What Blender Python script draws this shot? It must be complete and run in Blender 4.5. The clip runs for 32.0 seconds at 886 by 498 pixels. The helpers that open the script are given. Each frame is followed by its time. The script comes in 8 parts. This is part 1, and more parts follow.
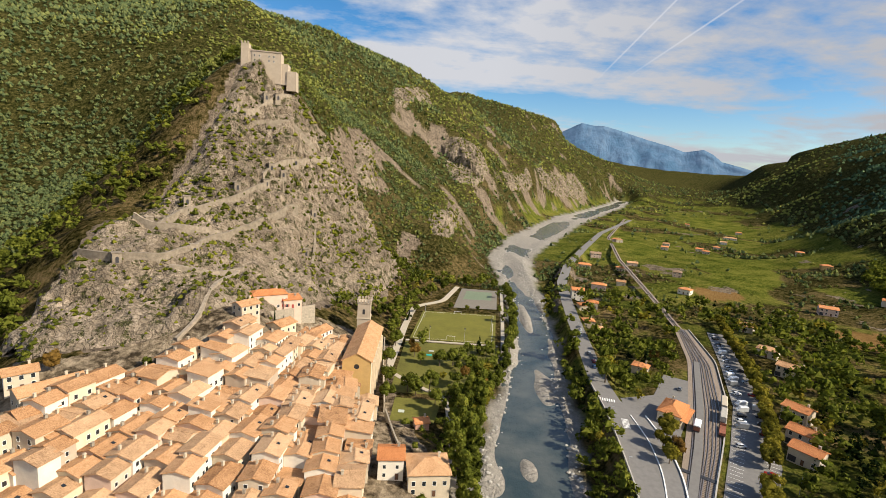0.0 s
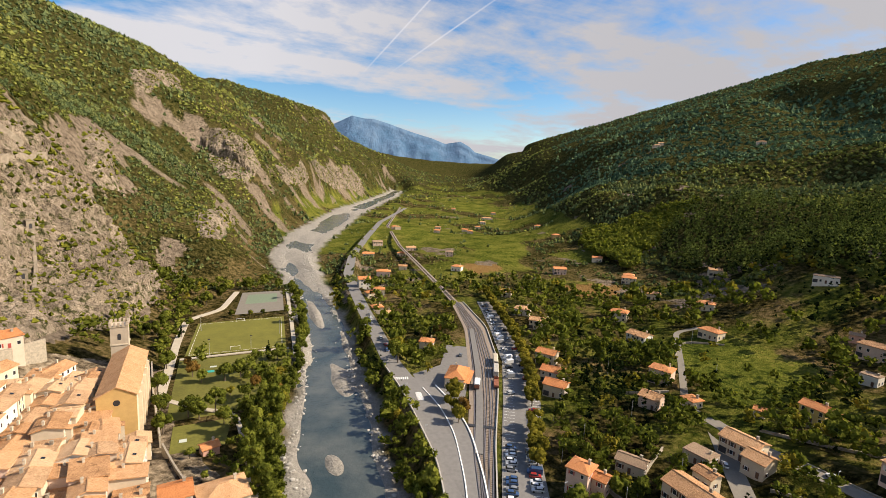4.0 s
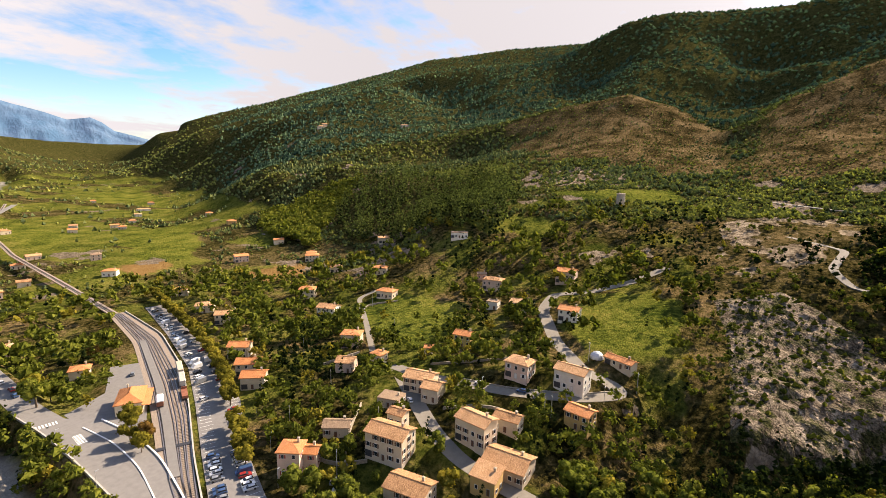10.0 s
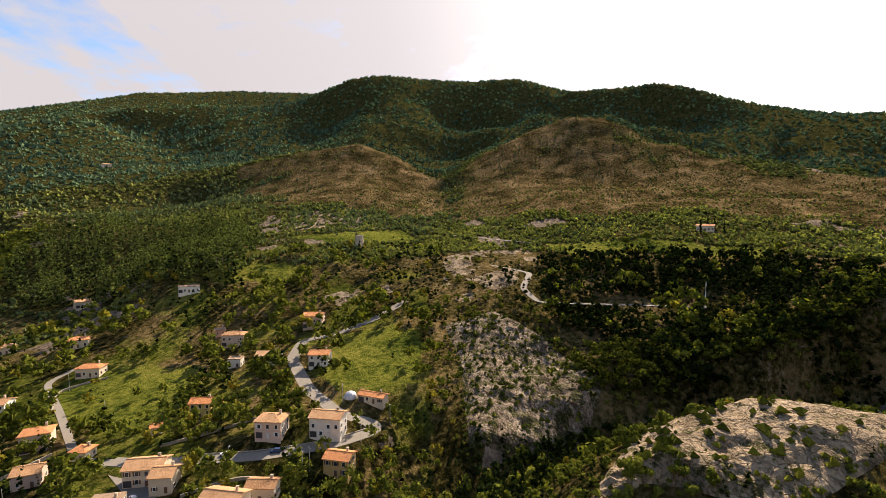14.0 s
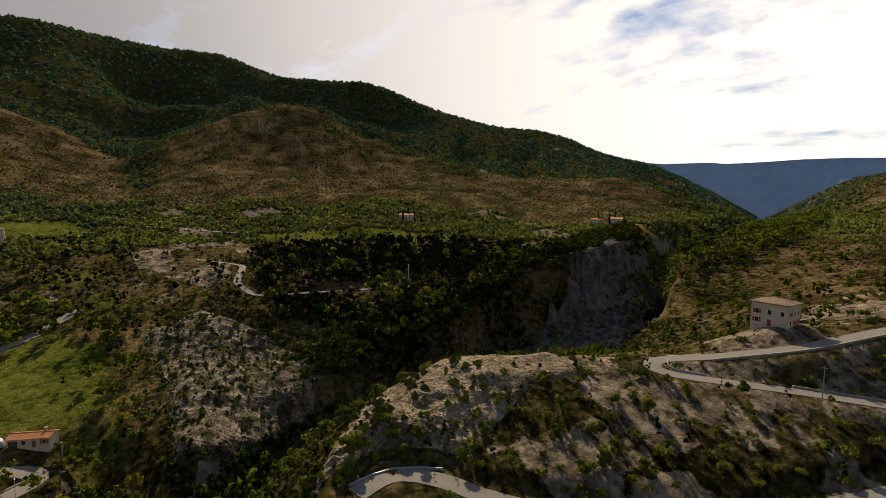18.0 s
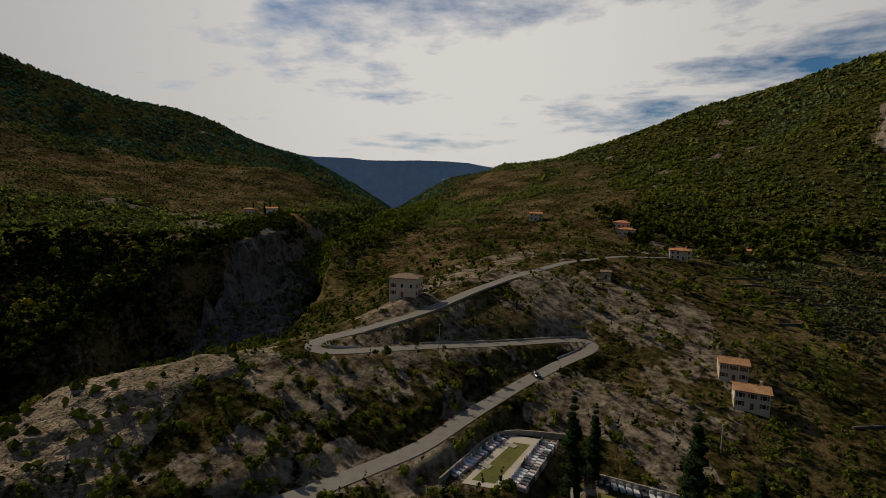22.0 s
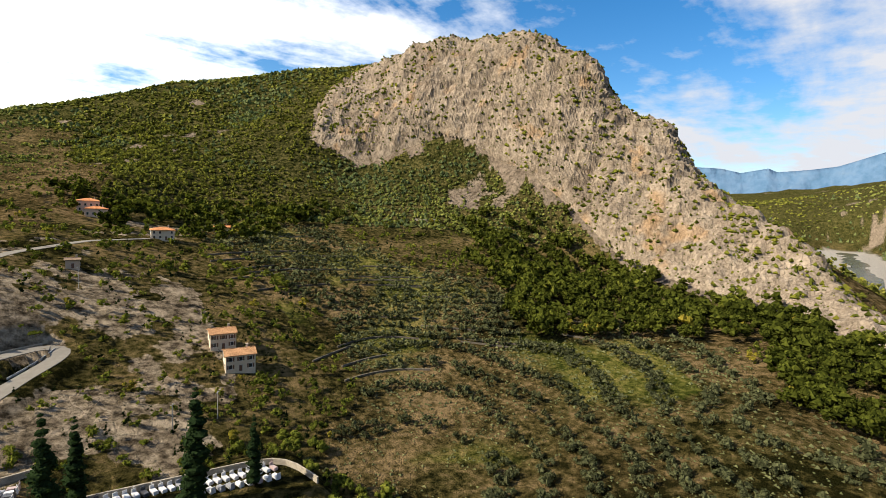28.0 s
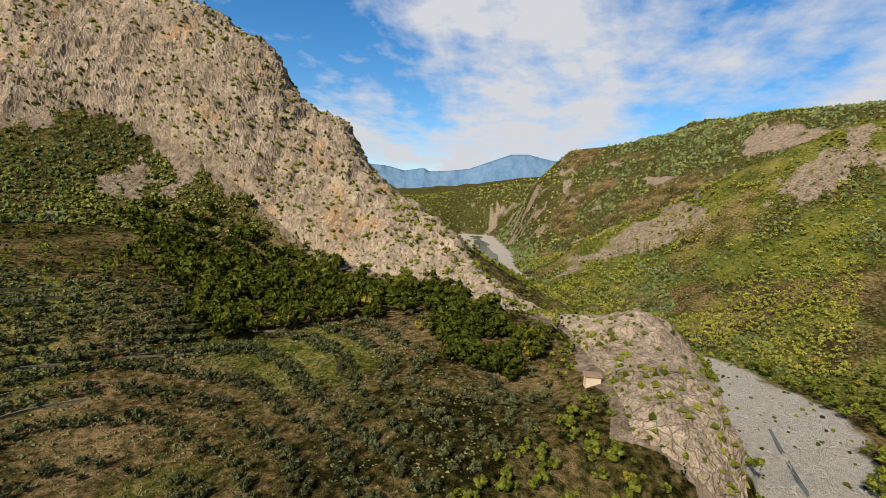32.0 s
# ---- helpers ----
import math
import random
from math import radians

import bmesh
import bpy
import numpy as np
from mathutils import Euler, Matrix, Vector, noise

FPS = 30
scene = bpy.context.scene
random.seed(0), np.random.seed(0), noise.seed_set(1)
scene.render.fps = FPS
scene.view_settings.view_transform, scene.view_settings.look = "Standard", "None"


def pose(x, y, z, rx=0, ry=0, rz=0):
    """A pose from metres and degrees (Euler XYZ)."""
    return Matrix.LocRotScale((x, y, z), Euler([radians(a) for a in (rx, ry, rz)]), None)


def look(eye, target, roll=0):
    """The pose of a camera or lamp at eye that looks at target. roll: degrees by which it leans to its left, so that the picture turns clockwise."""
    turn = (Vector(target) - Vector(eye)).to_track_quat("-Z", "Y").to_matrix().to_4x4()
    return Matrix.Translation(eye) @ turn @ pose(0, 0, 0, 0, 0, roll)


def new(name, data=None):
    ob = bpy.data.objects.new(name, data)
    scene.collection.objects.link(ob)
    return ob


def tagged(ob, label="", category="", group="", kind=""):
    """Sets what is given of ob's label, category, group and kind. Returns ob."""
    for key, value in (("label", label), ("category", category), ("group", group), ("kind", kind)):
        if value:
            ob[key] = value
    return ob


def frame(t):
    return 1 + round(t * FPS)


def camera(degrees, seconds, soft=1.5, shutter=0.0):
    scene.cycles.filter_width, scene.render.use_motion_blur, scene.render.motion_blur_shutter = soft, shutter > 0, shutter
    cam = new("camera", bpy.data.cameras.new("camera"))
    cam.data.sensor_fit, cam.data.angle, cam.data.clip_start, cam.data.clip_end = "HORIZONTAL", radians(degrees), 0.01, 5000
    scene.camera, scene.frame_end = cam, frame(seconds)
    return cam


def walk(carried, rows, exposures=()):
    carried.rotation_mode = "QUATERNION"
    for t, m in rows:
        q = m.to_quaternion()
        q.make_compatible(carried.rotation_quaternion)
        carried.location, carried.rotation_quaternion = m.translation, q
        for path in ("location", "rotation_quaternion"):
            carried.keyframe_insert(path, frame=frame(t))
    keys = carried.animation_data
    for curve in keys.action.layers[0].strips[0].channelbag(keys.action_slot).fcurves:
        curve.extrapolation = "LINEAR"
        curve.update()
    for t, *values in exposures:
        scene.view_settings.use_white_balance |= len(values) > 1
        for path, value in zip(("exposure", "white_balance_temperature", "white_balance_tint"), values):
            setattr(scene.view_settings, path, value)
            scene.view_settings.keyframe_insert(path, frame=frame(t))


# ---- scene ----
# camera: the drone hovers and turns
rows = []
for t, yaw, pitch, roll in [
    (0, 0.89, -9.40, -4.29), (0.5, -4.22, -9.12, -3.90),
    (1, -8.50, -8.97, -3.95), (1.5, -12.15, -8.88, -3.97),
    (2, -15.19, -8.72, -3.64), (2.5, -17.55, -8.63, -3.42),
    (3, -20.31, -8.59, -3.18), (3.5, -22.65, -8.63, -2.94),
    (5.5, -33.89, -8.93, -2.02), (6, -36.89, -9.08, -1.86),
    (6.5, -39.88, -9.19, -1.74), (7, -42.47, -9.33, -1.64),
    (7.5, -44.90, -9.43, -1.59), (8, -47.92, -9.56, -1.53),
    (8.5, -51.36, -9.68, -1.43), (9, -55.05, -9.82, -1.23),
    (9.5, -58.75, -9.99, -1.16), (10, -62.57, -9.64, -1.10),
    (10.5, -66.35, -7.62, -1.06), (11, -70.28, -5.29, -0.93),
    (11.5, -73.95, -3.47, -0.56), (12, -77.49, -3.33, -0.41),
    (12.5, -80.92, -3.49, -0.37), (13, -84.65, -3.70, -0.22),
    (13.5, -88.70, -3.91, -0.15), (14, -92.81, -4.11, -0.15),
    (14.5, -96.00, -4.41, 0.00), (16.5, -110.89, -4.86, -0.55),
    (17, -115.99, -4.93, -0.68), (17.5, -120.88, -5.03, -0.72),
    (18, -125.81, -5.10, -0.77), (18.5, -130.42, -5.14, -0.95),
    (19, -135.17, -5.21, -1.07), (19.5, -140.18, -5.28, -1.13),
    (20, -145.22, -5.31, -1.28), (20.5, -150.19, -5.30, -1.34),
    (21, -155.29, -5.40, -1.40), (21.5, -160.23, -5.48, -1.49),
    (22, -165.28, -5.51, -1.55), (22.5, -170.30, -5.54, -1.68),
    (23, -175.28, -5.59, -1.80), (23.5, -180.29, -5.60, -1.95),
    (24, -185.39, -5.68, -2.10), (24.5, -190.09, -5.75, -2.16),
    (25, -194.61, -5.79, -2.21), (25.5, -198.92, -5.81, -2.38),
    (27.5, -217.10, -5.70, -2.83), (28, -222.07, -5.64, -2.97),
    (28.5, -226.53, -5.55, -3.08), (29, -231.20, -5.32, -3.15),
    (29.5, -235.86, -5.19, -3.17), (30, -240.12, -5.12, -3.20),
    (30.5, -244.57, -4.97, -3.20), (31, -249.17, -4.81, -3.30),
    (31.5, -253.82, -4.70, -3.34), (32, -258.37, -4.58, -3.42),
]:
    rows.append((t, pose(0, 0, 106, 90 + pitch, roll, yaw)))
cam = camera(85.5, 32.0, 0.7)
EXPOSURES = [(0, 0.68, 6300, 10), (6, 1.0, 6700, 15), (10, 1.36, 6900, 18), (12, 1.32, 6900, 19), (14, 1.22, 6900, 18), (17, 0.62, 6900, 14), (18, 0.12, 6900, 13), (19, -0.3, 6800, 12), (20, -0.55, 6700, 11),
             (21, -0.65, 6600, 11), (23, -0.85, 6300, 9), (24, -0.65, 6200, 8), (25, -0.2, 6100, 7), (26, 0.25, 6100, 8), (27.5, 0.85, 6200, 9), (29, 1.05, 6300, 10), (30, 1.0, 6300, 10), (31, 0.87, 6300, 10), (32, 0.7, 6300, 10)]
walk(cam, rows, EXPOSURES)

# ---- sky and sun ----
SUN_AZ, SUN_EL = radians(112), radians(36)
world = bpy.data.worlds.new("sky")
world.use_nodes = True
scene.world = world


def sky_nodes():
    nt = world.node_tree
    N, K = nt.nodes, nt.links
    N.clear()
    out, bg = N.new("ShaderNodeOutputWorld"), N.new("ShaderNodeBackground")
    sky = N.new("ShaderNodeTexSky")
    sky.sky_type, sky.sun_disc = "NISHITA", False
    sky.sun_elevation, sky.sun_rotation = SUN_EL, SUN_AZ
    sky.altitude, sky.dust_density, sky.air_density = 500, 1.2, 1.0
    tc = N.new("ShaderNodeTexCoord")
    # a flat layer of cloud seen from below: direction divided by its height
    sep = N.new("ShaderNodeSeparateXYZ")
    K.new(tc.outputs["Generated"], sep.inputs[0])
    up = N.new("ShaderNodeMath")
    up.operation, up.inputs[1].default_value = "MAXIMUM", 0.0
    K.new(sep.outputs[2], up.inputs[0])
    lift = N.new("ShaderNodeMath")
    lift.operation, lift.inputs[1].default_value = "ADD", 0.12
    K.new(up.outputs[0], lift.inputs[0])
    dv = N.new("ShaderNodeVectorMath")
    dv.operation = "DIVIDE"
    K.new(tc.outputs["Generated"], dv.inputs[0])
    comb = N.new("ShaderNodeCombineXYZ")
    for i in range(3):
        K.new(lift.outputs[0], comb.inputs[i])
    K.new(comb.outputs[0], dv.inputs[1])
    mp = N.new("ShaderNodeMapping")
    mp.inputs["Rotation"].default_value = (0, 0, radians(-25))
    mp.inputs["Scale"].default_value = (0.55, 1.25, 0.0)
    K.new(dv.outputs[0], mp.inputs[0])
    n1 = N.new("ShaderNodeTexNoise")
    n1.inputs["Scale"].default_value, n1.inputs["Detail"].default_value = 0.9, 9
    n1.inputs["Roughness"].default_value, n1.inputs["Distortion"].default_value = 0.55, 0.5
    K.new(mp.outputs[0], n1.inputs["Vector"])
    # smaller puffs within the sheet
    n2 = N.new("ShaderNodeTexNoise")
    n2.inputs["Scale"].default_value, n2.inputs["Detail"].default_value, n2.inputs["Roughness"].default_value = 4.2, 8, 0.6
    K.new(dv.outputs[0], n2.inputs["Vector"])
    both = N.new("ShaderNodeMixRGB")
    both.inputs[0].default_value = 0.3
    K.new(n1.outputs[0], both.inputs[1])
    K.new(n2.outputs[0], both.inputs[2])
    # the thin bright cloud lies to the south, near the sun
    glow = N.new("ShaderNodeVectorMath")
    glow.operation = "DOT_PRODUCT"
    glow.inputs[1].default_value = (math.sin(radians(168)) * math.cos(radians(16)), math.cos(radians(168)) * math.cos(radians(16)), math.sin(radians(16)))
    K.new(tc.outputs["Generated"], glow.inputs[0])
    # more cloud towards it
    veil = N.new("ShaderNodeVectorMath")
    veil.operation = "DOT_PRODUCT"
    veil.inputs[1].default_value = (math.sin(radians(118)), math.cos(radians(118)), 0.15)
    K.new(tc.outputs["Generated"], veil.inputs[0])
    near = N.new("ShaderNodeMapRange")
    near.inputs["From Min"].default_value, near.inputs["From Max"].default_value = 0.1, 0.72
    near.inputs["To Min"].default_value, near.inputs["To Max"].default_value = 0.0, 0.11
    K.new(veil.outputs["Value"], near.inputs["Value"])
    add = N.new("ShaderNodeMath")
    add.operation = "ADD"
    K.new(both.outputs[0], add.inputs[0])
    K.new(near.outputs[0], add.inputs[1])
    ramp = N.new("ShaderNodeValToRGB")
    ramp.color_ramp.elements[0].position, ramp.color_ramp.elements[1].position = 0.43, 0.57
    K.new(add.outputs[0], ramp.inputs[0])
    cl = N.new("ShaderNodeMixRGB")
    cl.inputs[2].default_value = (22.5, 21.4, 20.0, 1)
    # the sheet is thicker and greyer over the north-east
    thick, tone = N.new("ShaderNodeVectorMath"), N.new("ShaderNodeMixRGB")
    thick.operation = "DOT_PRODUCT"
    thick.inputs[1].default_value = (math.sin(radians(58)), math.cos(radians(58)), 0.1)
    grey = N.new("ShaderNodeMapRange")
    grey.inputs["From Min"].default_value, grey.inputs["From Max"].default_value = 0.6, 1.0
    K.new(tc.outputs["Generated"], thick.inputs[0])
    K.new(thick.outputs["Value"], grey.inputs["Value"])
    tone.inputs[1].default_value, tone.inputs[2].default_value = (8.3, 8.3, 8.6, 1), (6.0, 5.95, 6.15, 1)
    K.new(grey.outputs[0], tone.inputs[0])
    K.new(tone.outputs[0], cl.inputs[1])
    k2 = N.new("ShaderNodeMapRange")
    k2.inputs["From Min"].default_value, k2.inputs["From Max"].default_value = 0.2, 1.0
    K.new(glow.outputs["Value"], k2.inputs["Value"])
    sq = N.new("ShaderNodeMath")
    sq.operation, sq.inputs[1].default_value = "POWER", 1.7
    K.new(k2.outputs[0], sq.inputs[0])
    K.new(sq.outputs[0], cl.inputs[0])
    mix = N.new("ShaderNodeMixRGB")
    # the sheet of cloud thins out overhead
    thin_up, share = N.new("ShaderNodeMapRange"), N.new("ShaderNodeMath")
    for key, v in (("From Min", 0.42), ("From Max", 0.8), ("To Min", 1.0), ("To Max", 0.2)):
        thin_up.inputs[key].default_value = v
    K.new(sep.outputs[2], thin_up.inputs["Value"])
    share.operation = "MULTIPLY"
    K.new(ramp.outputs[0], share.inputs[0])
    K.new(thin_up.outputs[0], share.inputs[1])
    K.new(share.outputs[0], mix.inputs[0])
    hs = N.new("ShaderNodeHueSaturation")
    hs.inputs["Saturation"].default_value, hs.inputs["Value"].default_value = 1.45, 1.8
    K.new(sky.outputs[0], hs.inputs["Color"])
    K.new(hs.outputs[0], mix.inputs[1])
    K.new(cl.outputs[0], mix.inputs[2])
    # two vapour trails of aircraft
    last = mix.outputs[0]
    for normal, middle, reach in (((-0.7587, 0.0814, 0.6463), (0.3345, 0.8987, 0.2795), 0.990), ((-0.6141, 0.0425, 0.7881), (0.407, 0.8701, 0.2701), 0.988)):
        off, by = N.new("ShaderNodeVectorMath"), N.new("ShaderNodeVectorMath")
        for nd, vec in ((off, normal), (by, middle)):
            nd.operation = "DOT_PRODUCT"
            nd.inputs[1].default_value = vec
            K.new(tc.outputs["Generated"], nd.inputs[0])
        wide = N.new("ShaderNodeMath")
        wide.operation = "ABSOLUTE"
        K.new(off.outputs["Value"], wide.inputs[0])
        thin, ends, both_ = N.new("ShaderNodeMapRange"), N.new("ShaderNodeMapRange"), N.new("ShaderNodeMath")
        for nd, lo, hi, a, b in ((thin, 0.0, 0.0024, 0.6, 0.0), (ends, reach, 0.998, 0.0, 1.0)):
            nd.inputs["From Min"].default_value, nd.inputs["From Max"].default_value = lo, hi
            nd.inputs["To Min"].default_value, nd.inputs["To Max"].default_value = a, b
        K.new(wide.outputs[0], thin.inputs["Value"])
        K.new(by.outputs["Value"], ends.inputs["Value"])
        both_.operation = "MULTIPLY"
        K.new(thin.outputs[0], both_.inputs[0])
        K.new(ends.outputs[0], both_.inputs[1])
        trail = N.new("ShaderNodeMixRGB")
        trail.inputs[2].default_value = (9.5, 9.5, 9.9, 1)
        K.new(both_.outputs[0], trail.inputs[0])
        K.new(last, trail.inputs[1])
        last = trail.outputs[0]
    K.new(last, bg.inputs[0])
    bg.inputs[1].default_value = 0.05
    K.new(bg.outputs[0], out.inputs[0])


sky_nodes()
sun = new("sun", bpy.data.lights.new("sun", "SUN"))
sun.data.energy, sun.data.angle, sun.data.color = 5.0, radians(0.6), (1.0, 0.87, 0.68)
sun.matrix_basis = look((0, 0, 500), (-math.sin(SUN_AZ) * math.cos(SUN_EL), -math.cos(SUN_AZ) * math.cos(SUN_EL), 500 - math.sin(SUN_EL)))


# ---- materials ----
class Mat:
    """A small builder for node materials."""

    def __init__(self, name, rough=0.8, metal=0.0, spec=0.3):
        self.m = bpy.data.materials.new(name)
        self.m.use_nodes = True
        self.nt = self.m.node_tree
        self.b = self.nt.nodes["Principled BSDF"]
        self.b.inputs["Roughness"].default_value = rough
        self.b.inputs["Metallic"].default_value = metal
        self.b.inputs["Specular IOR Level"].default_value = spec

    def n(self, kind, **vals):
        nd = self.nt.nodes.new(kind)
        for k, v in vals.items():
            nd.inputs[k.replace("_", " ")].default_value = v
        return nd

    def link(self, a, b):
        self.nt.links.new(a, b)
        return self

    def pos(self):
        return self.n("ShaderNodeNewGeometry").outputs["Position"]

    def obj(self):
        return self.n("ShaderNodeTexCoord").outputs["Object"]

    def noise(self, vec, scale, detail=4, rough=0.55):
        nd = self.n("ShaderNodeTexNoise", Scale=scale, Detail=detail, Roughness=rough)
        self.link(vec, nd.inputs["Vector"])
        return nd.outputs[0]

    def ramp(self, fac, *stops):
        nd = self.n("ShaderNodeValToRGB")
        r = nd.color_ramp
        while len(r.elements) < len(stops):
            r.elements.new(0.5)
        for e, (p, c) in zip(r.elements, stops):
            e.position, e.color = p, (*c, 1) if len(c) == 3 else c
        self.link(fac, nd.inputs[0])
        return nd.outputs[0]

    def mix(self, fac, a, b, mode="MIX"):
        nd = self.n("ShaderNodeMixRGB")
        nd.blend_type = mode
        for v, i in ((fac, 0), (a, 1), (b, 2)):
            if isinstance(v, (int, float)):
                nd.inputs[i].default_value = v
            elif isinstance(v, tuple):
                nd.inputs[i].default_value = (*v, 1)
            else:
                self.link(v, nd.inputs[i])
        return nd.outputs[0]

    def math(self, op, a, b=0.0):
        nd = self.n("ShaderNodeMath")
        nd.operation = op
        for v, i in ((a, 0), (b, 1)):
            if isinstance(v, (int, float)):
                nd.inputs[i].default_value = v
            else:
                self.link(v, nd.inputs[i])
        return nd.outputs[0]

    def attr(self, name):
        nd = self.n("ShaderNodeAttribute")
        nd.attribute_name = name
        return nd.outputs["Fac"]

    def color(self, c):
        self.link(c, self.b.inputs["Base Color"])
        return self

    def bump(self, h, strength=0.5, dist=0.1):
        nd = self.n("ShaderNodeBump", Strength=strength, Distance=dist)
        self.link(h, nd.inputs["Height"])
        self.link(nd.outputs[0], self.b.inputs["Normal"])
        return self


def plain(name, base, rough=0.7, vary=0.25, scale=1.5, metal=0.0, spec=0.3, bump=0.0):
    """A paint or stone with two scales of variation, and a little of its own for each object."""
    m = Mat(name, rough, metal, spec)
    v = m.pos()
    a = m.noise(v, scale, 5)
    b = m.noise(v, scale * 9, 3)
    f = m.mix(0.4, a, b)
    lo = tuple(c * (1 - vary) for c in base)
    hi = tuple(min(1, c * (1 + vary)) for c in base)
    col = m.ramp(f, (0.3, lo), (0.7, hi))
    rnd = m.n("ShaderNodeObjectInfo").outputs["Random"]
    hs = m.n("ShaderNodeHueSaturation")
    m.link(m.math("ADD", m.math("MULTIPLY", rnd, 0.3 * vary * 2), 1 - 0.3 * vary), hs.inputs["Value"])
    m.link(col, hs.inputs["Color"])
    m.color(hs.outputs[0])
    if bump:
        m.bump(b, 0.5, bump)
    return m.m


def leaf_material(name, dark, light, third=None, own=0.35):
    m = Mat(name, 0.9, 0, 0.0)
    isl = m.n("ShaderNodeNewGeometry").outputs["Random Per Island"]
    rnd = m.n("ShaderNodeObjectInfo").outputs["Random"]
    v = m.pos()
    f = m.mix(1 - own, isl, m.noise(v, 0.02 if own > 0.2 else 0.006, 4, 0.65))
    f = m.mix(0.25, f, rnd)
    f = m.mix(0.3, f, m.noise(v, 1.1, 4))
    col = m.ramp(f, (0.34, dark), (0.55, light), (0.70, third or light))
    m.color(col)
    m.bump(m.noise(v, 2.2, 4), 0.7, 0.5)
    # thin leaves let part of the light through
    tr, mx = m.n("ShaderNodeBsdfTranslucent"), m.n("ShaderNodeMixShader")
    bright = m.mix(1.0, col, (1.25, 1.35, 0.7), "MULTIPLY")
    m.link(bright, tr.inputs["Color"])
    mx.inputs[0].default_value = 0.34
    m.link(m.b.outputs[0], mx.inputs[1]).link(tr.outputs[0], mx.inputs[2])
    m.link(mx.outputs[0], m.nt.nodes["Material Output"].inputs["Surface"])
    return m.m


LEAF = leaf_material("leaf_green", (0.009, 0.013, 0.003), (0.122, 0.140, 0.021), (0.24, 0.236, 0.038))
LEAF_OAK = leaf_material("leaf_oak", (0.007, 0.011, 0.002), (0.086, 0.099, 0.015), (0.22, 0.215, 0.030))
LEAF_PINE = leaf_material("leaf_pine", (0.004, 0.008, 0.003), (0.022, 0.034, 0.010))
LEAF_OLIVE = leaf_material("leaf_olive", (0.034, 0.038, 0.018), (0.140, 0.148, 0.068), (0.25, 0.245, 0.112))
# far woods: dark tones lifted, haze put into the leaf colour
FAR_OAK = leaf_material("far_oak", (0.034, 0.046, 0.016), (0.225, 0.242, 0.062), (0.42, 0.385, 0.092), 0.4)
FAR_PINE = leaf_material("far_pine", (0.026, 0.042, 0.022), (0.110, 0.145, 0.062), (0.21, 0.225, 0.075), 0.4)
# mountain woods: the blue of distance haze is put into the leaf colour
HAZED_WOOD = leaf_material("mountain_wood", (0.055, 0.090, 0.054), (0.185, 0.262, 0.120), (0.29, 0.36, 0.145), 0.4)
HAZED_PINE = leaf_material("hazed_mountain_pine", (0.030, 0.060, 0.042), (0.100, 0.160, 0.092), (0.17, 0.23, 0.115), 0.4)
CONIFER = leaf_material("leaf_conifer", (0.006, 0.012, 0.005), (0.150, 0.185, 0.052), (0.34, 0.35, 0.080), 0.5)
HILL_OAK = leaf_material("hill_oak", (0.050, 0.054, 0.010), (0.245, 0.245, 0.045), (0.40, 0.37, 0.070), 0.4)
LEAF_PLANE = leaf_material("leaf_plane", (0.045, 0.044, 0.008), (0.19, 0.165, 0.022), (0.30, 0.235, 0.034))
LEAF_YELLOW = leaf_material("leaf_yellow", (0.10, 0.10, 0.014), (0.22, 0.19, 0.025))
LEAF_RUST = leaf_material("leaf_rust", (0.09, 0.05, 0.014), (0.20, 0.12, 0.03))
LEAF_CYPRESS = leaf_material("leaf_cypress", (0.008, 0.016, 0.007), (0.022, 0.038, 0.014))
BARK = plain("bark", (0.11, 0.085, 0.06), 0.9, 0.3, 6)


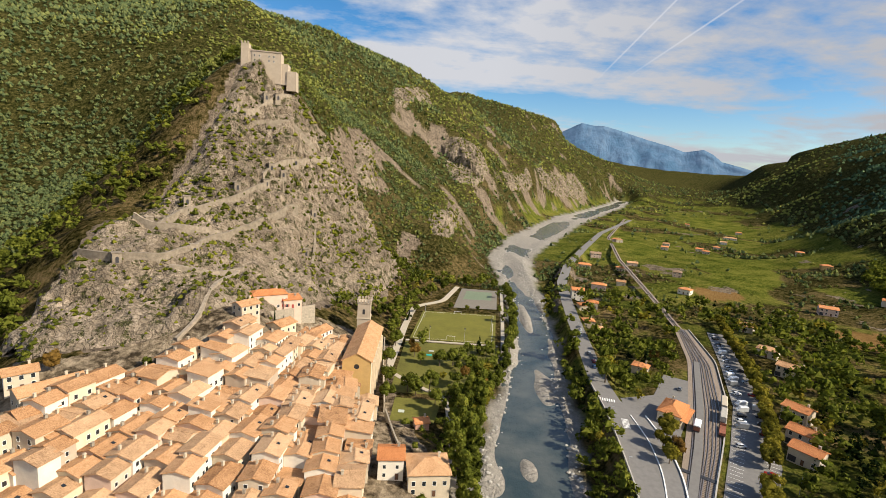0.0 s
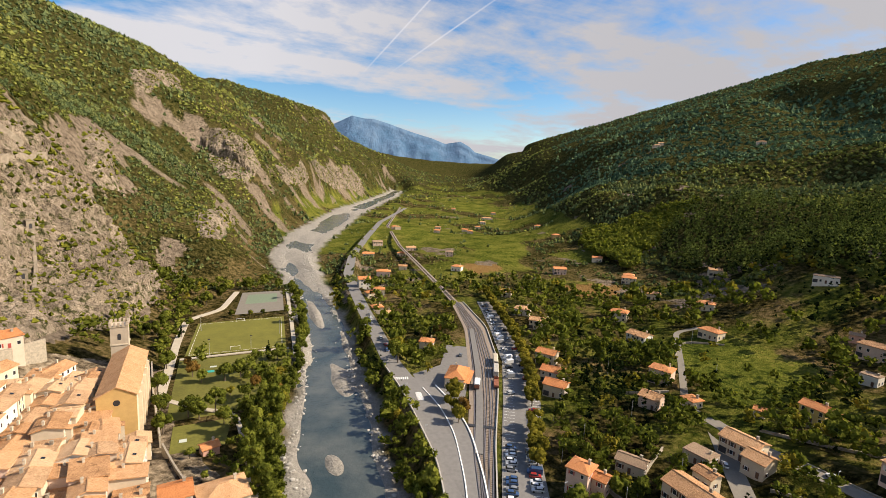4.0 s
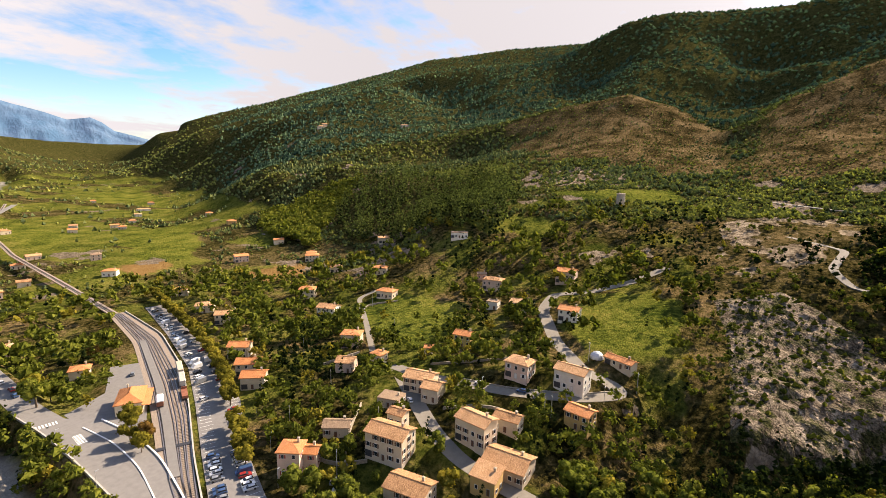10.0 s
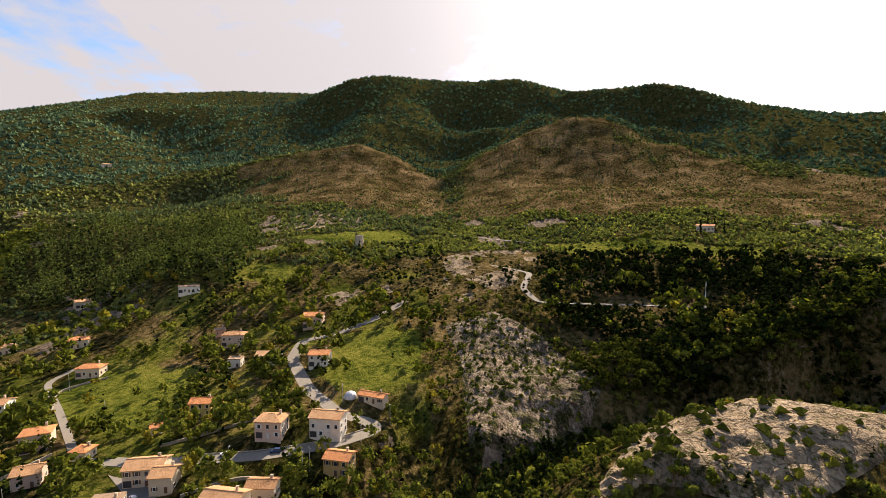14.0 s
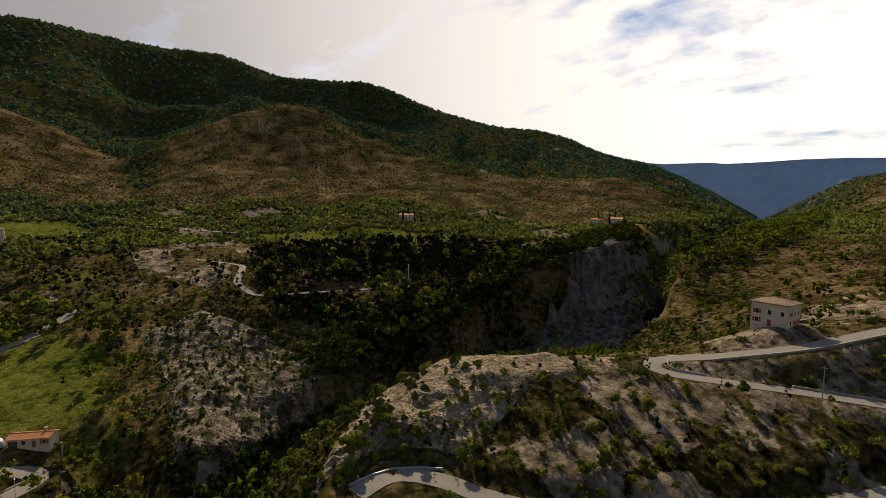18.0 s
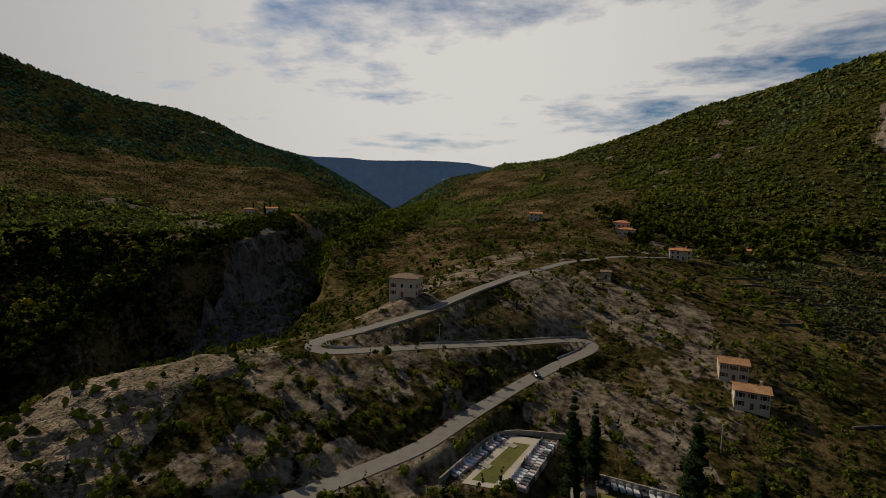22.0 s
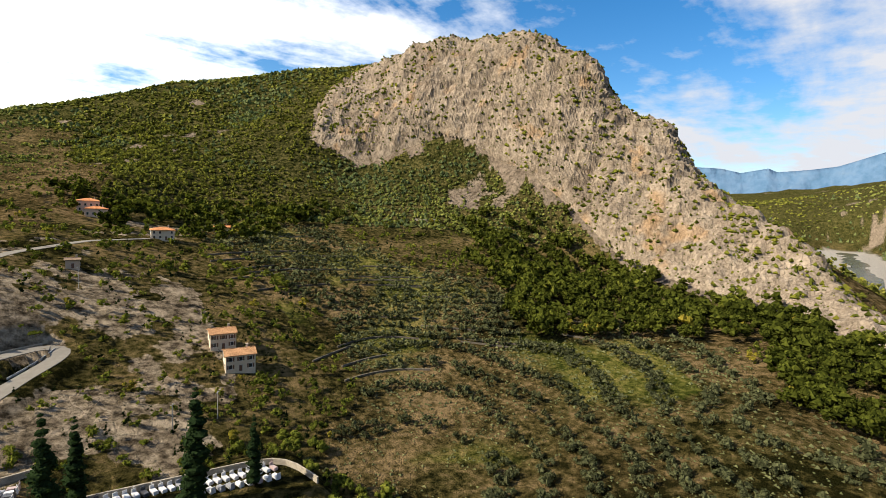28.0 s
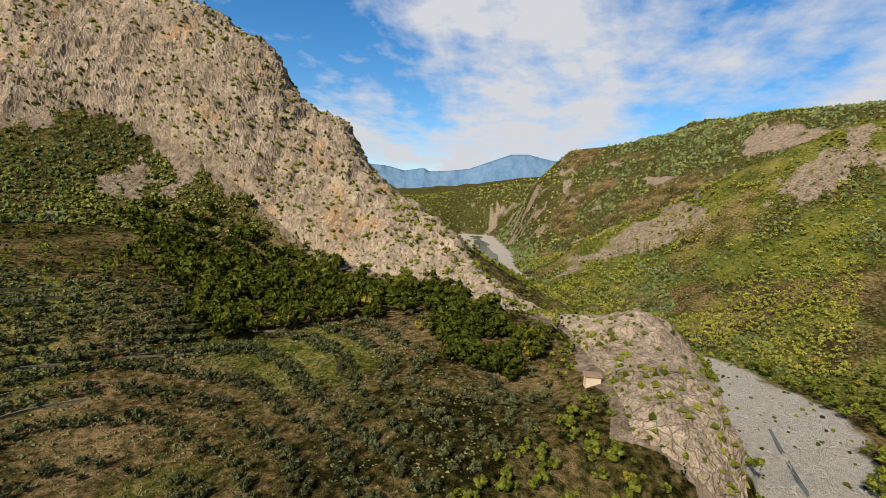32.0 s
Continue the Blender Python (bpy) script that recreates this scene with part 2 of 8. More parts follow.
# ---- the relief ----
# heights of the land by its ridges, feet, terraces and beds (metres; the river by the old town is 0)
RELIEF = {
    "village": [(-2, 136, 8), (-31, 192, 11), (-50, 233, 14), (-113, 114, 16), (-127, 140, 22), (-96, 132, 14), (-57, 123, 9), (-101, 172, 24), (-73, 215, 22), (-46, 178, 14), (-120, 153, 22)],
    "citadel_foot": [(-150, 163, 26), (-128, 165, 27), (-104, 184, 33), (-86, 201, 40), (-72, 270, 26), (-59, 303, 16), (-35, 359, 9)],
    "citadel_crest": [(-186, 209, 26), (-188, 246, 63), (-176, 296, 78), (-167, 336, 130), (-163, 356, 159), (-155, 371, 175), (-123, 375, 148), (-111, 397, 137), (-98, 408, 117), (-74, 413, 58), (-41, 403, 22)],
    "citadel_face": [(-168, 218, 49), (-161, 253, 58), (-126, 272, 52), (-126, 230, 44), (-120, 324, 86), (-96, 352, 58), (-90, 305, 34), (-141, 347, 120), (-137, 203, 32)],
    "citadel_back": [(-282, 312, 25), (-245, 316, 70), (-250, 398, 106), (-240, 461, 177), (-222, 514, 216), (-141, 501, 170), (-106, 509, 122)],
    "north_slope": [(-208, 216, 22), (-438, 467, 74), (-641, 701, 277), (-339, 483, 82), (-466, 675, 253), (-351, 674, 260), (-223, 789, 250), (-59, 537, 71), (-107, 894, 201), (-5, 490, 37), (-40, 719, 104), (61, 998, 112), (60, 637, 37), (180, 1590, 213), (260, 1376, 112), (-78, 443, 33)],
    "north_ridge": [(-380, 903, 372), (-358, 955, 353), (-281, 1115, 383), (-111, 1396, 365), (26, 1750, 348), (336, 2376, 411), (565, 2742, 417)],
    "north_foot": [(54, 531, 4), (4, 450, 5), (83, 716, 4), (291, 1313, 8), (663, 2127, 12), (538, 2339, 231)],
    "far_west": [(1038, 4276, 299), (1276, 4419, 311), (1898, 4190, 232), (2130, 4077, 227), (2462, 4004, 230), (1261, 3372, 161), (1621, 3214, 104)],
    "park": [(-15, 333, 4), (42, 337, 4), (36, 276, 4), (-18, 278, 4), (15, 409, 5), (6, 207, 4), (-10, 180, 6)],
    "river_upper": [(36, 147, -1), (40, 174, -1), (51, 224, -1), (63, 308, -1), (74, 427, 0), (81, 561, 0), (123, 756, 1), (300, 1218, 3)],
    "terrace": [(71, 139, 8), (80, 200, 8), (104, 390, 7), (226, 756, 9), (107, 202, 8), (111, 184, 8), (117, 170, 8), (179, 320, 8), (161, 230, 8)],
    "plain": [(179, 291, 9), (246, 501, 9), (343, 547, 10), (303, 322, 11), (261, 329, 9), (315, 771, 10), (723, 1217, 12), (197, 192, 10), (974, 1829, 14)],
    "east_foot": [(1960, 3058, 16), (1019, 1183, 20), (550, 608, 45), (522, 524, 33), (463, 412, 28)],
    "forest_hill": [(653, 529, 112), (731, 394, 110), (547, 350, 75), (493, 220, 62), (640, 604, 86), (906, 424, 114), (754, 610, 107), (837, 450, 106)],
    "east_village": [(105, 104, 9), (126, 77, 13), (141, 62, 15), (159, 88, 16), (177, 56, 22), (181, 36, 24), (202, 92, 18), (301, 115, 26), (312, 68, 34), (240, 146, 16), (390, 267, 18), (241, 210, 12)],
    "east_skyline_far": [(1788, 2773, 229), (2321, 2203, 530), (2977, 1642, 820), (3280, 1222, 911), (3515, 777, 956)],
    "east_ridge": [(2078, 552, 562), (2008, 413, 591), (1959, 287, 629), (1947, 114, 648), (1960, -9, 627), (1966, -121, 617), (1942, -262, 619), (1914, -374, 635), (1891, -474, 605), (1880, -554, 576), (1838, -680, 556), (1782, -791, 559), (1745, -848, 554), (1708, -920, 517), (1647, -1006, 495), (1586, -1082, 468), (1526, -1132, 441)],
    "plateau": [(495, 72, 86), (483, 192, 75), (490, 15, 79), (401, -181, 81), (468, -106, 83), (396, 213, 58), (398, -44, 72), (329, -27, 52)],
    "grey_slope": [(254, -27, 36), (278, -65, 45), (177, -16, 26), (209, -50, 28), (231, -83, 33), (215, 5, 29), (275, 7, 40), (188, -75, 22), (185, -54, 14), (178, -7, 12)],
    "gorge_floor": [(154, -30, 12), (182, -64, 14), (190, -100, 21), (161, -164, 34), (157, -220, 34)],
    "gorge_cliff_top": [(218, -167, 45), (197, -206, 48), (193, -243, 66), (182, -281, 69), (160, -323, 67), (222, -144, 38), (236, -65, 26)],
    "mesa": [(467, -50, 80), (400, -184, 85), (337, -267, 80), (272, -293, 73), (324, -178, 63), (280, -155, 46), (251, -386, 82), (341, -366, 86)],
    "spur": [(103, -95, 61), (110, -79, 60), (108, -57, 55), (91, -37, 51), (86, -117, 59), (77, -131, 59), (81, -52, 49), (63, -67, 48), (55, -98, 49), (55, -127, 55), (86, -72, 52)],
    "west_gorge": [(87, -197, 53), (69, -188, 63), (203, -345, 78), (224, -469, 88), (238, -605, 85), (298, -849, 103), (298, -426, 86), (143, -500, 91), (150, -294, 57)],
    "south_skyline": [(1717, -541, 546), (1660, -643, 532), (1577, -759, 530), (1492, -816, 492), (1426, -926, 446), (1401, -1049, 427), (1275, -1125, 379), (1145, -1188, 361), (1059, -1265, 334), (1014, -1365, 283)],
    "west_dip": [(-1222, -444, 129)],
    "shelf_edge": [(1485, 2255, 166), (1348, 1864, 186), (1197, 1475, 176), (1010, 1109, 164), (895, 799, 161), (824, 698, 135), (861, 602, 143), (913, 519, 154), (961, 447, 167)],
    "shelf_back": [(1494, 2066, 239), (1178, 1294, 216), (1044, 933, 195), (980, 854, 176), (1025, 715, 183), (1043, 632, 188)],
    "shelf_foot": [(895, 1077, 98), (707, 776, 96), (605, 639, 91), (646, 583, 96), (690, 530, 101), (747, 426, 103)],
    "brown_hill_north": [(1024, 374, 205), (1027, 261, 231), (1032, 126, 249), (1029, 41, 221), (1010, -7, 192), (979, -41, 173), (810, 256, 140), (794, 97, 149)],
    "north_hill_back": [(1231, 313, 228), (1251, 153, 247), (1179, 47, 208)],
    "brown_hill_south": [(897, -68, 177), (991, -136, 232), (1035, -228, 262), (1029, -328, 281), (1016, -367, 283), (971, -425, 263), (916, -449, 234), (861, -468, 225), (748, -500, 178), (771, -120, 152), (730, -275, 149), (638, -375, 139)],
    "south_hill_back": [(1240, -274, 265), (1222, -443, 289), (1113, -547, 234), (955, -640, 173)],
    "hill_ravine": [(1149, -54, 192), (879, -42, 148), (719, -30, 116)],
    "spur_a": [(1548, 1343, 361), (1653, 1213, 384), (1617, 1090, 420), (1523, 959, 364), (1420, 840, 308), (1312, 727, 255), (1235, 660, 228)],
    "ravine_a": [(1872, 1058, 424), (1676, 895, 320), (1422, 733, 249)],
    "green_crest": [(1960, 1105, 517), (2061, 902, 547), (2099, 660, 558)],
    "green_back": [(2369, 1187, 567), (2491, 905, 597), (2464, 655, 612)],
    "spur_b": [(1818, 706, 440), (1578, 633, 340), (1327, 583, 255)],
    "ravine_b": [(1851, 881, 408), (1545, 708, 293)],
    "spur_c": [(1788, 476, 431), (1572, 390, 336), (1351, 368, 263)],
    "ravine_c": [(1783, 250, 462), (1818, 342, 422), (1565, 332, 324)],
    "spur_d": [(1820, 191, 552), (1609, 188, 433), (1392, 146, 331)],
    "spur_e": [(1700, 34, 482), (1500, -26, 360), (1318, -69, 264), (1199, -56, 215)],
    "ravine_e": [(1821, -186, 484), (1772, -168, 394), (1397, -89, 252)],
    "spur_f": [(1726, -292, 501), (1516, -207, 381), (1294, -127, 265)],
    "spur_g": [(1769, -541, 540), (1553, -383, 434), (1310, -231, 313)],
    "ravine_g": [(1737, -390, 473), (1658, -273, 387)],
    "spur_h": [(1565, -713, 461), (1416, -580, 382)],
    "ravine_h": [(1615, -531, 418)],
    "spur_i": [(1420, -840, 401), (1232, -706, 309)],
    "ravine_i": [(1473, -744, 350)],
    "valley_head": [(971, 2333, 24), (1265, 2814, 34), (1317, 2695, 70), (1803, 3458, 105), (838, 1850, 18), (1331, 2497, 20), (1854, 3494, 34), (1702, 3059, 106)],
    "valley_toe": [(658, 2722, 247), (926, 2854, 213), (1086, 3010, 183), (1457, 3182, 97), (722, 2184, 89), (524, 1930, 104)],
    "gap_east": [(2129, 3736, 187), (2139, 3380, 303), (2037, 2968, 342)],
    "dark_crest": [(1667, 2848, 105), (1593, 2542, 178), (1519, 2232, 216), (1435, 1924, 237)],
    "dark_back": [(1803, 2644, 216), (1737, 2322, 241)],
    "dark_foot": [(1612, 2729, 24), (1277, 1796, 18), (637, 1576, 10), (745, 1528, 12), (850, 1472, 13), (899, 1384, 14), (684, 1879, 11), (735, 1011, 13), (572, 759, 11)],
    "north_dip": [(-34, 2000, 333), (136, 2096, 298)],
    "notch": [(260, -757, 84), (363, -1039, 81), (522, -1406, 72), (696, -1768, 70), (957, -2418, 135)],
    "notch_ridge": [(1044, -1588, 268), (796, -1559, 224), (650, -1462, 167), (520, -1353, 123), (451, -1272, 93)],
    "notch_back": [(1045, -2049, 236), (811, -2045, 154)],
    "notch_hill": [(474, -706, 147), (370, -709, 121), (293, -701, 93), (576, -692, 143)],
    "notch_hill_back": [(669, -996, 150), (507, -976, 107)],
    "notch_west": [(37, -849, 170), (101, -814, 163), (179, -821, 150), (238, -847, 126), (277, -856, 94)],
    "south_brown": [(592, -183, 122), (470, -305, 106)],
    "plain_upper": [(618, -47, 108), (743, 296, 124)],
    "far_south": [(1620, -2525, 362), (1768, -3476, 253), (1293, -3785, 218), (829, -3811, 256), (434, -2968, 326)],
    "south_hill": [(203, -1486, 225), (-4, -1300, 227), (233, -765, 108), (79, -433, 88), (76, -331, 76), (62, -697, 129), (-23, -419, 97), (-79, -473, 114), (-224, -663, 188), (-127, -790, 200)],
    "road_spur": [(61, -180, 70), (24, -224, 73), (-13, -200, 52), (33, -131, 50), (73, -148, 59), (77, -131, 60), (-28, -299, 77), (-31, -238, 62), (17, -164, 50), (-3, -150, 44), (15, -121, 40), (-10, -128, 38), (-28, -147, 40)],
    "west_ridge": [(132, -1293, 204), (-132, -1142, 255), (-224, -975, 289), (-384, -836, 324), (-445, -689, 313)],
    "cliff_top": [(-406, -619, 291), (-398, -527, 292), (-395, -478, 294), (-439, -387, 296), (-452, -347, 284), (-462, -290, 257), (-466, -252, 200), (-469, -200, 182), (-461, -181, 147), (-453, -159, 124), (-434, -118, 106), (-403, -77, 87)],
    "cliff_foot": [(-254, -521, 167), (-292, -460, 134), (-342, -405, 159), (-366, -341, 136), (-375, -249, 95), (-352, -179, 55), (-311, -93, 47), (-276, -48, 51)],
    "cliff_behind": [(-508, -389, 293), (-496, -435, 302), (-518, -323, 254), (-520, -278, 185), (-520, -220, 170), (-496, -173, 110), (-447, -84, 76), (-460, -554, 307), (-793, -609, 419)],
    "olive_slope": [(-200, -269, 68), (-161, -366, 80), (-95, -430, 85), (-135, -198, 41), (-101, -79, 32), (-60, -186, 45), (-174, -63, 42), (-71, -119, 31), (-202, -129, 42), (-28, -213, 57), (-32, -146, 39), (-163, -28, 47), (-220, -204, 57), (-206, -499, 130), (-278, -159, 52)],
    "low_spur": [(-222, 50, 65), (-134, 47, 47), (-213, 26, 55), (-175, 50, 55), (-330, -18, 48), (-257, 27, 53), (-170, 3, 43), (-159, 56, 54)],
    "river_lower": [(-244, 146, -3), (-294, 150, -3), (-364, 141, -3), (-689, 41, -4), (-948, -56, -5), (-1555, -152, -7), (-2268, -292, -10)],
    "north_bank": [(-800, 455, 270), (-842, 370, 226), (-870, 298, 188), (-891, 227, 150), (-906, 152, 108), (-917, 78, 66), (-940, 20, 26), (-1000, -30, 5), (-780, 40, 14), (-536, 312, 62), (-648, 265, 72), (-572, 158, 4), (-367, 232, 4), (-482, 173, 3), (-462, 239, 35), (-745, 292, 126), (-770, 222, 88), (-817, 144, 52), (-640, 370, 128), (-700, 440, 190)],
    "east_valley": [(-1661, 922, 493), (-1745, 752, 491), (-1800, 609, 473), (-1779, 273, 353), (-1898, 89, 363), (-1358, 341, 220), (-2693, -190, 231), (-2360, -435, 33), (-1420, 110, 114)],
    "north_bank_back": [(-1090, 560, 215), (-1130, 454, 180), (-1130, 390, 150), (-1140, 315, 120), (-1150, 218, 80), (-1160, 125, 40), (-1240, 38, 12)],
    "far_east": [(-3649, -1376, 196), (-3784, -945, 224), (-4195, -208, 426), (-3055, -954, 173)],
}
RELIEF["south_bank"] = [(30, 60, 10), (0, 20, 22), (-40, 10, 30), (60, 10, 20), (0, -60, 36), (-60, -40, 34), (92, 28, 10), (-95, 10, 36)]
RELIEF["river_loop"] = [(28, 108, -1), (-10, 84, -1), (-60, 76, -2), (-120, 84, -2), (-185, 112, -2)]
RELIEF["stream"] = [(128, 8, 8), (98, 46, 4), (60, 84, 1)]
# the river: x, y, half width of the water, its level, half width of the gravel bed
RIVER = [(900, 2500, 12, 11, 30), (680, 2000, 14, 7.5, 40), (310, 1218, 16, 3.5, 40), (196, 930, 15, 2.2, 36), (130, 756, 14, 1.4, 32), (84, 600, 13, 0.8, 24), (76, 500, 10, 0.5, 16), (74, 427, 9.5, 0.3, 14),
         (63, 308, 9.5, 0, 13), (51, 224, 12.5, -0.3, 16), (40, 174, 14, -0.5, 18), (33, 140, 15, -0.6, 19), (22, 108, 15, -0.8, 19), (-12, 84, 15, -1.0, 17), (-60, 74, 13, -1.2, 17), (-122, 82, 9, -1.5, 17),
         (-190, 112, 2, -2, 20), (-228, 118, 0.9, -2.3, 24), (-310, 136, 0.8, -2.6, 42), (-385, 128, 0.9, -3.0, 36), (-460, 88, 3, -3.4, 30), (-559, 26, 8, -4, 30), (-778, -54, 14, -5, 44), (-1080, -110, 16, -6.5, 56), (-1392, -146, 20, -7.5, 70), (-2400, -320, 24, -11, 90)]
# the gorge of the side stream: x, y, half width, floor
GORGE = [(363, -1039, 6, 80), (262, -770, 8, 76), (256, -640, 9, 69), (240, -520, 11, 62), (222, -420, 12, 55), (202, -335, 16, 42), (180, -264, 26, 22), (178, -204, 30, 14), (186, -150, 18, 13), (186, -104, 11, 12), (182, -62, 10, 11), (156, -30, 8, 10), (128, 8, 6, 8), (98, 46, 6, 4), (60, 84, 8, 1)]


def lattice(ix, iy, seed):
    h = np.sin(ix * 127.1 + iy * 311.7 + seed * 74.7) * 43758.5453
    return h - np.floor(h)


def value_noise(x, y, seed=0):
    ix, iy = np.floor(x), np.floor(y)
    fx, fy = x - ix, y - iy
    fx, fy = fx * fx * (3 - 2 * fx), fy * fy * (3 - 2 * fy)
    a, b = lattice(ix, iy, seed), lattice(ix + 1, iy, seed)
    c, d = lattice(ix, iy + 1, seed), lattice(ix + 1, iy + 1, seed)
    return a + (b - a) * fx + (c - a) * fy + (a - b - c + d) * fx * fy


def fbm(x, y, size, octaves=4, seed=0):
    """Noise from -1 to 1 with features of that size in metres."""
    total, amp, top = 0, 1.0, 0
    for k in range(octaves):
        total = total + amp * (2 * value_noise(x / size + 17.3 * k, y / size - 9.1 * k, seed + k) - 1)
        top += amp
        size, amp = size * 0.5, amp * 0.55
    return total / top


def ridged(x, y, size, octaves=4, seed=0):
    total, amp, top = 0, 1.0, 0
    for k in range(octaves):
        total = total + amp * (1 - 2 * np.abs(2 * value_noise(x / size + 5.3 * k, y / size + 3.1 * k, seed + k) - 1))
        top += amp
        size, amp = size * 0.5, amp * 0.55
    return total / top


def noise3(x, y, z, size, octaves=4, seed=0, fold=False):
    """Noise in space from -1 to 1; folded, it makes sharp ribs."""
    total, amp, top = 0, 1.0, 0
    for k in range(octaves):
        u, v, w = x / size + 3.7 * k, y / size - 8.3 * k, z / size + 5.9 * k
        w0 = np.floor(w)
        f = w - w0
        f = f * f * (3 - 2 * f)
        a = value_noise(u + 37.7 * w0, v + 17.1 * w0, seed + k)
        b = value_noise(u + 37.7 * (w0 + 1), v + 17.1 * (w0 + 1), seed + k)
        n = 2 * (a + (b - a) * f) - 1
        total = total + amp * (1 - 2 * np.abs(n) if fold else n)
        top += amp
        size, amp = size * 0.5, amp * 0.6
    return total / top


def smooth(e0, e1, v):
    t = np.clip((v - e0) / (e1 - e0), 0, 1)
    return t * t * (3 - 2 * t)


def along(path, x, y):
    """The distance from a path and the values that go with its points, interpolated at the nearest place."""
    best = np.full(np.shape(x), 1e9)
    vals = [np.zeros(np.shape(x)) for _ in path[0][2:]]
    for p, q in zip(path, path[1:]):
        ux, uy = q[0] - p[0], q[1] - p[1]
        t = np.clip(((x - p[0]) * ux + (y - p[1]) * uy) / (ux * ux + uy * uy), 0, 1)
        d = np.hypot(x - p[0] - t * ux, y - p[1] - t * uy)
        near = d < best
        best = np.where(near, d, best)
        for k, v in enumerate(vals):
            vals[k] = np.where(near, p[2 + k] + t * (q[2 + k] - p[2 + k]), v)
    return best, vals


def inside(poly, x, y):
    hit = np.zeros(np.shape(x), bool)
    for (ax, ay), (bx, by) in zip(poly, poly[1:] + poly[:1]):
        cut = (ay > y) != (by > y)
        hit ^= cut & (x < (bx - ax) * (y - ay) / (by - ay + 1e-9) + ax)
    return hit


def zone(polys, x, y, warp=8.0):
    """True inside any of the outlines, with a wandering edge."""
    wx, wy = x + warp * fbm(x, y, 30, 3, 40), y + warp * fbm(x, y, 30, 3, 50)
    m = np.zeros(np.shape(x), bool)
    for p in polys:
        m |= inside(p, wx, wy)
    return m


KNOTS = np.array([p for line in RELIEF.values() for p in line], float)
SOFT = 12.0


def solve_relief():
    d = np.sqrt((KNOTS[:, None, 0] - KNOTS[None, :, 0]) ** 2 + (KNOTS[:, None, 1] - KNOTS[None, :, 1]) ** 2 + SOFT ** 2)
    n = len(KNOTS)
    a = np.zeros((n + 1, n + 1))
    a[:n, :n] = -d + np.eye(n) * 2.0
    a[:n, n] = a[n, :n] = 1
    return np.linalg.solve(a, np.r_[KNOTS[:, 2], 0])


WEIGHTS = solve_relief()


def base_height(x, y):
    x, y = np.asarray(x, float), np.asarray(y, float)
    out = np.full(x.shape, WEIGHTS[-1])
    for (kx, ky, _), w in zip(KNOTS, WEIGHTS):
        out -= w * np.sqrt((x - kx) ** 2 + (y - ky) ** 2 + SOFT ** 2)
    return out


GORGE_WALL = [(226, -372), (188, -345), (156, -268), (140, -200), (156, -150), (196, -138), (208, -165), (210, -205), (216, -260), (236, -335)]
ROCKS = [
    [(-180, 178), (-184, 250), (-175, 300), (-164, 350), (-160, 386), (-118, 388), (-92, 422), (-58, 420), (-30, 395), (-45, 330), (-66, 275), (-80, 215), (-105, 182), (-150, 160)],
    [(-254, -515), (-280, -480), (-303, -452), (-352, -402), (-372, -350), (-380, -248), (-361, -184), (-333, -116), (-322, -70), (-276, -30), (-290, 20), (-400, -60), (-450, -110), (-480, -170), (-490, -260),
     (-480, -350), (-470, -420), (-430, -500), (-420, -640), (-330, -620)],
    [(-215, 75), (-300, 40), (-290, -10), (-225, 12), (-170, 22), (-130, 25), (-115, 62), (-170, 78)],
    [(86, -24), (122, -55), (124, -92), (98, -136), (74, -128), (84, -95), (74, -62)],
    [(165, -14), (176, -62), (212, -90), (262, -74), (296, -46), (280, -10), (232, -16)],
]


CRESTS = ["north_ridge", "citadel_crest", "far_west", "east_ridge", "east_skyline_far", "south_skyline", "far_south", "west_ridge", "cliff_top", "east_valley", "far_east", "forest_hill"]


SPURRED = ["north_ridge", "south_skyline", "east_valley"]


# the middle of the flat valley floor upstream
# the wooded valley behind the gorge: x, y, bed
SIDE_VALLEY = [(257, -725, 78), (388, -1030, 66), (700, -1870, 52), (1200, -3200, 40), (1720, -4600, 30)]
VALLEY = [(230, 700), (420, 1100), (1000, 2080), (1500, 2800), (1900, 3600)]


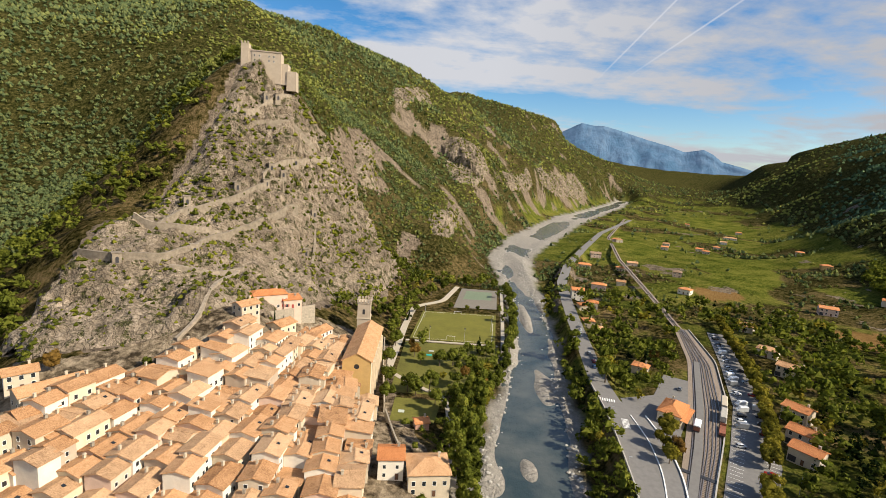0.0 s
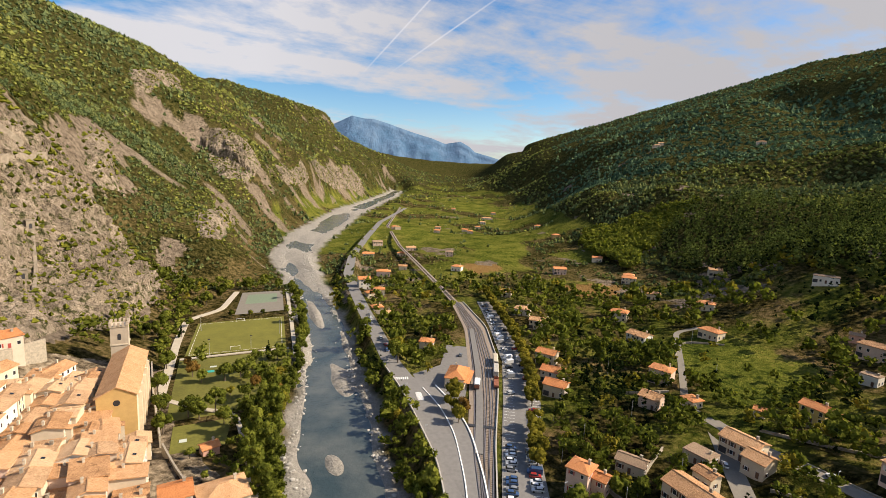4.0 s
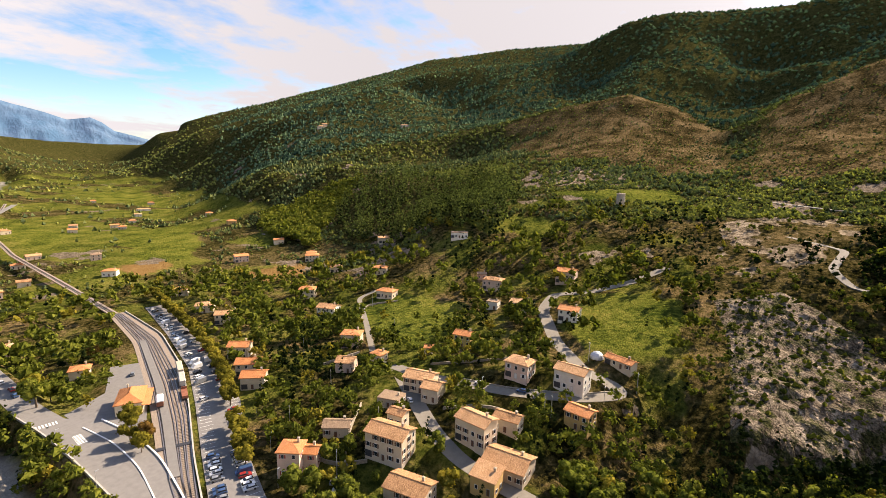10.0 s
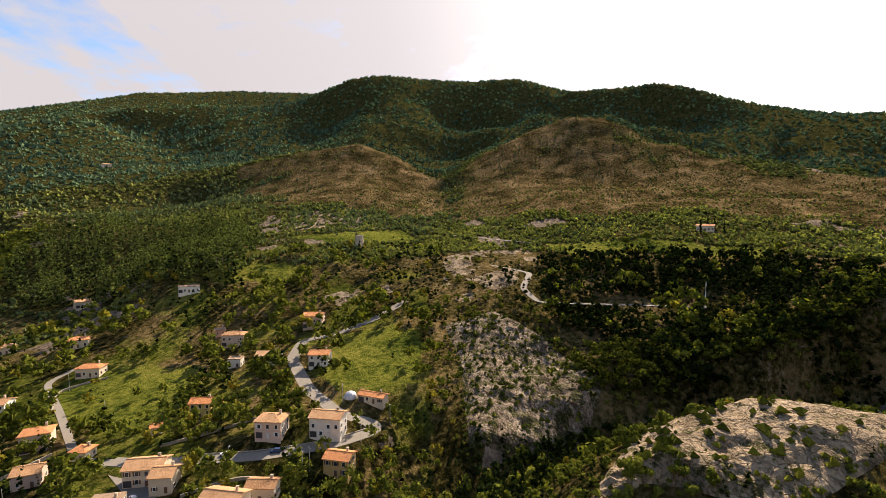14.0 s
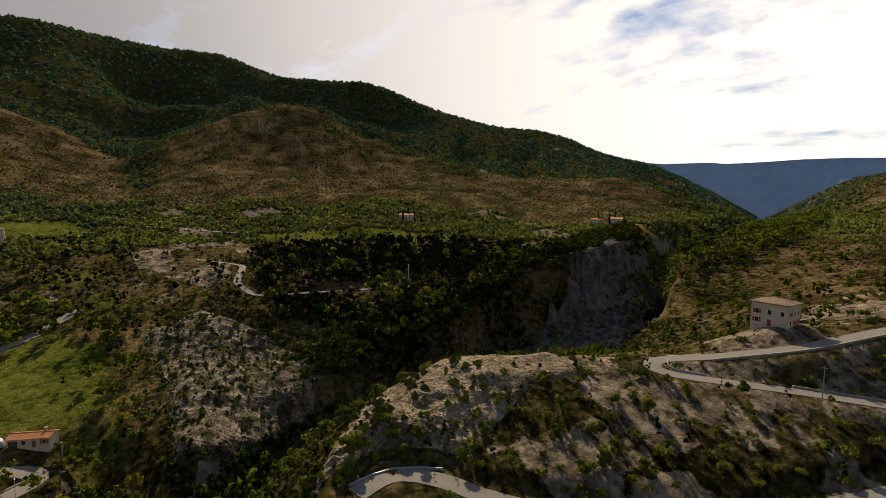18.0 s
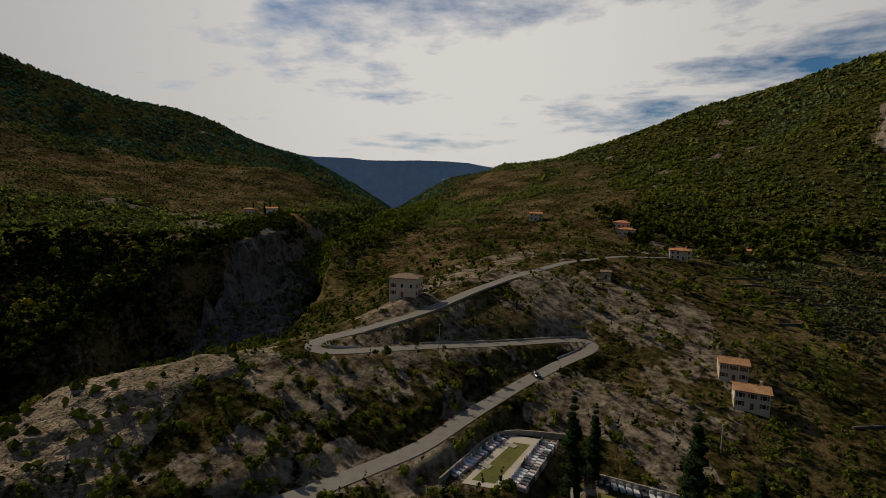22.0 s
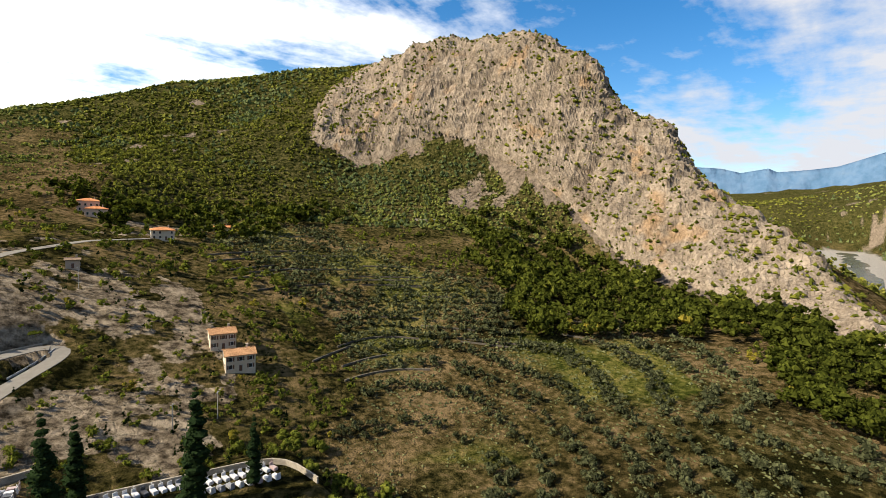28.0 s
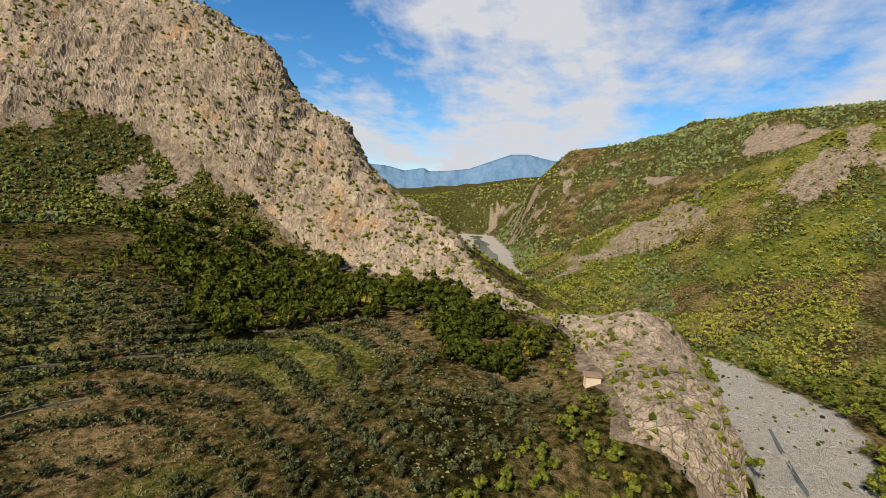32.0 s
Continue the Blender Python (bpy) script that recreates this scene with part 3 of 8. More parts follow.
def terrain_height(x, y):
    x, y = np.asarray(x, float), np.asarray(y, float)
    h = base_height(x, y)
    r = np.hypot(x, y)
    # gullies and hummocks that grow with the hills
    wild = smooth(22, 90, h)
    crest = np.full(h.shape, 1e9)
    for name in CRESTS:
        crest = np.minimum(crest, along([(p[0], p[1]) for p in RELIEF[name]], x, y)[0])
    wild = wild * (0.1 + 0.9 * smooth(10, 220 + 260 * smooth(700, 1200, r), crest))
    wild = wild * smooth(60, 420, np.minimum(along([(p[0], p[1]) for p in RELIEF["notch"]], x, y)[0], 0.6 * along(VALLEY, x, y)[0]))
    wild = wild * (1 - 0.65 * (x > 450) * smooth(600, 900, r))
    h = h + wild * ((ridged(x, y, 420, 5, 3) - 0.1) * np.clip(r - 380, 0, 900) * 0.045 + fbm(x, y, 60, 4, 7) * 3.0)
    # spurs and ravines that run down from the crests
    for name in SPURRED:
        line, s = [], 0.0
        for p, q in zip(RELIEF[name], RELIEF[name][1:] + [RELIEF[name][-1]]):
            line.append((p[0], p[1], s))
            s += math.hypot(q[0] - p[0], q[1] - p[1])
        d, (s,) = along(line, x, y)
        s = s + 90 * fbm(x, y, 500, 2, 23) + 70 * fbm(x, y, 160, 3, 25)
        rib = ridged(s, 0 * s + 40, 420, 3, 27)
        h = h + np.where(r > 500, (rib - 0.5) * 115 * smooth(60, 330, crest) * smooth(60, 330, d) * smooth(1000, 480, d) * smooth(60, 160, h) * np.where(x < -300, smooth(1250, 1450, r), smooth(500, 800, r)), 0)
    d, (w, z) = along(GORGE, x, y)
    wall = z + np.maximum(d - w + 13 * fbm(x, y, 44, 4, 17), 0) * (1.5 + 2.5 * smooth(-110, -165, y) - 3.1 * smooth(-330, -410, y)) + ridged(x, y, 18, 3, 19) * 2.0
    h = np.minimum(h, np.where(d < 70 + 50 * (y < -380), wall, 1e4))
    d, (z,) = along(SIDE_VALLEY, x, y)
    h = np.where(y < -700, np.minimum(h, z + 0.62 * d + 14 * fbm(x, y, 130, 3, 31)), h)
    d, (w, z, g) = along(RIVER, x, y)
    bank = smooth(0, 1, (d - g) / (14 + 0.9 * np.maximum(g - 15, 0) + 60 * smooth(420, 700, r)))
    d = d + np.clip(g - w - 3, 0, 40) * 0.8 * fbm(x, y, 120, 2, 29)
    bars = fbm(x, y * 0.55, 22, 3, 21) * 1.5
    for bx, by, ba, bb in BARS:
        bars = bars + 2.6 * np.exp(-(((x - bx) / ba) ** 2 + ((y - by) / bb) ** 2))
    bed = z - 1.2 + bars + smooth(0.8, 1.15, np.abs(d) / w) * 1.6
    h = bed * (1 - bank) + np.maximum(h, z + 0.6) * bank
    return h


# gravel bars in the river: x, y, half widths
BARS = [(56, 229, 6, 20), (37, 161, 4, 9), (63, 337, 4, 26), (89, 526, 7, 40), (23, 155, 5, 10), (66, 360, 4, 26), (80, 470, 9, 60), (90, 600, 16, 60), (130, 800, 26, 120), (300, 1250, 40, 160)]


# ---- what covers the land: outlines in plan ----
DRY = [[(40, -235), (100, -262), (130, -420), (165, -640), (190, -900), (60, -1000), (-60, -700), (-60, -450), (0, -330)],
       [(300, -420), (445, -340), (640, -484), (720, -650), (560, -760), (380, -700), (290, -560)],
       [(1024, 374), (1027, 261), (1032, 126), (1029, 41), (1010, -7), (959, -40), (897, -68), (991, -136), (1035, -228), (1029, -328), (971, -425), (916, -449), (861, -468), (748, -500), (637, -484), (445, -340), (513, -249), (573, -90), (599, -29), (638, 48), (676, 181), (845, 309)]]
MEADOWS = [
    [(290, 470), (330, 470), (420, 640), (350, 690)], [(260, 640), (330, 720), (380, 980), (300, 900)], [(700, 1100), (860, 1300), (820, 1600), (640, 1300)],
    [(493, 132), (508, 86), (545, 21), (500, 2), (462, 90)],
    [(395, 186), (409, 150), (411, 105), (380, 102), (378, 158)],
    [(440, -114), (413, -180), (347, -266), (325, -249), (370, -181), (401, -118)],
    [(236, 178), (264, 181), (270, 156), (231, 113), (202, 117), (210, 150)],
    [(263, 48), (269, 20), (252, 6), (218, 13), (231, 36)],
    [(410, 725), (479, 697), (380, 528), (304, 443), (267, 474)],
    [(215, 110), (270, 120), (275, 185), (225, 190)], [(215, 0), (275, 0), (285, 50), (240, 55), (215, 35)],
]
TOWN = [(-8, 95), (-30, 95), (-130, 98), (-160, 150), (-118, 178), (-98, 218), (-66, 250), (-22, 265), (-16, 190), (8, 145)]
CONIFERS = [(482, 411), (586, 451), (628, 416), (594, 278), (601, 220), (461, 152), (388, 143), (369, 193), (413, 275), (420, 337)]
BROADWOOD = [(548, 613), (586, 604), (612, 528), (641, 424), (586, 451), (482, 411), (396, 362), (433, 487)]
# bare pale marl between the bushes
PALE = [[(-58, -140), (-20, -118), (30, -96), (88, -58), (120, -100), (104, -160), (84, -230), (50, -290), (-20, -300), (-60, -240)], [(-45, -205), (5, -230), (35, -262), (-10, -290), (-40, -262)], [(10, -112), (40, -150), (76, -126), (66, -92), (40, -90)], [(350, -30), (440, -50), (420, -100), (340, -95)], [(20, -175), (60, -190), (76, -150), (50, -152), (24, -170)],
        [(-60, -160), (-20, -165), (-20, -132), (-50, -128)], [(509, 570), (543, 493), (504, 458), (439, 455), (433, 487)],
        [(627, 168), (641, 124), (632, 47), (548, 41), (528, 141)],
        [(482, -29), (476, -75), (371, -84), (308, -53), (311, -25), (360, -16)],
        [(343, 84), (359, 27), (343, 21), (323, 63)],
        [(22, -281), (-26, -288), (-40, -244), (-40, -209), (-20, -212), (0, -231)], [(-90, -330), (-30, -330), (-40, -380), (-100, -370)]]
TILLED = [[(275, 300), (330, 290), (345, 340), (285, 350)], [(240, 420), (280, 430), (290, 470), (250, 470)], [(250, -400), (300, -400), (290, -450), (240, -440)]]


def gravel_near(x, y):
    d, (w, z, g) = along(RIVER, x, y)
    return smooth(6, 0, d - g + 8 * fbm(x, y, 18, 3, 33))


def cover(x, y, h, slope):
    """Shares of rock, dry scrub, meadow, tilled soil and gravel at each place."""
    r = np.hypot(x, y)
    steep = smooth(0.95, 1.5, slope - 0.3 * smooth(450, 700, r) + 0.25 * fbm(x, y, 25, 3, 60)) * np.where(r > 200, smooth(0.0, 0.35, fbm(x, y, 45, 4, 61)), 1.0)
    far_rock = smooth(0.36, 0.50, 0.55 * fbm(x, y, 120, 3, 70) + 0.75 * fbm(x, y, 34, 3, 72) + 0.35 * smooth(0.5, 1.1, slope)) * (r > 350)
    rock = np.maximum(np.maximum(zone(ROCKS[:3], x, y).astype(float) * smooth(-0.75, -0.35, fbm(x, y, 14, 3, 62)), steep * np.where(r > 200, 0.4, 1.0)), 0.6 * far_rock)
    dry = zone(DRY, x, y, 40) * smooth(-0.75, -0.2, fbm(x, y, 130, 4, 71))
    # a wooded ravine parts the two dry hills
    dry = dry * (1 - np.exp(-((np.degrees(np.arctan2(x, y)) - 94) / 1.8) ** 2) * smooth(620, 820, r))
    rock = rock * (1 - 0.8 * dry) * (1 - smooth(1000, 1250, x))
    # dry stony slopes with thin wood north of the lower river
    bare = (x < -240) * (y > -200) * smooth(-100, -20, y + 0.1 * x + 60) * smooth(-0.1, 0.15, fbm(x, y, 130, 5, 73)) * (y < -0.9 * x)
    bare = np.maximum(bare, (y > 390) * (y < 1700) * (x < 120 + 0.35 * (y - 400)) * (x > -130 + 0.1 * y) * (h > 6) * smooth(-0.12, 0.22, fbm(x, y, 70, 5, 74)))
    rock = np.where((x < -120) & (y > 150) & (x > -700) & ~inside(ROCKS[0], x, y), 0.45 * rock, rock)
    dry = np.maximum(dry, np.where(y > 390, 0.45, 0.9) * bare)
    rock = np.maximum(rock, np.where(y > 390, 0.2, 0.34) * bare)
    # pale broken cliffs in bands along the ridge beyond the lower river
    rock = np.maximum(rock, 0.7 * ((x < -1150) & (y > 60)) * smooth(0.35, 0.8, np.sin(h / 26 + 3 * fbm(x, y, 240, 3, 76))) * smooth(-0.1, 0.2, fbm(x, y, 110, 4, 77)))
    meadow = zone(MEADOWS, x, y, 7).astype(float)
    garden = ((x > 60) & (y > -5) & (r < 480)) * smooth(-0.1, 0.3, fbm(x, y, 22, 3, 66))
    meadow = np.maximum(meadow, 0.75 * garden)
    meadow = np.maximum(meadow, 0.6 * ((x < -240) & (y > 0) & (y < -0.65 * x) & (r < 1100)) * smooth(-0.35, 0.1, fbm(x, y, 60, 3, 78)) * (1 - gravel_near(x, y)))
    grass = zone([[(-60, -115), (-110, -70), (-180, -60), (-240, -110), (-200, -240), (-150, -400), (-90, -380), (-100, -200)]], x, y, 12) * smooth(-0.1, 0.4, fbm(x, y, 45, 3, 67))
    meadow = np.maximum(meadow, 0.55 * grass)
    terraces = zone([[(-60, -115), (-80, -50), (-150, 5), (-210, 0), (-250, -90), (-255, -150), (-200, -250), (-150, -420), (-90, -390), (-100, -200)]], x, y, 10)
    dry = np.maximum(dry, 0.6 * terraces * smooth(-0.45, 0.15, fbm(x, y, 30, 3, 69)))
    fields = (along(VALLEY, x, y)[0] < 330) * (h < 45) * (y > 420) * (x > 90) * (fbm(np.round(x / 70) * 70, np.round(y / 110) * 110, 90, 2, 68) > -0.1)
    meadow = np.maximum(meadow, 0.85 * fields)
    tilled = zone(TILLED, x, y, 5).astype(float)
    gravel = gravel_near(x, y)
    return rock, dry, meadow, tilled, gravel


def marl(x, y):
    return np.maximum(zone(PALE, x, y, 9) * smooth(-0.25, 0.15, fbm(x, y, 16, 4, 64)), 0.8 * zone([TOWN], x, y, 4))


def put_mesh(name, verts, faces_flat, sizes, mats=(), smooth_shade=False, mat_index=None):
    """A mesh from arrays: vertices, the flat list of corners, and the size of each face."""
    me = bpy.data.meshes.new(name)
    me.vertices.add(len(verts))
    me.vertices.foreach_set("co", np.asarray(verts, np.float32).ravel())
    me.loops.add(len(faces_flat))
    me.loops.foreach_set("vertex_index", np.asarray(faces_flat, np.int32))
    sizes = np.asarray(sizes, np.int32)
    me.polygons.add(len(sizes))
    me.polygons.foreach_set("loop_start", np.r_[0, np.cumsum(sizes)[:-1]].astype(np.int32))
    for m in mats:
        me.materials.append(m)
    me.update(calc_edges=True)
    me.polygons.foreach_set("use_smooth", np.full(len(sizes), smooth_shade))
    if mat_index is not None:
        me.polygons.foreach_set("material_index", np.asarray(mat_index, np.int32))
    me.validate()
    return me


NA, NR, R0, R1 = 960, 330, 24.0, 4900.0
ANG = np.arange(NA) * (2 * np.pi / NA)
RAD = R0 * (R1 / R0) ** (np.arange(NR) / (NR - 1))
GX, GY = RAD[:, None] * np.cos(ANG)[None], RAD[:, None] * np.sin(ANG)[None]
GH = terrain_height(GX, GY)
# ---- roads and levelled ground: x, y, z along each ----
ROADS = {
    "main_road": (4.6, [(48, 70, 7), (62, 104, 8.2), (72, 136, 8.5), (77, 170, 8.5), (80, 196, 8.5), (81, 224, 8.5), (87, 268, 8.5), (94, 322, 8.5), (103, 384, 8.5), (114, 448, 8.5), (142, 541, 8.8), (202, 690, 9.5), (290, 897, 11), (480, 1260, 12)]),
    "station_road": (3.0, [(62, 96, 8.47), (74, 122, 8.47), (84, 150, 8.47), (88, 172, 8.47), (88, 192, 8.47), (82, 204, 8.47)]),
    "village_street": (3.2, [(178, 115, 14), (152, 89, 15), (137, 73, 14.5), (129, 59, 12.5), (127, 46, 10.5), (124, 30, 9.5)]),
    "garden_lane": (1.6, [(178, 115, 14), (182, 130, 13), (224, 166, 13.4), (260, 199, 15.5), (276, 195, 18)]),
    "hill_road": (3.2, [(178, 115, 14), (172, 98, 16), (170, 81, 18), (168, 57, 19.8), (175, 31, 20.5), (185, 16, 21), (191, 20, 22), (192, 32, 24), (217, 51, 26), (258, 69, 28), (284, 69, 31), (287, 50, 34), (304, 29, 39), (330, 10, 46)]),
    "plateau_road": (2.6, [(430, -110, 80), (452, -88, 81), (500, -37, 84), (560, 0, 90)]),
    "mast_track": (2.2, [(376, -57, 66), (358, -84, 62), (320, -70, 56), (300, -76, 50), (295, -132, 49), (276, -172, 51)]),
    "gorge_road": (2.6, [(84, -40, 48), (86, -49, 49), (78, -57, 48.5), (69, -62, 47), (60, -70, 46), (50, -84, 45), (33, -109, 45), (23, -133, 46), (12, -155, 47.5), (-1, -176, 49.5), (-10, -188, 50.5), (-13, -195, 51.3), (-9, -199, 52), (-2, -194, 52.7), (22, -171, 55), (45, -151, 57.5),
                        (62, -137, 58.5), (71, -130, 59), (77, -131, 59.5), (78, -138, 60), (68, -150, 61), (51, -168, 65), (38, -198, 69), (24, -226, 72), (0, -272, 75), (-29, -299, 77), (-60, -318, 76)]),
    "river_road": (3.0, [(-150, 66, 9), (-182, 72, 8), (-204, 84, 7.5), (-226, 92, 7), (-262, 98, 6.5)]),
}
PADS = [  # level ground: outline, height
    ([(70, 108), (90, 100), (102, 116), (128, 155), (162, 222), (198, 316), (184, 332), (150, 296), (124, 240), (98, 205), (90, 170)], 8.4),
    ([(-26, 262), (40, 262), (50, 420), (8, 420), (-20, 345)], 4.0),
    ([(-24, 180), (2, 180), (14, 260), (-24, 262)], 4.4),
    ([(26, -104), (4, -104), (-5, -136), (16, -136)], 41.0),
    ([(2, -104), (-52, -98), (-52, -118), (-8, -124)], 36.5),
]


def level_ground():
    near = RAD < 1600
    x, y, h = GX[near], GY[near], GH[near].copy()
    for poly, z in PADS:
        d, _ = along([(*p, 0) for p in poly + poly[:1]], x, y)
        k = np.where(inside(poly, x, y), 1.0, smooth(9, 1, d))
        h = h * (1 - k) + z * k
    for half, path in ROADS.values():
        d, (z,) = along(path, x, y)
        k = smooth(half + 6, half + 1.2, d)
        h = h * (1 - k) + z * k
    GH[near] = h


level_ground()



def sink_under_crags():
    """The sheet dips below the crags, which carry a finer surface of their own."""
    near = RAD < 900
    x, y = GX[near], GY[near]
    away = np.full(x.shape, 1e9)
    for half, path in ROADS.values():
        away = np.minimum(away, along([(p[0], p[1]) for p in path], x, y)[0] - half)
    for poly in ROCKS + [GORGE_WALL]:
        edge, _ = along([(*p, 0) for p in poly + poly[:1]], x, y)
        GH[near] -= 7 * inside(poly, x, y) * smooth(5, 18, edge) * smooth(8, 18, away)


sink_under_crags()


def ground_at(x, y):
    """The height of the ground sheet itself at a place."""
    x, y = np.asarray(x, float), np.asarray(y, float)
    i = np.clip(np.log(np.maximum(np.hypot(x, y), R0) / R0) / math.log(R1 / R0) * (NR - 1), 0, NR - 1.001)
    j = (np.arctan2(y, x) % (2 * np.pi)) / (2 * np.pi) * NA
    i0, j0 = np.floor(i).astype(int), np.floor(j).astype(int)
    fi, fj = i - i0, j - j0
    j0, j1 = j0 % NA, (j0 + 1) % NA
    return (GH[i0, j0] * (1 - fi) + GH[i0 + 1, j0] * fi) * (1 - fj) + (GH[i0, j1] * (1 - fi) + GH[i0 + 1, j1] * fi) * fj


def ground_slope(x, y, e=3.0):
    e = np.maximum(e, 0.006 * np.hypot(x, y))
    return np.hypot(ground_at(x + e, y) - ground_at(x - e, y), ground_at(x, y + e) - ground_at(x, y - e)) / (2 * e)


def ground_material():
    m = Mat("ground", 0.95, 0, 0.0)
    v = m.pos()
    n1, n2, n3 = m.noise(v, 0.35, 6, 0.65), m.noise(v, 0.03, 5), m.noise(v, 2.5, 4)
    blend = m.mix(0.45, n1, n2)
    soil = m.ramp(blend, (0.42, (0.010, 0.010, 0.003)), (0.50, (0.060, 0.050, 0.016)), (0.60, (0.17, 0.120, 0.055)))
    # wood floor: the shade between crowns is put into its dark tones
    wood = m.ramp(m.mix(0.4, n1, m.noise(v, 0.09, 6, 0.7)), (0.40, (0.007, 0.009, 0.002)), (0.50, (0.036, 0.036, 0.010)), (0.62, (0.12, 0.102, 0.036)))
    dry = m.ramp(blend, (0.42, (0.016, 0.014, 0.005)), (0.50, (0.070, 0.051, 0.020)), (0.60, (0.19, 0.132, 0.066)))
    meadow = m.ramp(blend, (0.40, (0.034, 0.050, 0.008)), (0.52, (0.115, 0.125, 0.020)), (0.64, (0.20, 0.175, 0.038)))
    tilled = m.ramp(blend, (0.35, (0.16, 0.09, 0.03)), (0.65, (0.26, 0.16, 0.06)))
    vor = m.n("ShaderNodeTexVoronoi", Scale=0.16)
    vor.feature = "DISTANCE_TO_EDGE"
    stretch = m.n("ShaderNodeMapping")
    stretch.inputs["Scale"].default_value = (1, 1, 0.45)
    m.link(v, stretch.inputs[0])
    wob = m.n("ShaderNodeTexNoise", Scale=0.12, Detail=5)
    m.link(v, wob.inputs["Vector"])
    m.link(m.mix(1.0, stretch.outputs[0], m.mix(1.0, wob.outputs["Color"], (9.0, 9.0, 9.0), "MULTIPLY"), "ADD"), vor.inputs["Vector"])
    crack = m.ramp(vor.outputs["Distance"], (0.0, (0.5, 0.5, 0.5)), (0.07, (1, 1, 1)))
    stone = m.ramp(m.mix(0.5, n1, m.noise(stretch.outputs[0], 0.12, 7, 0.7)), (0.34, (0.045, 0.034, 0.024)), (0.46, (0.14, 0.11, 0.08)), (0.58, (0.23, 0.183, 0.135)), (0.68, (0.31, 0.25, 0.185)), (0.78, (0.33, 0.23, 0.14)))
    stone = m.mix(0.4, stone, crack, "MULTIPLY")
    gravel = m.ramp(m.mix(0.5, n3, n1), (0.35, (0.20, 0.185, 0.160)), (0.65, (0.40, 0.37, 0.32)))
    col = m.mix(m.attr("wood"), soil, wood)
    col = m.mix(m.attr("dry"), col, dry)
    col = m.mix(m.attr("meadow"), col, meadow)
    col = m.mix(m.attr("tilled"), col, tilled)
    rockm = m.ramp(m.math("ADD", m.attr("rock"), m.math("MULTIPLY", m.math("SUBTRACT", n1, 0.5), 0.9)), (0.42, (0, 0, 0)), (0.56, (1, 1, 1)))
    col = m.mix(rockm, col, stone)
    pale = m.ramp(m.mix(0.5, n1, m.noise(v, 0.12, 6, 0.7)), (0.41, (0.045, 0.034, 0.021)), (0.49, (0.17, 0.133, 0.088)), (0.60, (0.38, 0.305, 0.21)))
    marlm = m.ramp(m.math("ADD", m.attr("marl"), m.math("MULTIPLY", m.math("SUBTRACT", n1, 0.5), 1.2)), (0.42, (0, 0, 0)), (0.58, (1, 1, 1)))
    col = m.mix(marlm, col, pale)
    col = m.mix(m.attr("gravel"), col, gravel)
    m.color(col)
    hgt = m.mix(0.5, m.noise(stretch.outputs[0], 0.5, 8, 0.7), crack, "MULTIPLY")
    m.bump(hgt, 1.0, 2.2)
    return m.m


GROUND = ground_material()


def build_ground():
    verts = np.concatenate([np.stack([GX, GY, GH], -1).reshape(-1, 3), [[0, 0, float(GH[0].mean())]]])
    i, j = np.meshgrid(np.arange(NR - 1), np.arange(NA), indexing="ij")
    a, b = i * NA + j, i * NA + (j + 1) % NA
    quads = np.stack([a, a + NA, b + NA, b], -1).reshape(-1, 4)
    jj = np.arange(NA)
    fan = np.stack([np.full(NA, NR * NA), jj, (jj + 1) % NA], -1)
    me = put_mesh("ground", verts, np.r_[quads.ravel(), fan.ravel()], np.r_[np.full(len(quads), 4), np.full(NA, 3)], [GROUND], True)
    x, y, h = verts[:, 0], verts[:, 1], verts[:, 2]
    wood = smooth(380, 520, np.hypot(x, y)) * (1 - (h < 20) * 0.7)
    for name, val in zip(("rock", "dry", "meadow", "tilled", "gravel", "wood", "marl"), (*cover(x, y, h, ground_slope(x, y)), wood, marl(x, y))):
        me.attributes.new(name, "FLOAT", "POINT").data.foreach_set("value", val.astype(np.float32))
    return tagged(new("ground", me), "valley floor, rocky slopes and wooded mountains", "ground", kind="structure")




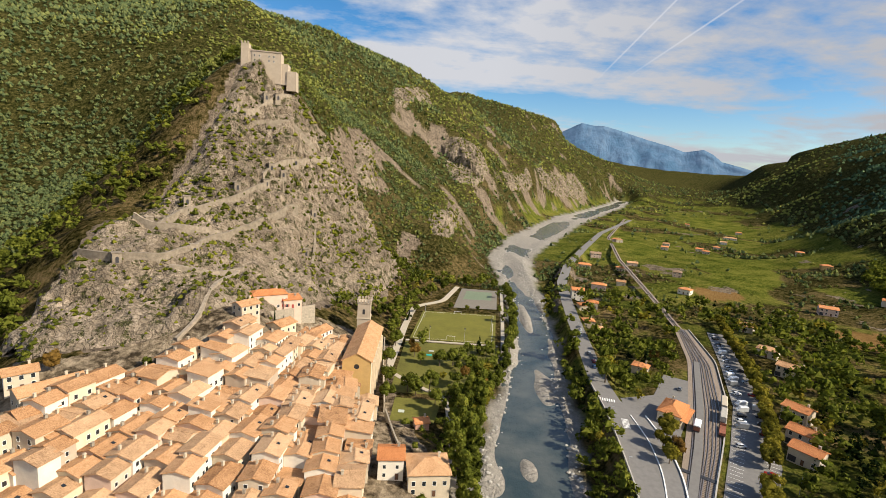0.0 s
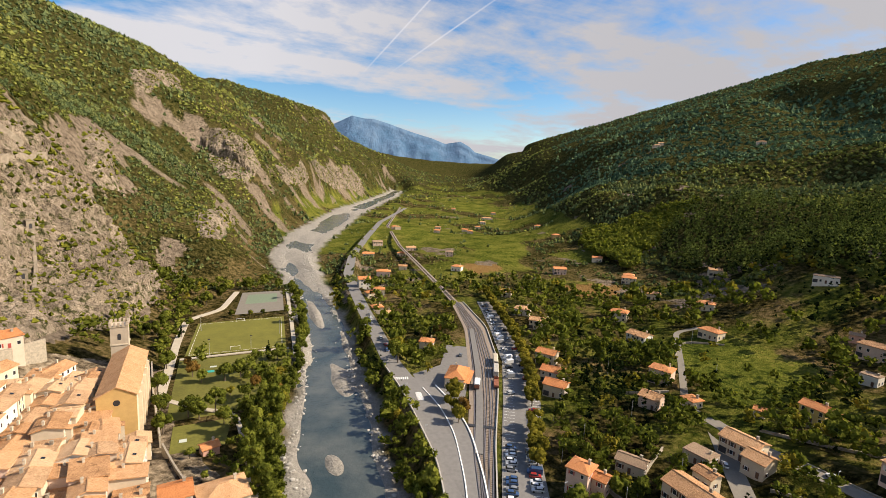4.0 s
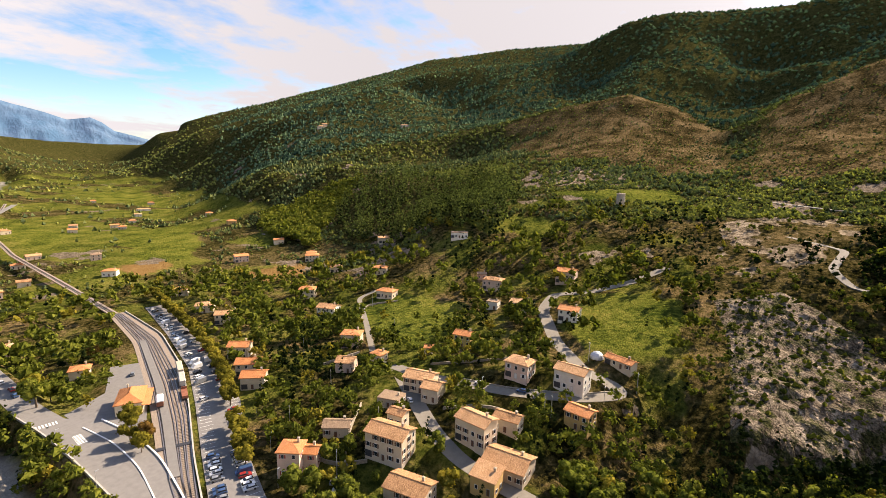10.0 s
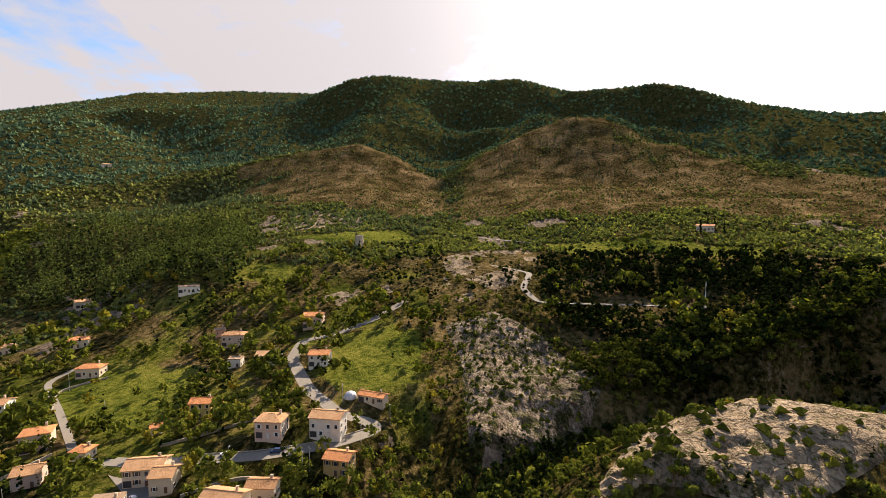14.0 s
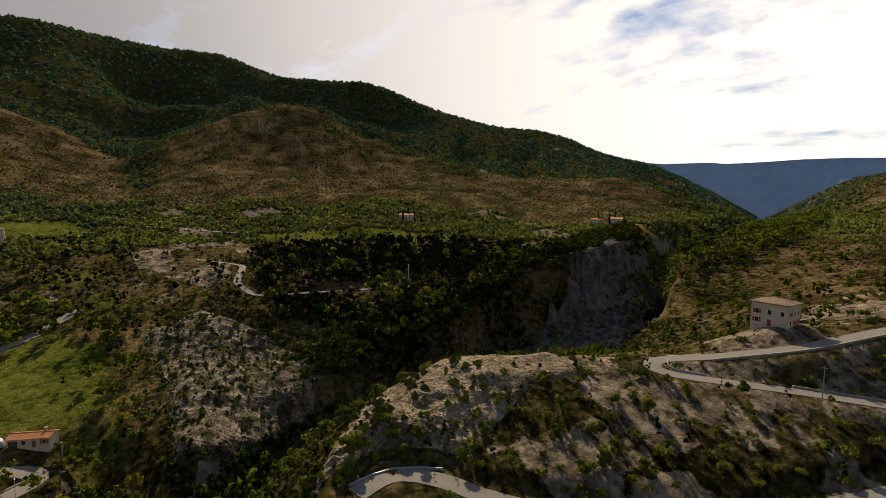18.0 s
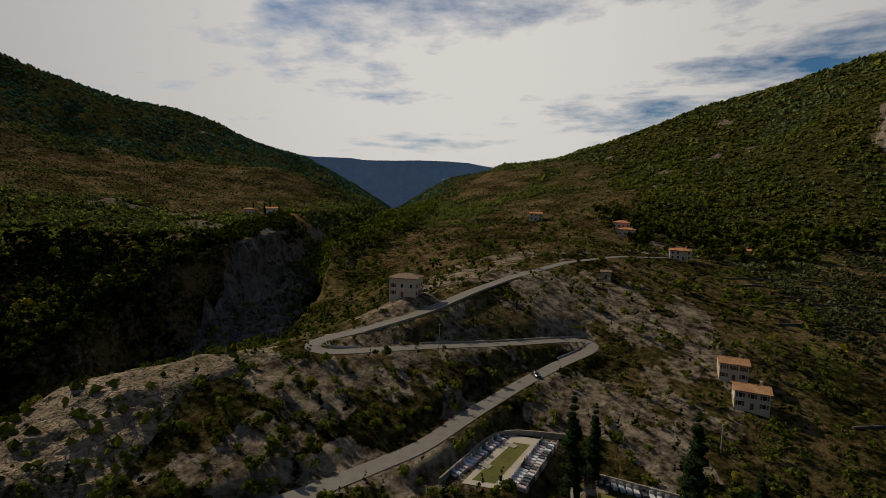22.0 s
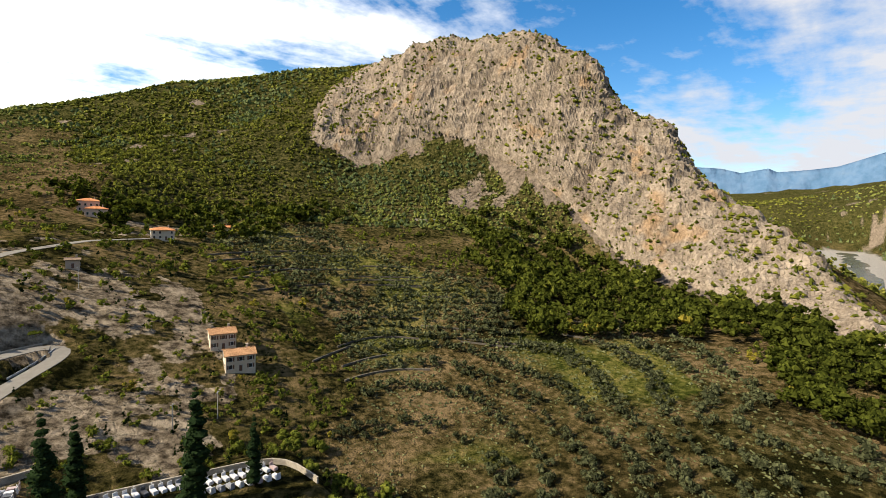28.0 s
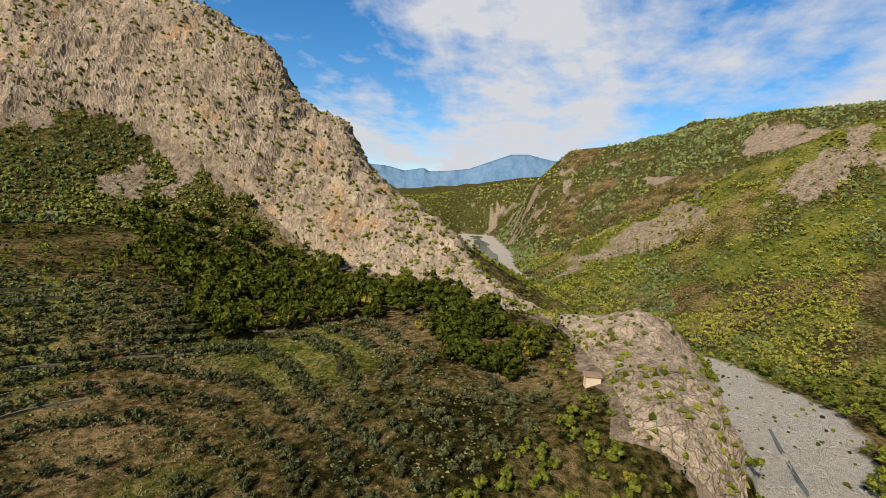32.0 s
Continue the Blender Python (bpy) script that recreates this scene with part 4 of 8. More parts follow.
def rock_material(name, tones, stain=0.0, bare=0.55):
    """Bare limestone: big and small tones, upright cracks, stains."""
    m = Mat(name, 0.95, 0, 0.03)
    v = m.pos()
    up = m.n("ShaderNodeMapping")
    up.inputs["Scale"].default_value = (1, 1, 0.5)
    m.link(v, up.inputs[0])
    a, b, c = m.noise(v, 0.035, 5, 0.6), m.noise(up.outputs[0], 0.22, 7, 0.72), m.noise(v, 1.3, 4, 0.6)
    f = m.mix(0.22, m.mix(0.6, a, b), c)
    col = m.ramp(f, *zip((0.34, 0.44, 0.53, 0.64), tones))
    if stain:
        st = m.ramp(m.noise(v, 0.03, 3), (0.60, (0, 0, 0)), (0.68, (stain, stain, stain)))
        col = m.mix(st, col, (0.42, 0.25, 0.11))
    vor = m.n("ShaderNodeTexVoronoi", Scale=0.3)
    vor.feature = "DISTANCE_TO_EDGE"
    wob = m.n("ShaderNodeTexNoise", Scale=0.15, Detail=6)
    m.link(v, wob.inputs["Vector"])
    m.link(m.mix(1.0, up.outputs[0], m.mix(1.0, wob.outputs["Color"], (10.0, 10.0, 10.0), "MULTIPLY"), "ADD"), vor.inputs["Vector"])
    crack = m.ramp(vor.outputs["Distance"], (0.0, (0.22, 0.2, 0.18)), (0.09, (1, 1, 1)))
    col = m.mix(0.25, col, crack, "MULTIPLY")
    tuft = m.ramp(m.noise(v, 0.16, 6, 0.75), (bare, (0, 0, 0)), (bare + 0.06, (0.9, 0.9, 0.9)))
    col = m.mix(tuft, col, m.ramp(c, (0.4, (0.018, 0.026, 0.006)), (0.6, (0.075, 0.075, 0.022))))
    m.color(col)
    m.bump(m.mix(0.6, m.mix(0.5, b, c), crack, "MULTIPLY"), 1.0, 2.6)
    return m.m


GREY_ROCK = rock_material("grey_limestone", [(0.035, 0.027, 0.019), (0.155, 0.124, 0.09), (0.29, 0.236, 0.174), (0.45, 0.37, 0.28)], 0, 0.53)
WARM_ROCK = rock_material("warm_limestone", [(0.075, 0.056, 0.040), (0.20, 0.158, 0.115), (0.33, 0.268, 0.197), (0.45, 0.37, 0.28)], 0.45, 0.60)
PALE_ROCK = rock_material("pale_marl", [(0.040, 0.029, 0.018), (0.165, 0.125, 0.078), (0.34, 0.262, 0.17), (0.50, 0.39, 0.255)], 0, 0.53)
STREAKED_ROCK = rock_material("streaked_slope", [(0.014, 0.011, 0.006), (0.060, 0.046, 0.030), (0.26, 0.205, 0.145), (0.52, 0.425, 0.315)], 0, 0.49)
# gorge limestone: the shade on its walls is put into darker tones
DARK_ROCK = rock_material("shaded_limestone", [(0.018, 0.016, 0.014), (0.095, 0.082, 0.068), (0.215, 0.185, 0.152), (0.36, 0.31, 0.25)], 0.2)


def crag_top(x, y):
    """The height of the crag above a place, or of the ground where there is none."""
    best = float(ground_at(x, y))
    for v, _ in CRAGS:
        near = np.hypot(v[:, 0] - x, v[:, 1] - y) < 2.5
        if near.any():
            best = max(best, float(np.median(v[near, 2])))
    return best


CRAGS = []  # the surfaces of the crags, for the bushes that grow on them


def rock_patch(name, outline, step, mat, label, depth=6.0, size=40.0, warp=8.0, crag=0.0):
    """A crag: the land's own surface inside an outline, on a fine grid, broken into ribs and cracks along its normals."""
    o = np.array(outline, float)
    x, y = np.meshgrid(np.arange(o[:, 0].min() - 12, o[:, 0].max() + 12, step), np.arange(o[:, 1].min() - 12, o[:, 1].max() + 12, step), indexing="ij")
    inn = zone([outline], x, y, warp)
    edge, _ = along([(*p, 0) for p in outline + outline[:1]], x, y)
    h = terrain_height(x, y)
    gx, gy = np.gradient(h, step)
    nl = np.sqrt(gx ** 2 + gy ** 2 + 1)
    keep = smooth(1, 14, edge)
    d = depth * (0.75 * noise3(x, y, h * 0.3, size, 6, 11, True) + 0.35 * noise3(x, y, h, size * 0.22, 4, 15) + 0.12)
    d = d * keep + 0.5 - 2.2 * smooth(7, 0, edge)
    roads = np.full(x.shape, 1e9)
    for half, path in ROADS.values():
        roads = np.minimum(roads, along([(p[0], p[1]) for p in path], x, y)[0] - half)
    d = np.where(roads < 7, d * 0.2 - 3.0 * smooth(6, 2, roads), d)
    # pinnacles and notches
    peak = crag * smooth(6, 26, edge) * (np.maximum(ridged(x, y, 34, 3, 141), -0.1) + 0.5 * fbm(x, y, 13, 2, 144)) * smooth(6, 16, roads)
    # ledges: the face goes up in steps
    tier = h + 3 * fbm(x, y, 40, 3, 147)
    ledge = 0.22 * depth * (np.abs((tier / (0.9 * depth)) % 1 - 0.5) * 2) * keep
    d = d + ledge
    verts = np.stack([x - d * gx / nl, y - d * gy / nl, h + d / nl + peak], -1)
    ok = inn[:-1, :-1] & inn[1:, :-1] & inn[1:, 1:] & inn[:-1, 1:]
    idx = np.arange(x.size).reshape(x.shape)
    q = np.stack([idx[:-1, :-1], idx[1:, :-1], idx[1:, 1:], idx[:-1, 1:]], -1)[ok]
    used, inv = np.unique(q, return_inverse=True)
    CRAGS.append((verts.reshape(-1, 3)[used], step))
    me = put_mesh(name, verts.reshape(-1, 3)[used], inv.ravel(), np.full(len(q), 4), [mat], False)
    return tagged(new(name, me), label, "rock", kind="structure")


SLOPE_CRAGS = [
    [(-136, 1017), (-109, 1222), (-67, 1289), (-51, 1183), (-97, 993), (-116, 966)],
    [(-104, 392), (-119, 493), (-113, 495), (-101, 471), (-95, 377)],
    [(243, 1429), (344, 1581), (629, 2152), (486, 1757), (325, 1452), (251, 1352)],
    [(-24, 980), (60, 1050), (83, 980), (46, 864), (4, 858)],
    [(-109, 520), (-106, 628), (-82, 548), (-72, 504), (-87, 482), (-98, 489)],
    [(-27, 552), (6, 640), (33, 702), (7, 499), (-16, 487)],
    [(106, 1105), (204, 1343), (231, 1324), (137, 1054)]]

ground = build_ground()
rock_patch("citadel_rock", ROCKS[0], 1.5, GREY_ROCK, "craggy grey limestone rock below the castle", 8.5, 24, crag=2.0)
rock_patch("limestone_cliff", ROCKS[1], 1.7, WARM_ROCK, "huge bare limestone cliff above the olive slope", 10.5, 46, crag=6.0)
rock_patch("rock_spur", ROCKS[2], 1.3, WARM_ROCK, "bare rocky spur above the river", 3.5, 26)
rock_patch("pale_spur", ROCKS[3], 1.0, PALE_ROCK, "pale eroded spur beside the hairpin road", 2.6, 20)
rock_patch("grey_slope", ROCKS[4], 1.3, STREAKED_ROCK, "bare streaked slope above the stream", 3.2, 30)
for outline in SLOPE_CRAGS:
    rock_patch("slope_crag", outline, 2.6, GREY_ROCK, "grey crag standing out of the wooded slope", 7.0, 22, 5.0, 9.0)
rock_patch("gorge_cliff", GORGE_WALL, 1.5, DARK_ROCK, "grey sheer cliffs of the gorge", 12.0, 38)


def water_material():
    m = Mat("river_water", 0.16, 0, 0.4)
    v = m.pos()
    m.color(m.ramp(m.noise(v, 0.05, 5), (0.35, (0.030, 0.046, 0.048)), (0.65, (0.090, 0.098, 0.088))))
    m.bump(m.mix(0.5, m.noise(v, 0.9, 5), m.noise(v, 0.25, 3)), 0.9, 0.4)
    return m.m


def ribbon(path, step=6.0):
    """Points along a path, with the direction across at each."""
    pts = np.array(path, float)
    seg = np.r_[0, np.cumsum(np.hypot(*np.diff(pts[:, :2], axis=0).T))]
    n = max(2, int(seg[-1] / step))
    s = np.linspace(0, seg[-1], n)
    out = np.stack([np.interp(s, seg, pts[:, k]) for k in range(pts.shape[1])], -1)
    for _ in range(3):
        out[1:-1] = 0.25 * out[:-2] + 0.5 * out[1:-1] + 0.25 * out[2:]
    d = np.gradient(out[:, :2], axis=0)
    d /= np.linalg.norm(d, axis=1)[:, None]
    return out, np.stack([-d[:, 1], d[:, 0]], -1)


def strip_mesh(name, left, right, mats, thick=0.0):
    """A band between two lines of points; with a thickness it gets sides."""
    n = len(left)
    if not thick:
        verts = np.concatenate([left, right])
        i = np.arange(n - 1)
        quads = np.stack([i, i + n, i + n + 1, i + 1], -1)
        return put_mesh(name, verts, quads.ravel(), np.full(len(quads), 4), mats)
    dz = np.array([0, 0, thick])
    verts = np.concatenate([left, right, left - dz, right - dz])
    i = np.arange(n - 1)
    quads = np.concatenate([np.stack([i, i + n, i + n + 1, i + 1], -1), np.stack([i + n, i + 3 * n, i + 3 * n + 1, i + n + 1], -1), np.stack([i, i + 1, i + 2 * n + 1, i + 2 * n], -1)])
    caps = np.array([[0, 2 * n, 3 * n, n], [n - 1, 2 * n - 1, 4 * n - 1, 3 * n - 1]])
    quads = np.concatenate([quads, caps])
    return put_mesh(name, verts, quads.ravel(), np.full(len(quads), 4), mats)


def build_river():
    p, across = ribbon(RIVER, 8)
    w = np.minimum(p[:, 2:3] * 1.1 + np.clip(p[:, 2:3] - 2, 0, 6), p[:, 4:5] * 1.1)
    z = p[:, 3:4]
    me = strip_mesh("river", np.hstack([p[:, :2] + across * w, z]), np.hstack([p[:, :2] - across * w, z]), [water_material()])
    tagged(new("river", me), "shallow blue-green river running over gravel", "river", kind="structure")


build_river()


# ---- woods: shapes of crowns ----
rng = np.random.default_rng(7)
T_ = (1 + 5 ** 0.5) / 2
ICO_V = np.array([(-1, T_, 0), (1, T_, 0), (-1, -T_, 0), (1, -T_, 0), (0, -1, T_), (0, 1, T_), (0, -1, -T_), (0, 1, -T_), (T_, 0, -1), (T_, 0, 1), (-T_, 0, -1), (-T_, 0, 1)]) / (1 + T_ ** 2) ** 0.5
ICO_F = np.array([(0, 11, 5), (0, 5, 1), (0, 1, 7), (0, 7, 10), (0, 10, 11), (1, 5, 9), (5, 11, 4), (11, 10, 2), (10, 7, 6), (7, 1, 8), (3, 9, 4), (3, 4, 2), (3, 2, 6), (3, 6, 8), (3, 8, 9), (4, 9, 5), (2, 4, 11), (6, 2, 10), (8, 6, 7), (9, 8, 1)])


def clumps(centres, sizes, squash=0.85, jitter=0.28):
    """Ragged little clumps of leaves, one at each centre, as vertices and triangles."""
    n = len(centres)
    a = rng.uniform(0, 2 * np.pi, n)
    b = rng.uniform(-0.6, 0.6, n)
    ca, sa, cb, sb = np.cos(a), np.sin(a), np.cos(b), np.sin(b)
    v = ICO_V[None] * (1 + rng.uniform(-jitter, jitter, (n, 12, 1)))
    x, y, z = v[..., 0], v[..., 1], v[..., 2]
    y, z = y * cb[:, None] - z * sb[:, None], y * sb[:, None] + z * cb[:, None]
    x, y = x * ca[:, None] - y * sa[:, None], x * sa[:, None] + y * ca[:, None]
    v = np.stack([x, y, z * squash], -1) * np.asarray(sizes)[:, None, None] + np.asarray(centres)[:, None]
    f = ICO_F[None] + 12 * np.arange(n)[:, None, None]
    return v.reshape(-1, 3), f.reshape(-1, 3)


OCT_V = np.array([(1, 0, 0), (-0.5, 0.87, 0), (-0.5, -0.87, 0), (0.1, 0.05, 0.95), (0, 0, -0.6)], float)
OCT_F = np.array([(0, 1, 3), (1, 2, 3), (2, 0, 3), (1, 0, 4), (2, 1, 4), (0, 2, 4)])


def small_clumps(centres, sizes, squash):
    """The plainest ragged clump, for woods far away."""
    n = len(centres)
    a = rng.uniform(0, 2 * np.pi, n)
    v = OCT_V[None] * (1 + rng.uniform(-0.35, 0.35, (n, 5, 1)))
    x, y = v[..., 0] * np.cos(a)[:, None] - v[..., 1] * np.sin(a)[:, None], v[..., 0] * np.sin(a)[:, None] + v[..., 1] * np.cos(a)[:, None]
    v = np.stack([x, y, v[..., 2] * squash], -1) * np.asarray(sizes)[:, None, None] + np.asarray(centres)[:, None]
    return v.reshape(-1, 3), (OCT_F[None] + 5 * np.arange(n)[:, None, None]).reshape(-1, 3)


def leafage(centres, radii, sprays, leaf=0.62, full=False):
    """Boughs: a dense heart for each and sprays of leaves standing round it."""
    n = len(centres)
    v, f = clumps(centres, radii * 0.93, 0.9, 0.16) if full else small_clumps(centres, radii * 0.95, 0.95)
    d = rng.normal(size=(n, sprays, 3))
    d[..., 2] += 0.25
    d /= np.linalg.norm(d, axis=2)[..., None]
    at = centres[:, None] + d * (radii[:, None] * rng.uniform(0.72, 1.12, (n, sprays)))[..., None]
    nrm = d + rng.normal(size=d.shape) * 0.42
    nrm /= np.linalg.norm(nrm, axis=2)[..., None]
    a = np.cross(nrm, rng.normal(size=d.shape))
    a /= np.linalg.norm(a, axis=2)[..., None] + 1e-9
    b = np.cross(nrm, a)
    s = (radii[:, None] * leaf * rng.uniform(0.6, 1.3, (n, sprays)))[..., None]
    q = np.stack([at - a * s, at - b * s * 0.7, at + a * s, at + b * s * 0.7], 2).reshape(-1, 3)
    i = np.arange(n * sprays)[:, None] * 4 + len(v)
    tris = np.concatenate([i + [0, 1, 2], i + [0, 2, 3]])
    return np.concatenate([v, q]), np.concatenate([f, tris])


def tri_mesh(name, v, f, mats):
    return put_mesh(name, v, f.ravel(), np.full(len(f), 3), mats)


def stuff(name, centres, sizes, mat, label, category, squash=0.9, small=False, leafy=None):
    v, f = small_clumps(centres, sizes, squash) if small else clumps(centres, sizes, squash)
    if leafy is not None and leafy.any():
        v2, f2 = leafage(centres[leafy] + [0, 0, 0.2] * sizes[leafy][:, None], sizes[leafy] * 0.95, 5, 0.6)
        v, f = np.concatenate([v, v2]), np.concatenate([f, f2 + len(v)])
    return tagged(new(name, tri_mesh(name, v, f, [mat])), label, category, kind="stuff")


def scatter(n, r_lo, r_hi, a_lo=0, a_hi=360):
    """Places spread evenly over the view's angles and over the logarithm of the distance."""
    a = np.radians(rng.uniform(a_lo, a_hi, n))
    r = r_lo * (r_hi / r_lo) ** rng.uniform(0, 1, n)
    return r * np.cos(a), r * np.sin(a), r


def far_woods():
    # woods on the slopes that face the valley; those behind the ridges are left to the ground's own cover
    x, y, r = scatter(420000, 420, 3600)
    lift = (GH - 106 + 14) / RAD[:, None]
    top = np.maximum.accumulate((GH - 106) / RAD[:, None], axis=0)
    front = lift >= top
    ii = np.clip(np.round(np.log(r / R0) / math.log(R1 / R0) * (NR - 1)).astype(int), 0, NR - 1)
    jj = np.round((np.arctan2(y, x) % (2 * np.pi)) / (2 * np.pi) * NA).astype(int) % NA
    ok = front[ii, jj]
    x, y, r = x[ok], y[ok], r[ok]
    h, s = ground_at(x, y), ground_slope(x, y)
    rock, dry, meadow, tilled, gravel = cover(x, y, h, s)
    thick = 0.92 - 0.62 * smooth(-0.05, 0.4, fbm(x, y, 70, 4, 81))
    thick = np.where(dry > 0.5, 0.24 + 0.5 * smooth(0, 0.5, fbm(x, y, 60, 3, 82)), thick)
    floor = ((h < 20) & (np.abs(y) > 300)) | ((h < 50) & (along(VALLEY, x, y)[0] < 330))
    thick = np.where(floor, 0.08 + 0.5 * (fbm(x, y, 70, 3, 83) > 0.2), thick)
    thick *= (1 - 0.93 * (rock > 0.5)) * (1 - 0.97 * meadow) * (1 - tilled) * (gravel < 0.3)
    thick *= np.where(r > 1100, 0.85, 1.0) * ~zone([CONIFERS], x, y, 4)
    keep = rng.uniform(0, 1, len(x)) < thick * 0.66
    x, y, r, h = x[keep], y[keep], r[keep], h[keep]
    size = np.clip(0.0036 * r, 1.8, 7) * rng.uniform(0.6, 1.25, len(x)) * np.where(dry[keep] > 0.5, 0.55, 1)
    c = np.stack([x, y, h + size * np.where(r > 1200, 0.1, 0.4)], -1)
    pine = (fbm(x, y, 260, 4, 90) + rng.uniform(-0.2, 0.2, len(x)) > np.where((y > 100) & (x < -60), -0.32, np.where((y > 250) & (x < 400), -0.16, np.where(x < -240, 0.28, np.where(y < -200, 0.42, 0.2))))) | zone([CONIFERS], x, y, 15)
    # dark leaves in hollows, light ones on spurs: relief shading put into colour
    e = 0.05 * r
    hollow = 0.25 * (ground_at(x + e, y) + ground_at(x - e, y) + ground_at(x, y + e) + ground_at(x, y - e)) - h
    dip = hollow / e + rng.uniform(-0.05, 0.05, len(x))
    pine = ((pine & (dip > -0.07)) | (dip > 0.06)) & (r > 500) | (pine & (r <= 500))
    # woods beyond this distance take the leaf colours tinted for haze
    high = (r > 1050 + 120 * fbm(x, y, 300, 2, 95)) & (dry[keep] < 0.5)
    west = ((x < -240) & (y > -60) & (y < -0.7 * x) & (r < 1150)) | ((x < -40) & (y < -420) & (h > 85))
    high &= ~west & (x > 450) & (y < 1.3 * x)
    for k, name, mat, label, squash in ((pine & ~high, "pine_wood", FAR_PINE, "dark pine wood on the slopes, also shade of hollows and haze in its colour", 1.2), (~pine & ~high & west, "hill_oak_wood", HILL_OAK, "yellow-green oak wood on the hill across the river", 0.9), (~pine & ~high & ~west, "oak_wood", FAR_OAK, "green oak and scrub wood on the slopes, haze in its colour", 0.9),
                                        (pine & high, "mountain_pine_wood", HAZED_PINE, "pine wood on the mountain, haze and shade of hollows in its colour", 1.2), (~pine & high, "mountain_wood", HAZED_WOOD, "green wood on the mountain sides, blue haze in its colour", 0.9)):
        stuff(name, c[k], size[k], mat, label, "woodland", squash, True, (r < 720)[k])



far_woods()


# ---- the far ranges beyond the valley: bearing in degrees, height of the crest ----
RANGES = {
    "west": [(7.6, 362), (10, 499), (12.6, 631), (14.4, 722), (15.8, 701), (16.8, 704), (18.7, 657), (21.4, 578), (23.7, 521), (25.2, 469), (27, 502), (27.9, 458), (28.8, 388), (30.4, 351), (33, 279), (36.9, 216)],
    "south": [(142.2, 503), (144.9, 574), (148.2, 600), (150.2, 578), (154.5, 583), (156, 565), (159.3, 572), (162.4, 585), (165.9, 583), (168.2, 569), (170, 537), (173.7, 493)],
    "east": [(-116.5, 481), (-112.8, 598), (-110.8, 594), (-108.2, 580), (-106.5, 540), (-104.2, 587), (-103.5, 552), (-100.9, 575), (-98.9, 605), (-96.9, 680), (-94, 790), (-92, 798), (-90.4, 760), (-86.6, 685)],
}


def range_material():
    m = Mat("hazed_range", 1.0, 0, 0.0)
    v = m.pos()
    st = m.n("ShaderNodeMapping")
    st.inputs["Scale"].default_value = (1, 1, 0.35)
    m.link(v, st.inputs[0])
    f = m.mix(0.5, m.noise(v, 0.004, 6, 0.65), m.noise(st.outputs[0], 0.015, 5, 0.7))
    # the blue of distance haze is put into the base colour
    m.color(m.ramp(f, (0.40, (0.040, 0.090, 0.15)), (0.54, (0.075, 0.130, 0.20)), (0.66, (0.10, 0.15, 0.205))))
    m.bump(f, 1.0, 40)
    # faint blue glow added for haze; the ranges are no light source
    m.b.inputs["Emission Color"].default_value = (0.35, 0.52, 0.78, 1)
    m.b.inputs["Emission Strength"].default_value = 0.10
    return m.m


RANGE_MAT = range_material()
for name, crest in RANGES.items():
    c = np.array(crest)
    s = np.linspace(c[0, 0], c[-1, 0], 160)
    top = 106 + (np.interp(s, c[:, 0], c[:, 1]) - 106) * 0.866
    u = np.linspace(0, 1.3, 40)
    S, U = np.meshgrid(np.radians(s), u, indexing="ij")
    dist = 4420 + 430 * U + 40 * fbm(S * 6000, U * 800, 300, 3, 140)
    z = top[:, None] * np.where(U < 1, U ** 0.8, 1 - 1.2 * (U - 1)) - 40
    z += (ridged(S * 5600, U * 240, 420, 4, 143) - 0.5) * 90 * np.clip(np.minimum(U, 1 - U) * 2.2, 0, 1)
    z += 40 * np.exp(-((U - 1) / 0.03) ** 2)
    verts = np.stack([dist * np.sin(S), dist * np.cos(S), z], -1).reshape(-1, 3)
    i, j = np.meshgrid(np.arange(159), np.arange(39), indexing="ij")
    a = i * 40 + j
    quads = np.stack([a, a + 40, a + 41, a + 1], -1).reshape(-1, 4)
    tagged(new("backdrop_" + name, put_mesh("backdrop", verts, quads.ravel(), np.full(len(quads), 4), [RANGE_MAT], True)), "mountain range far beyond the valley, blue haze put into its colour", "mountain range", kind="structure")


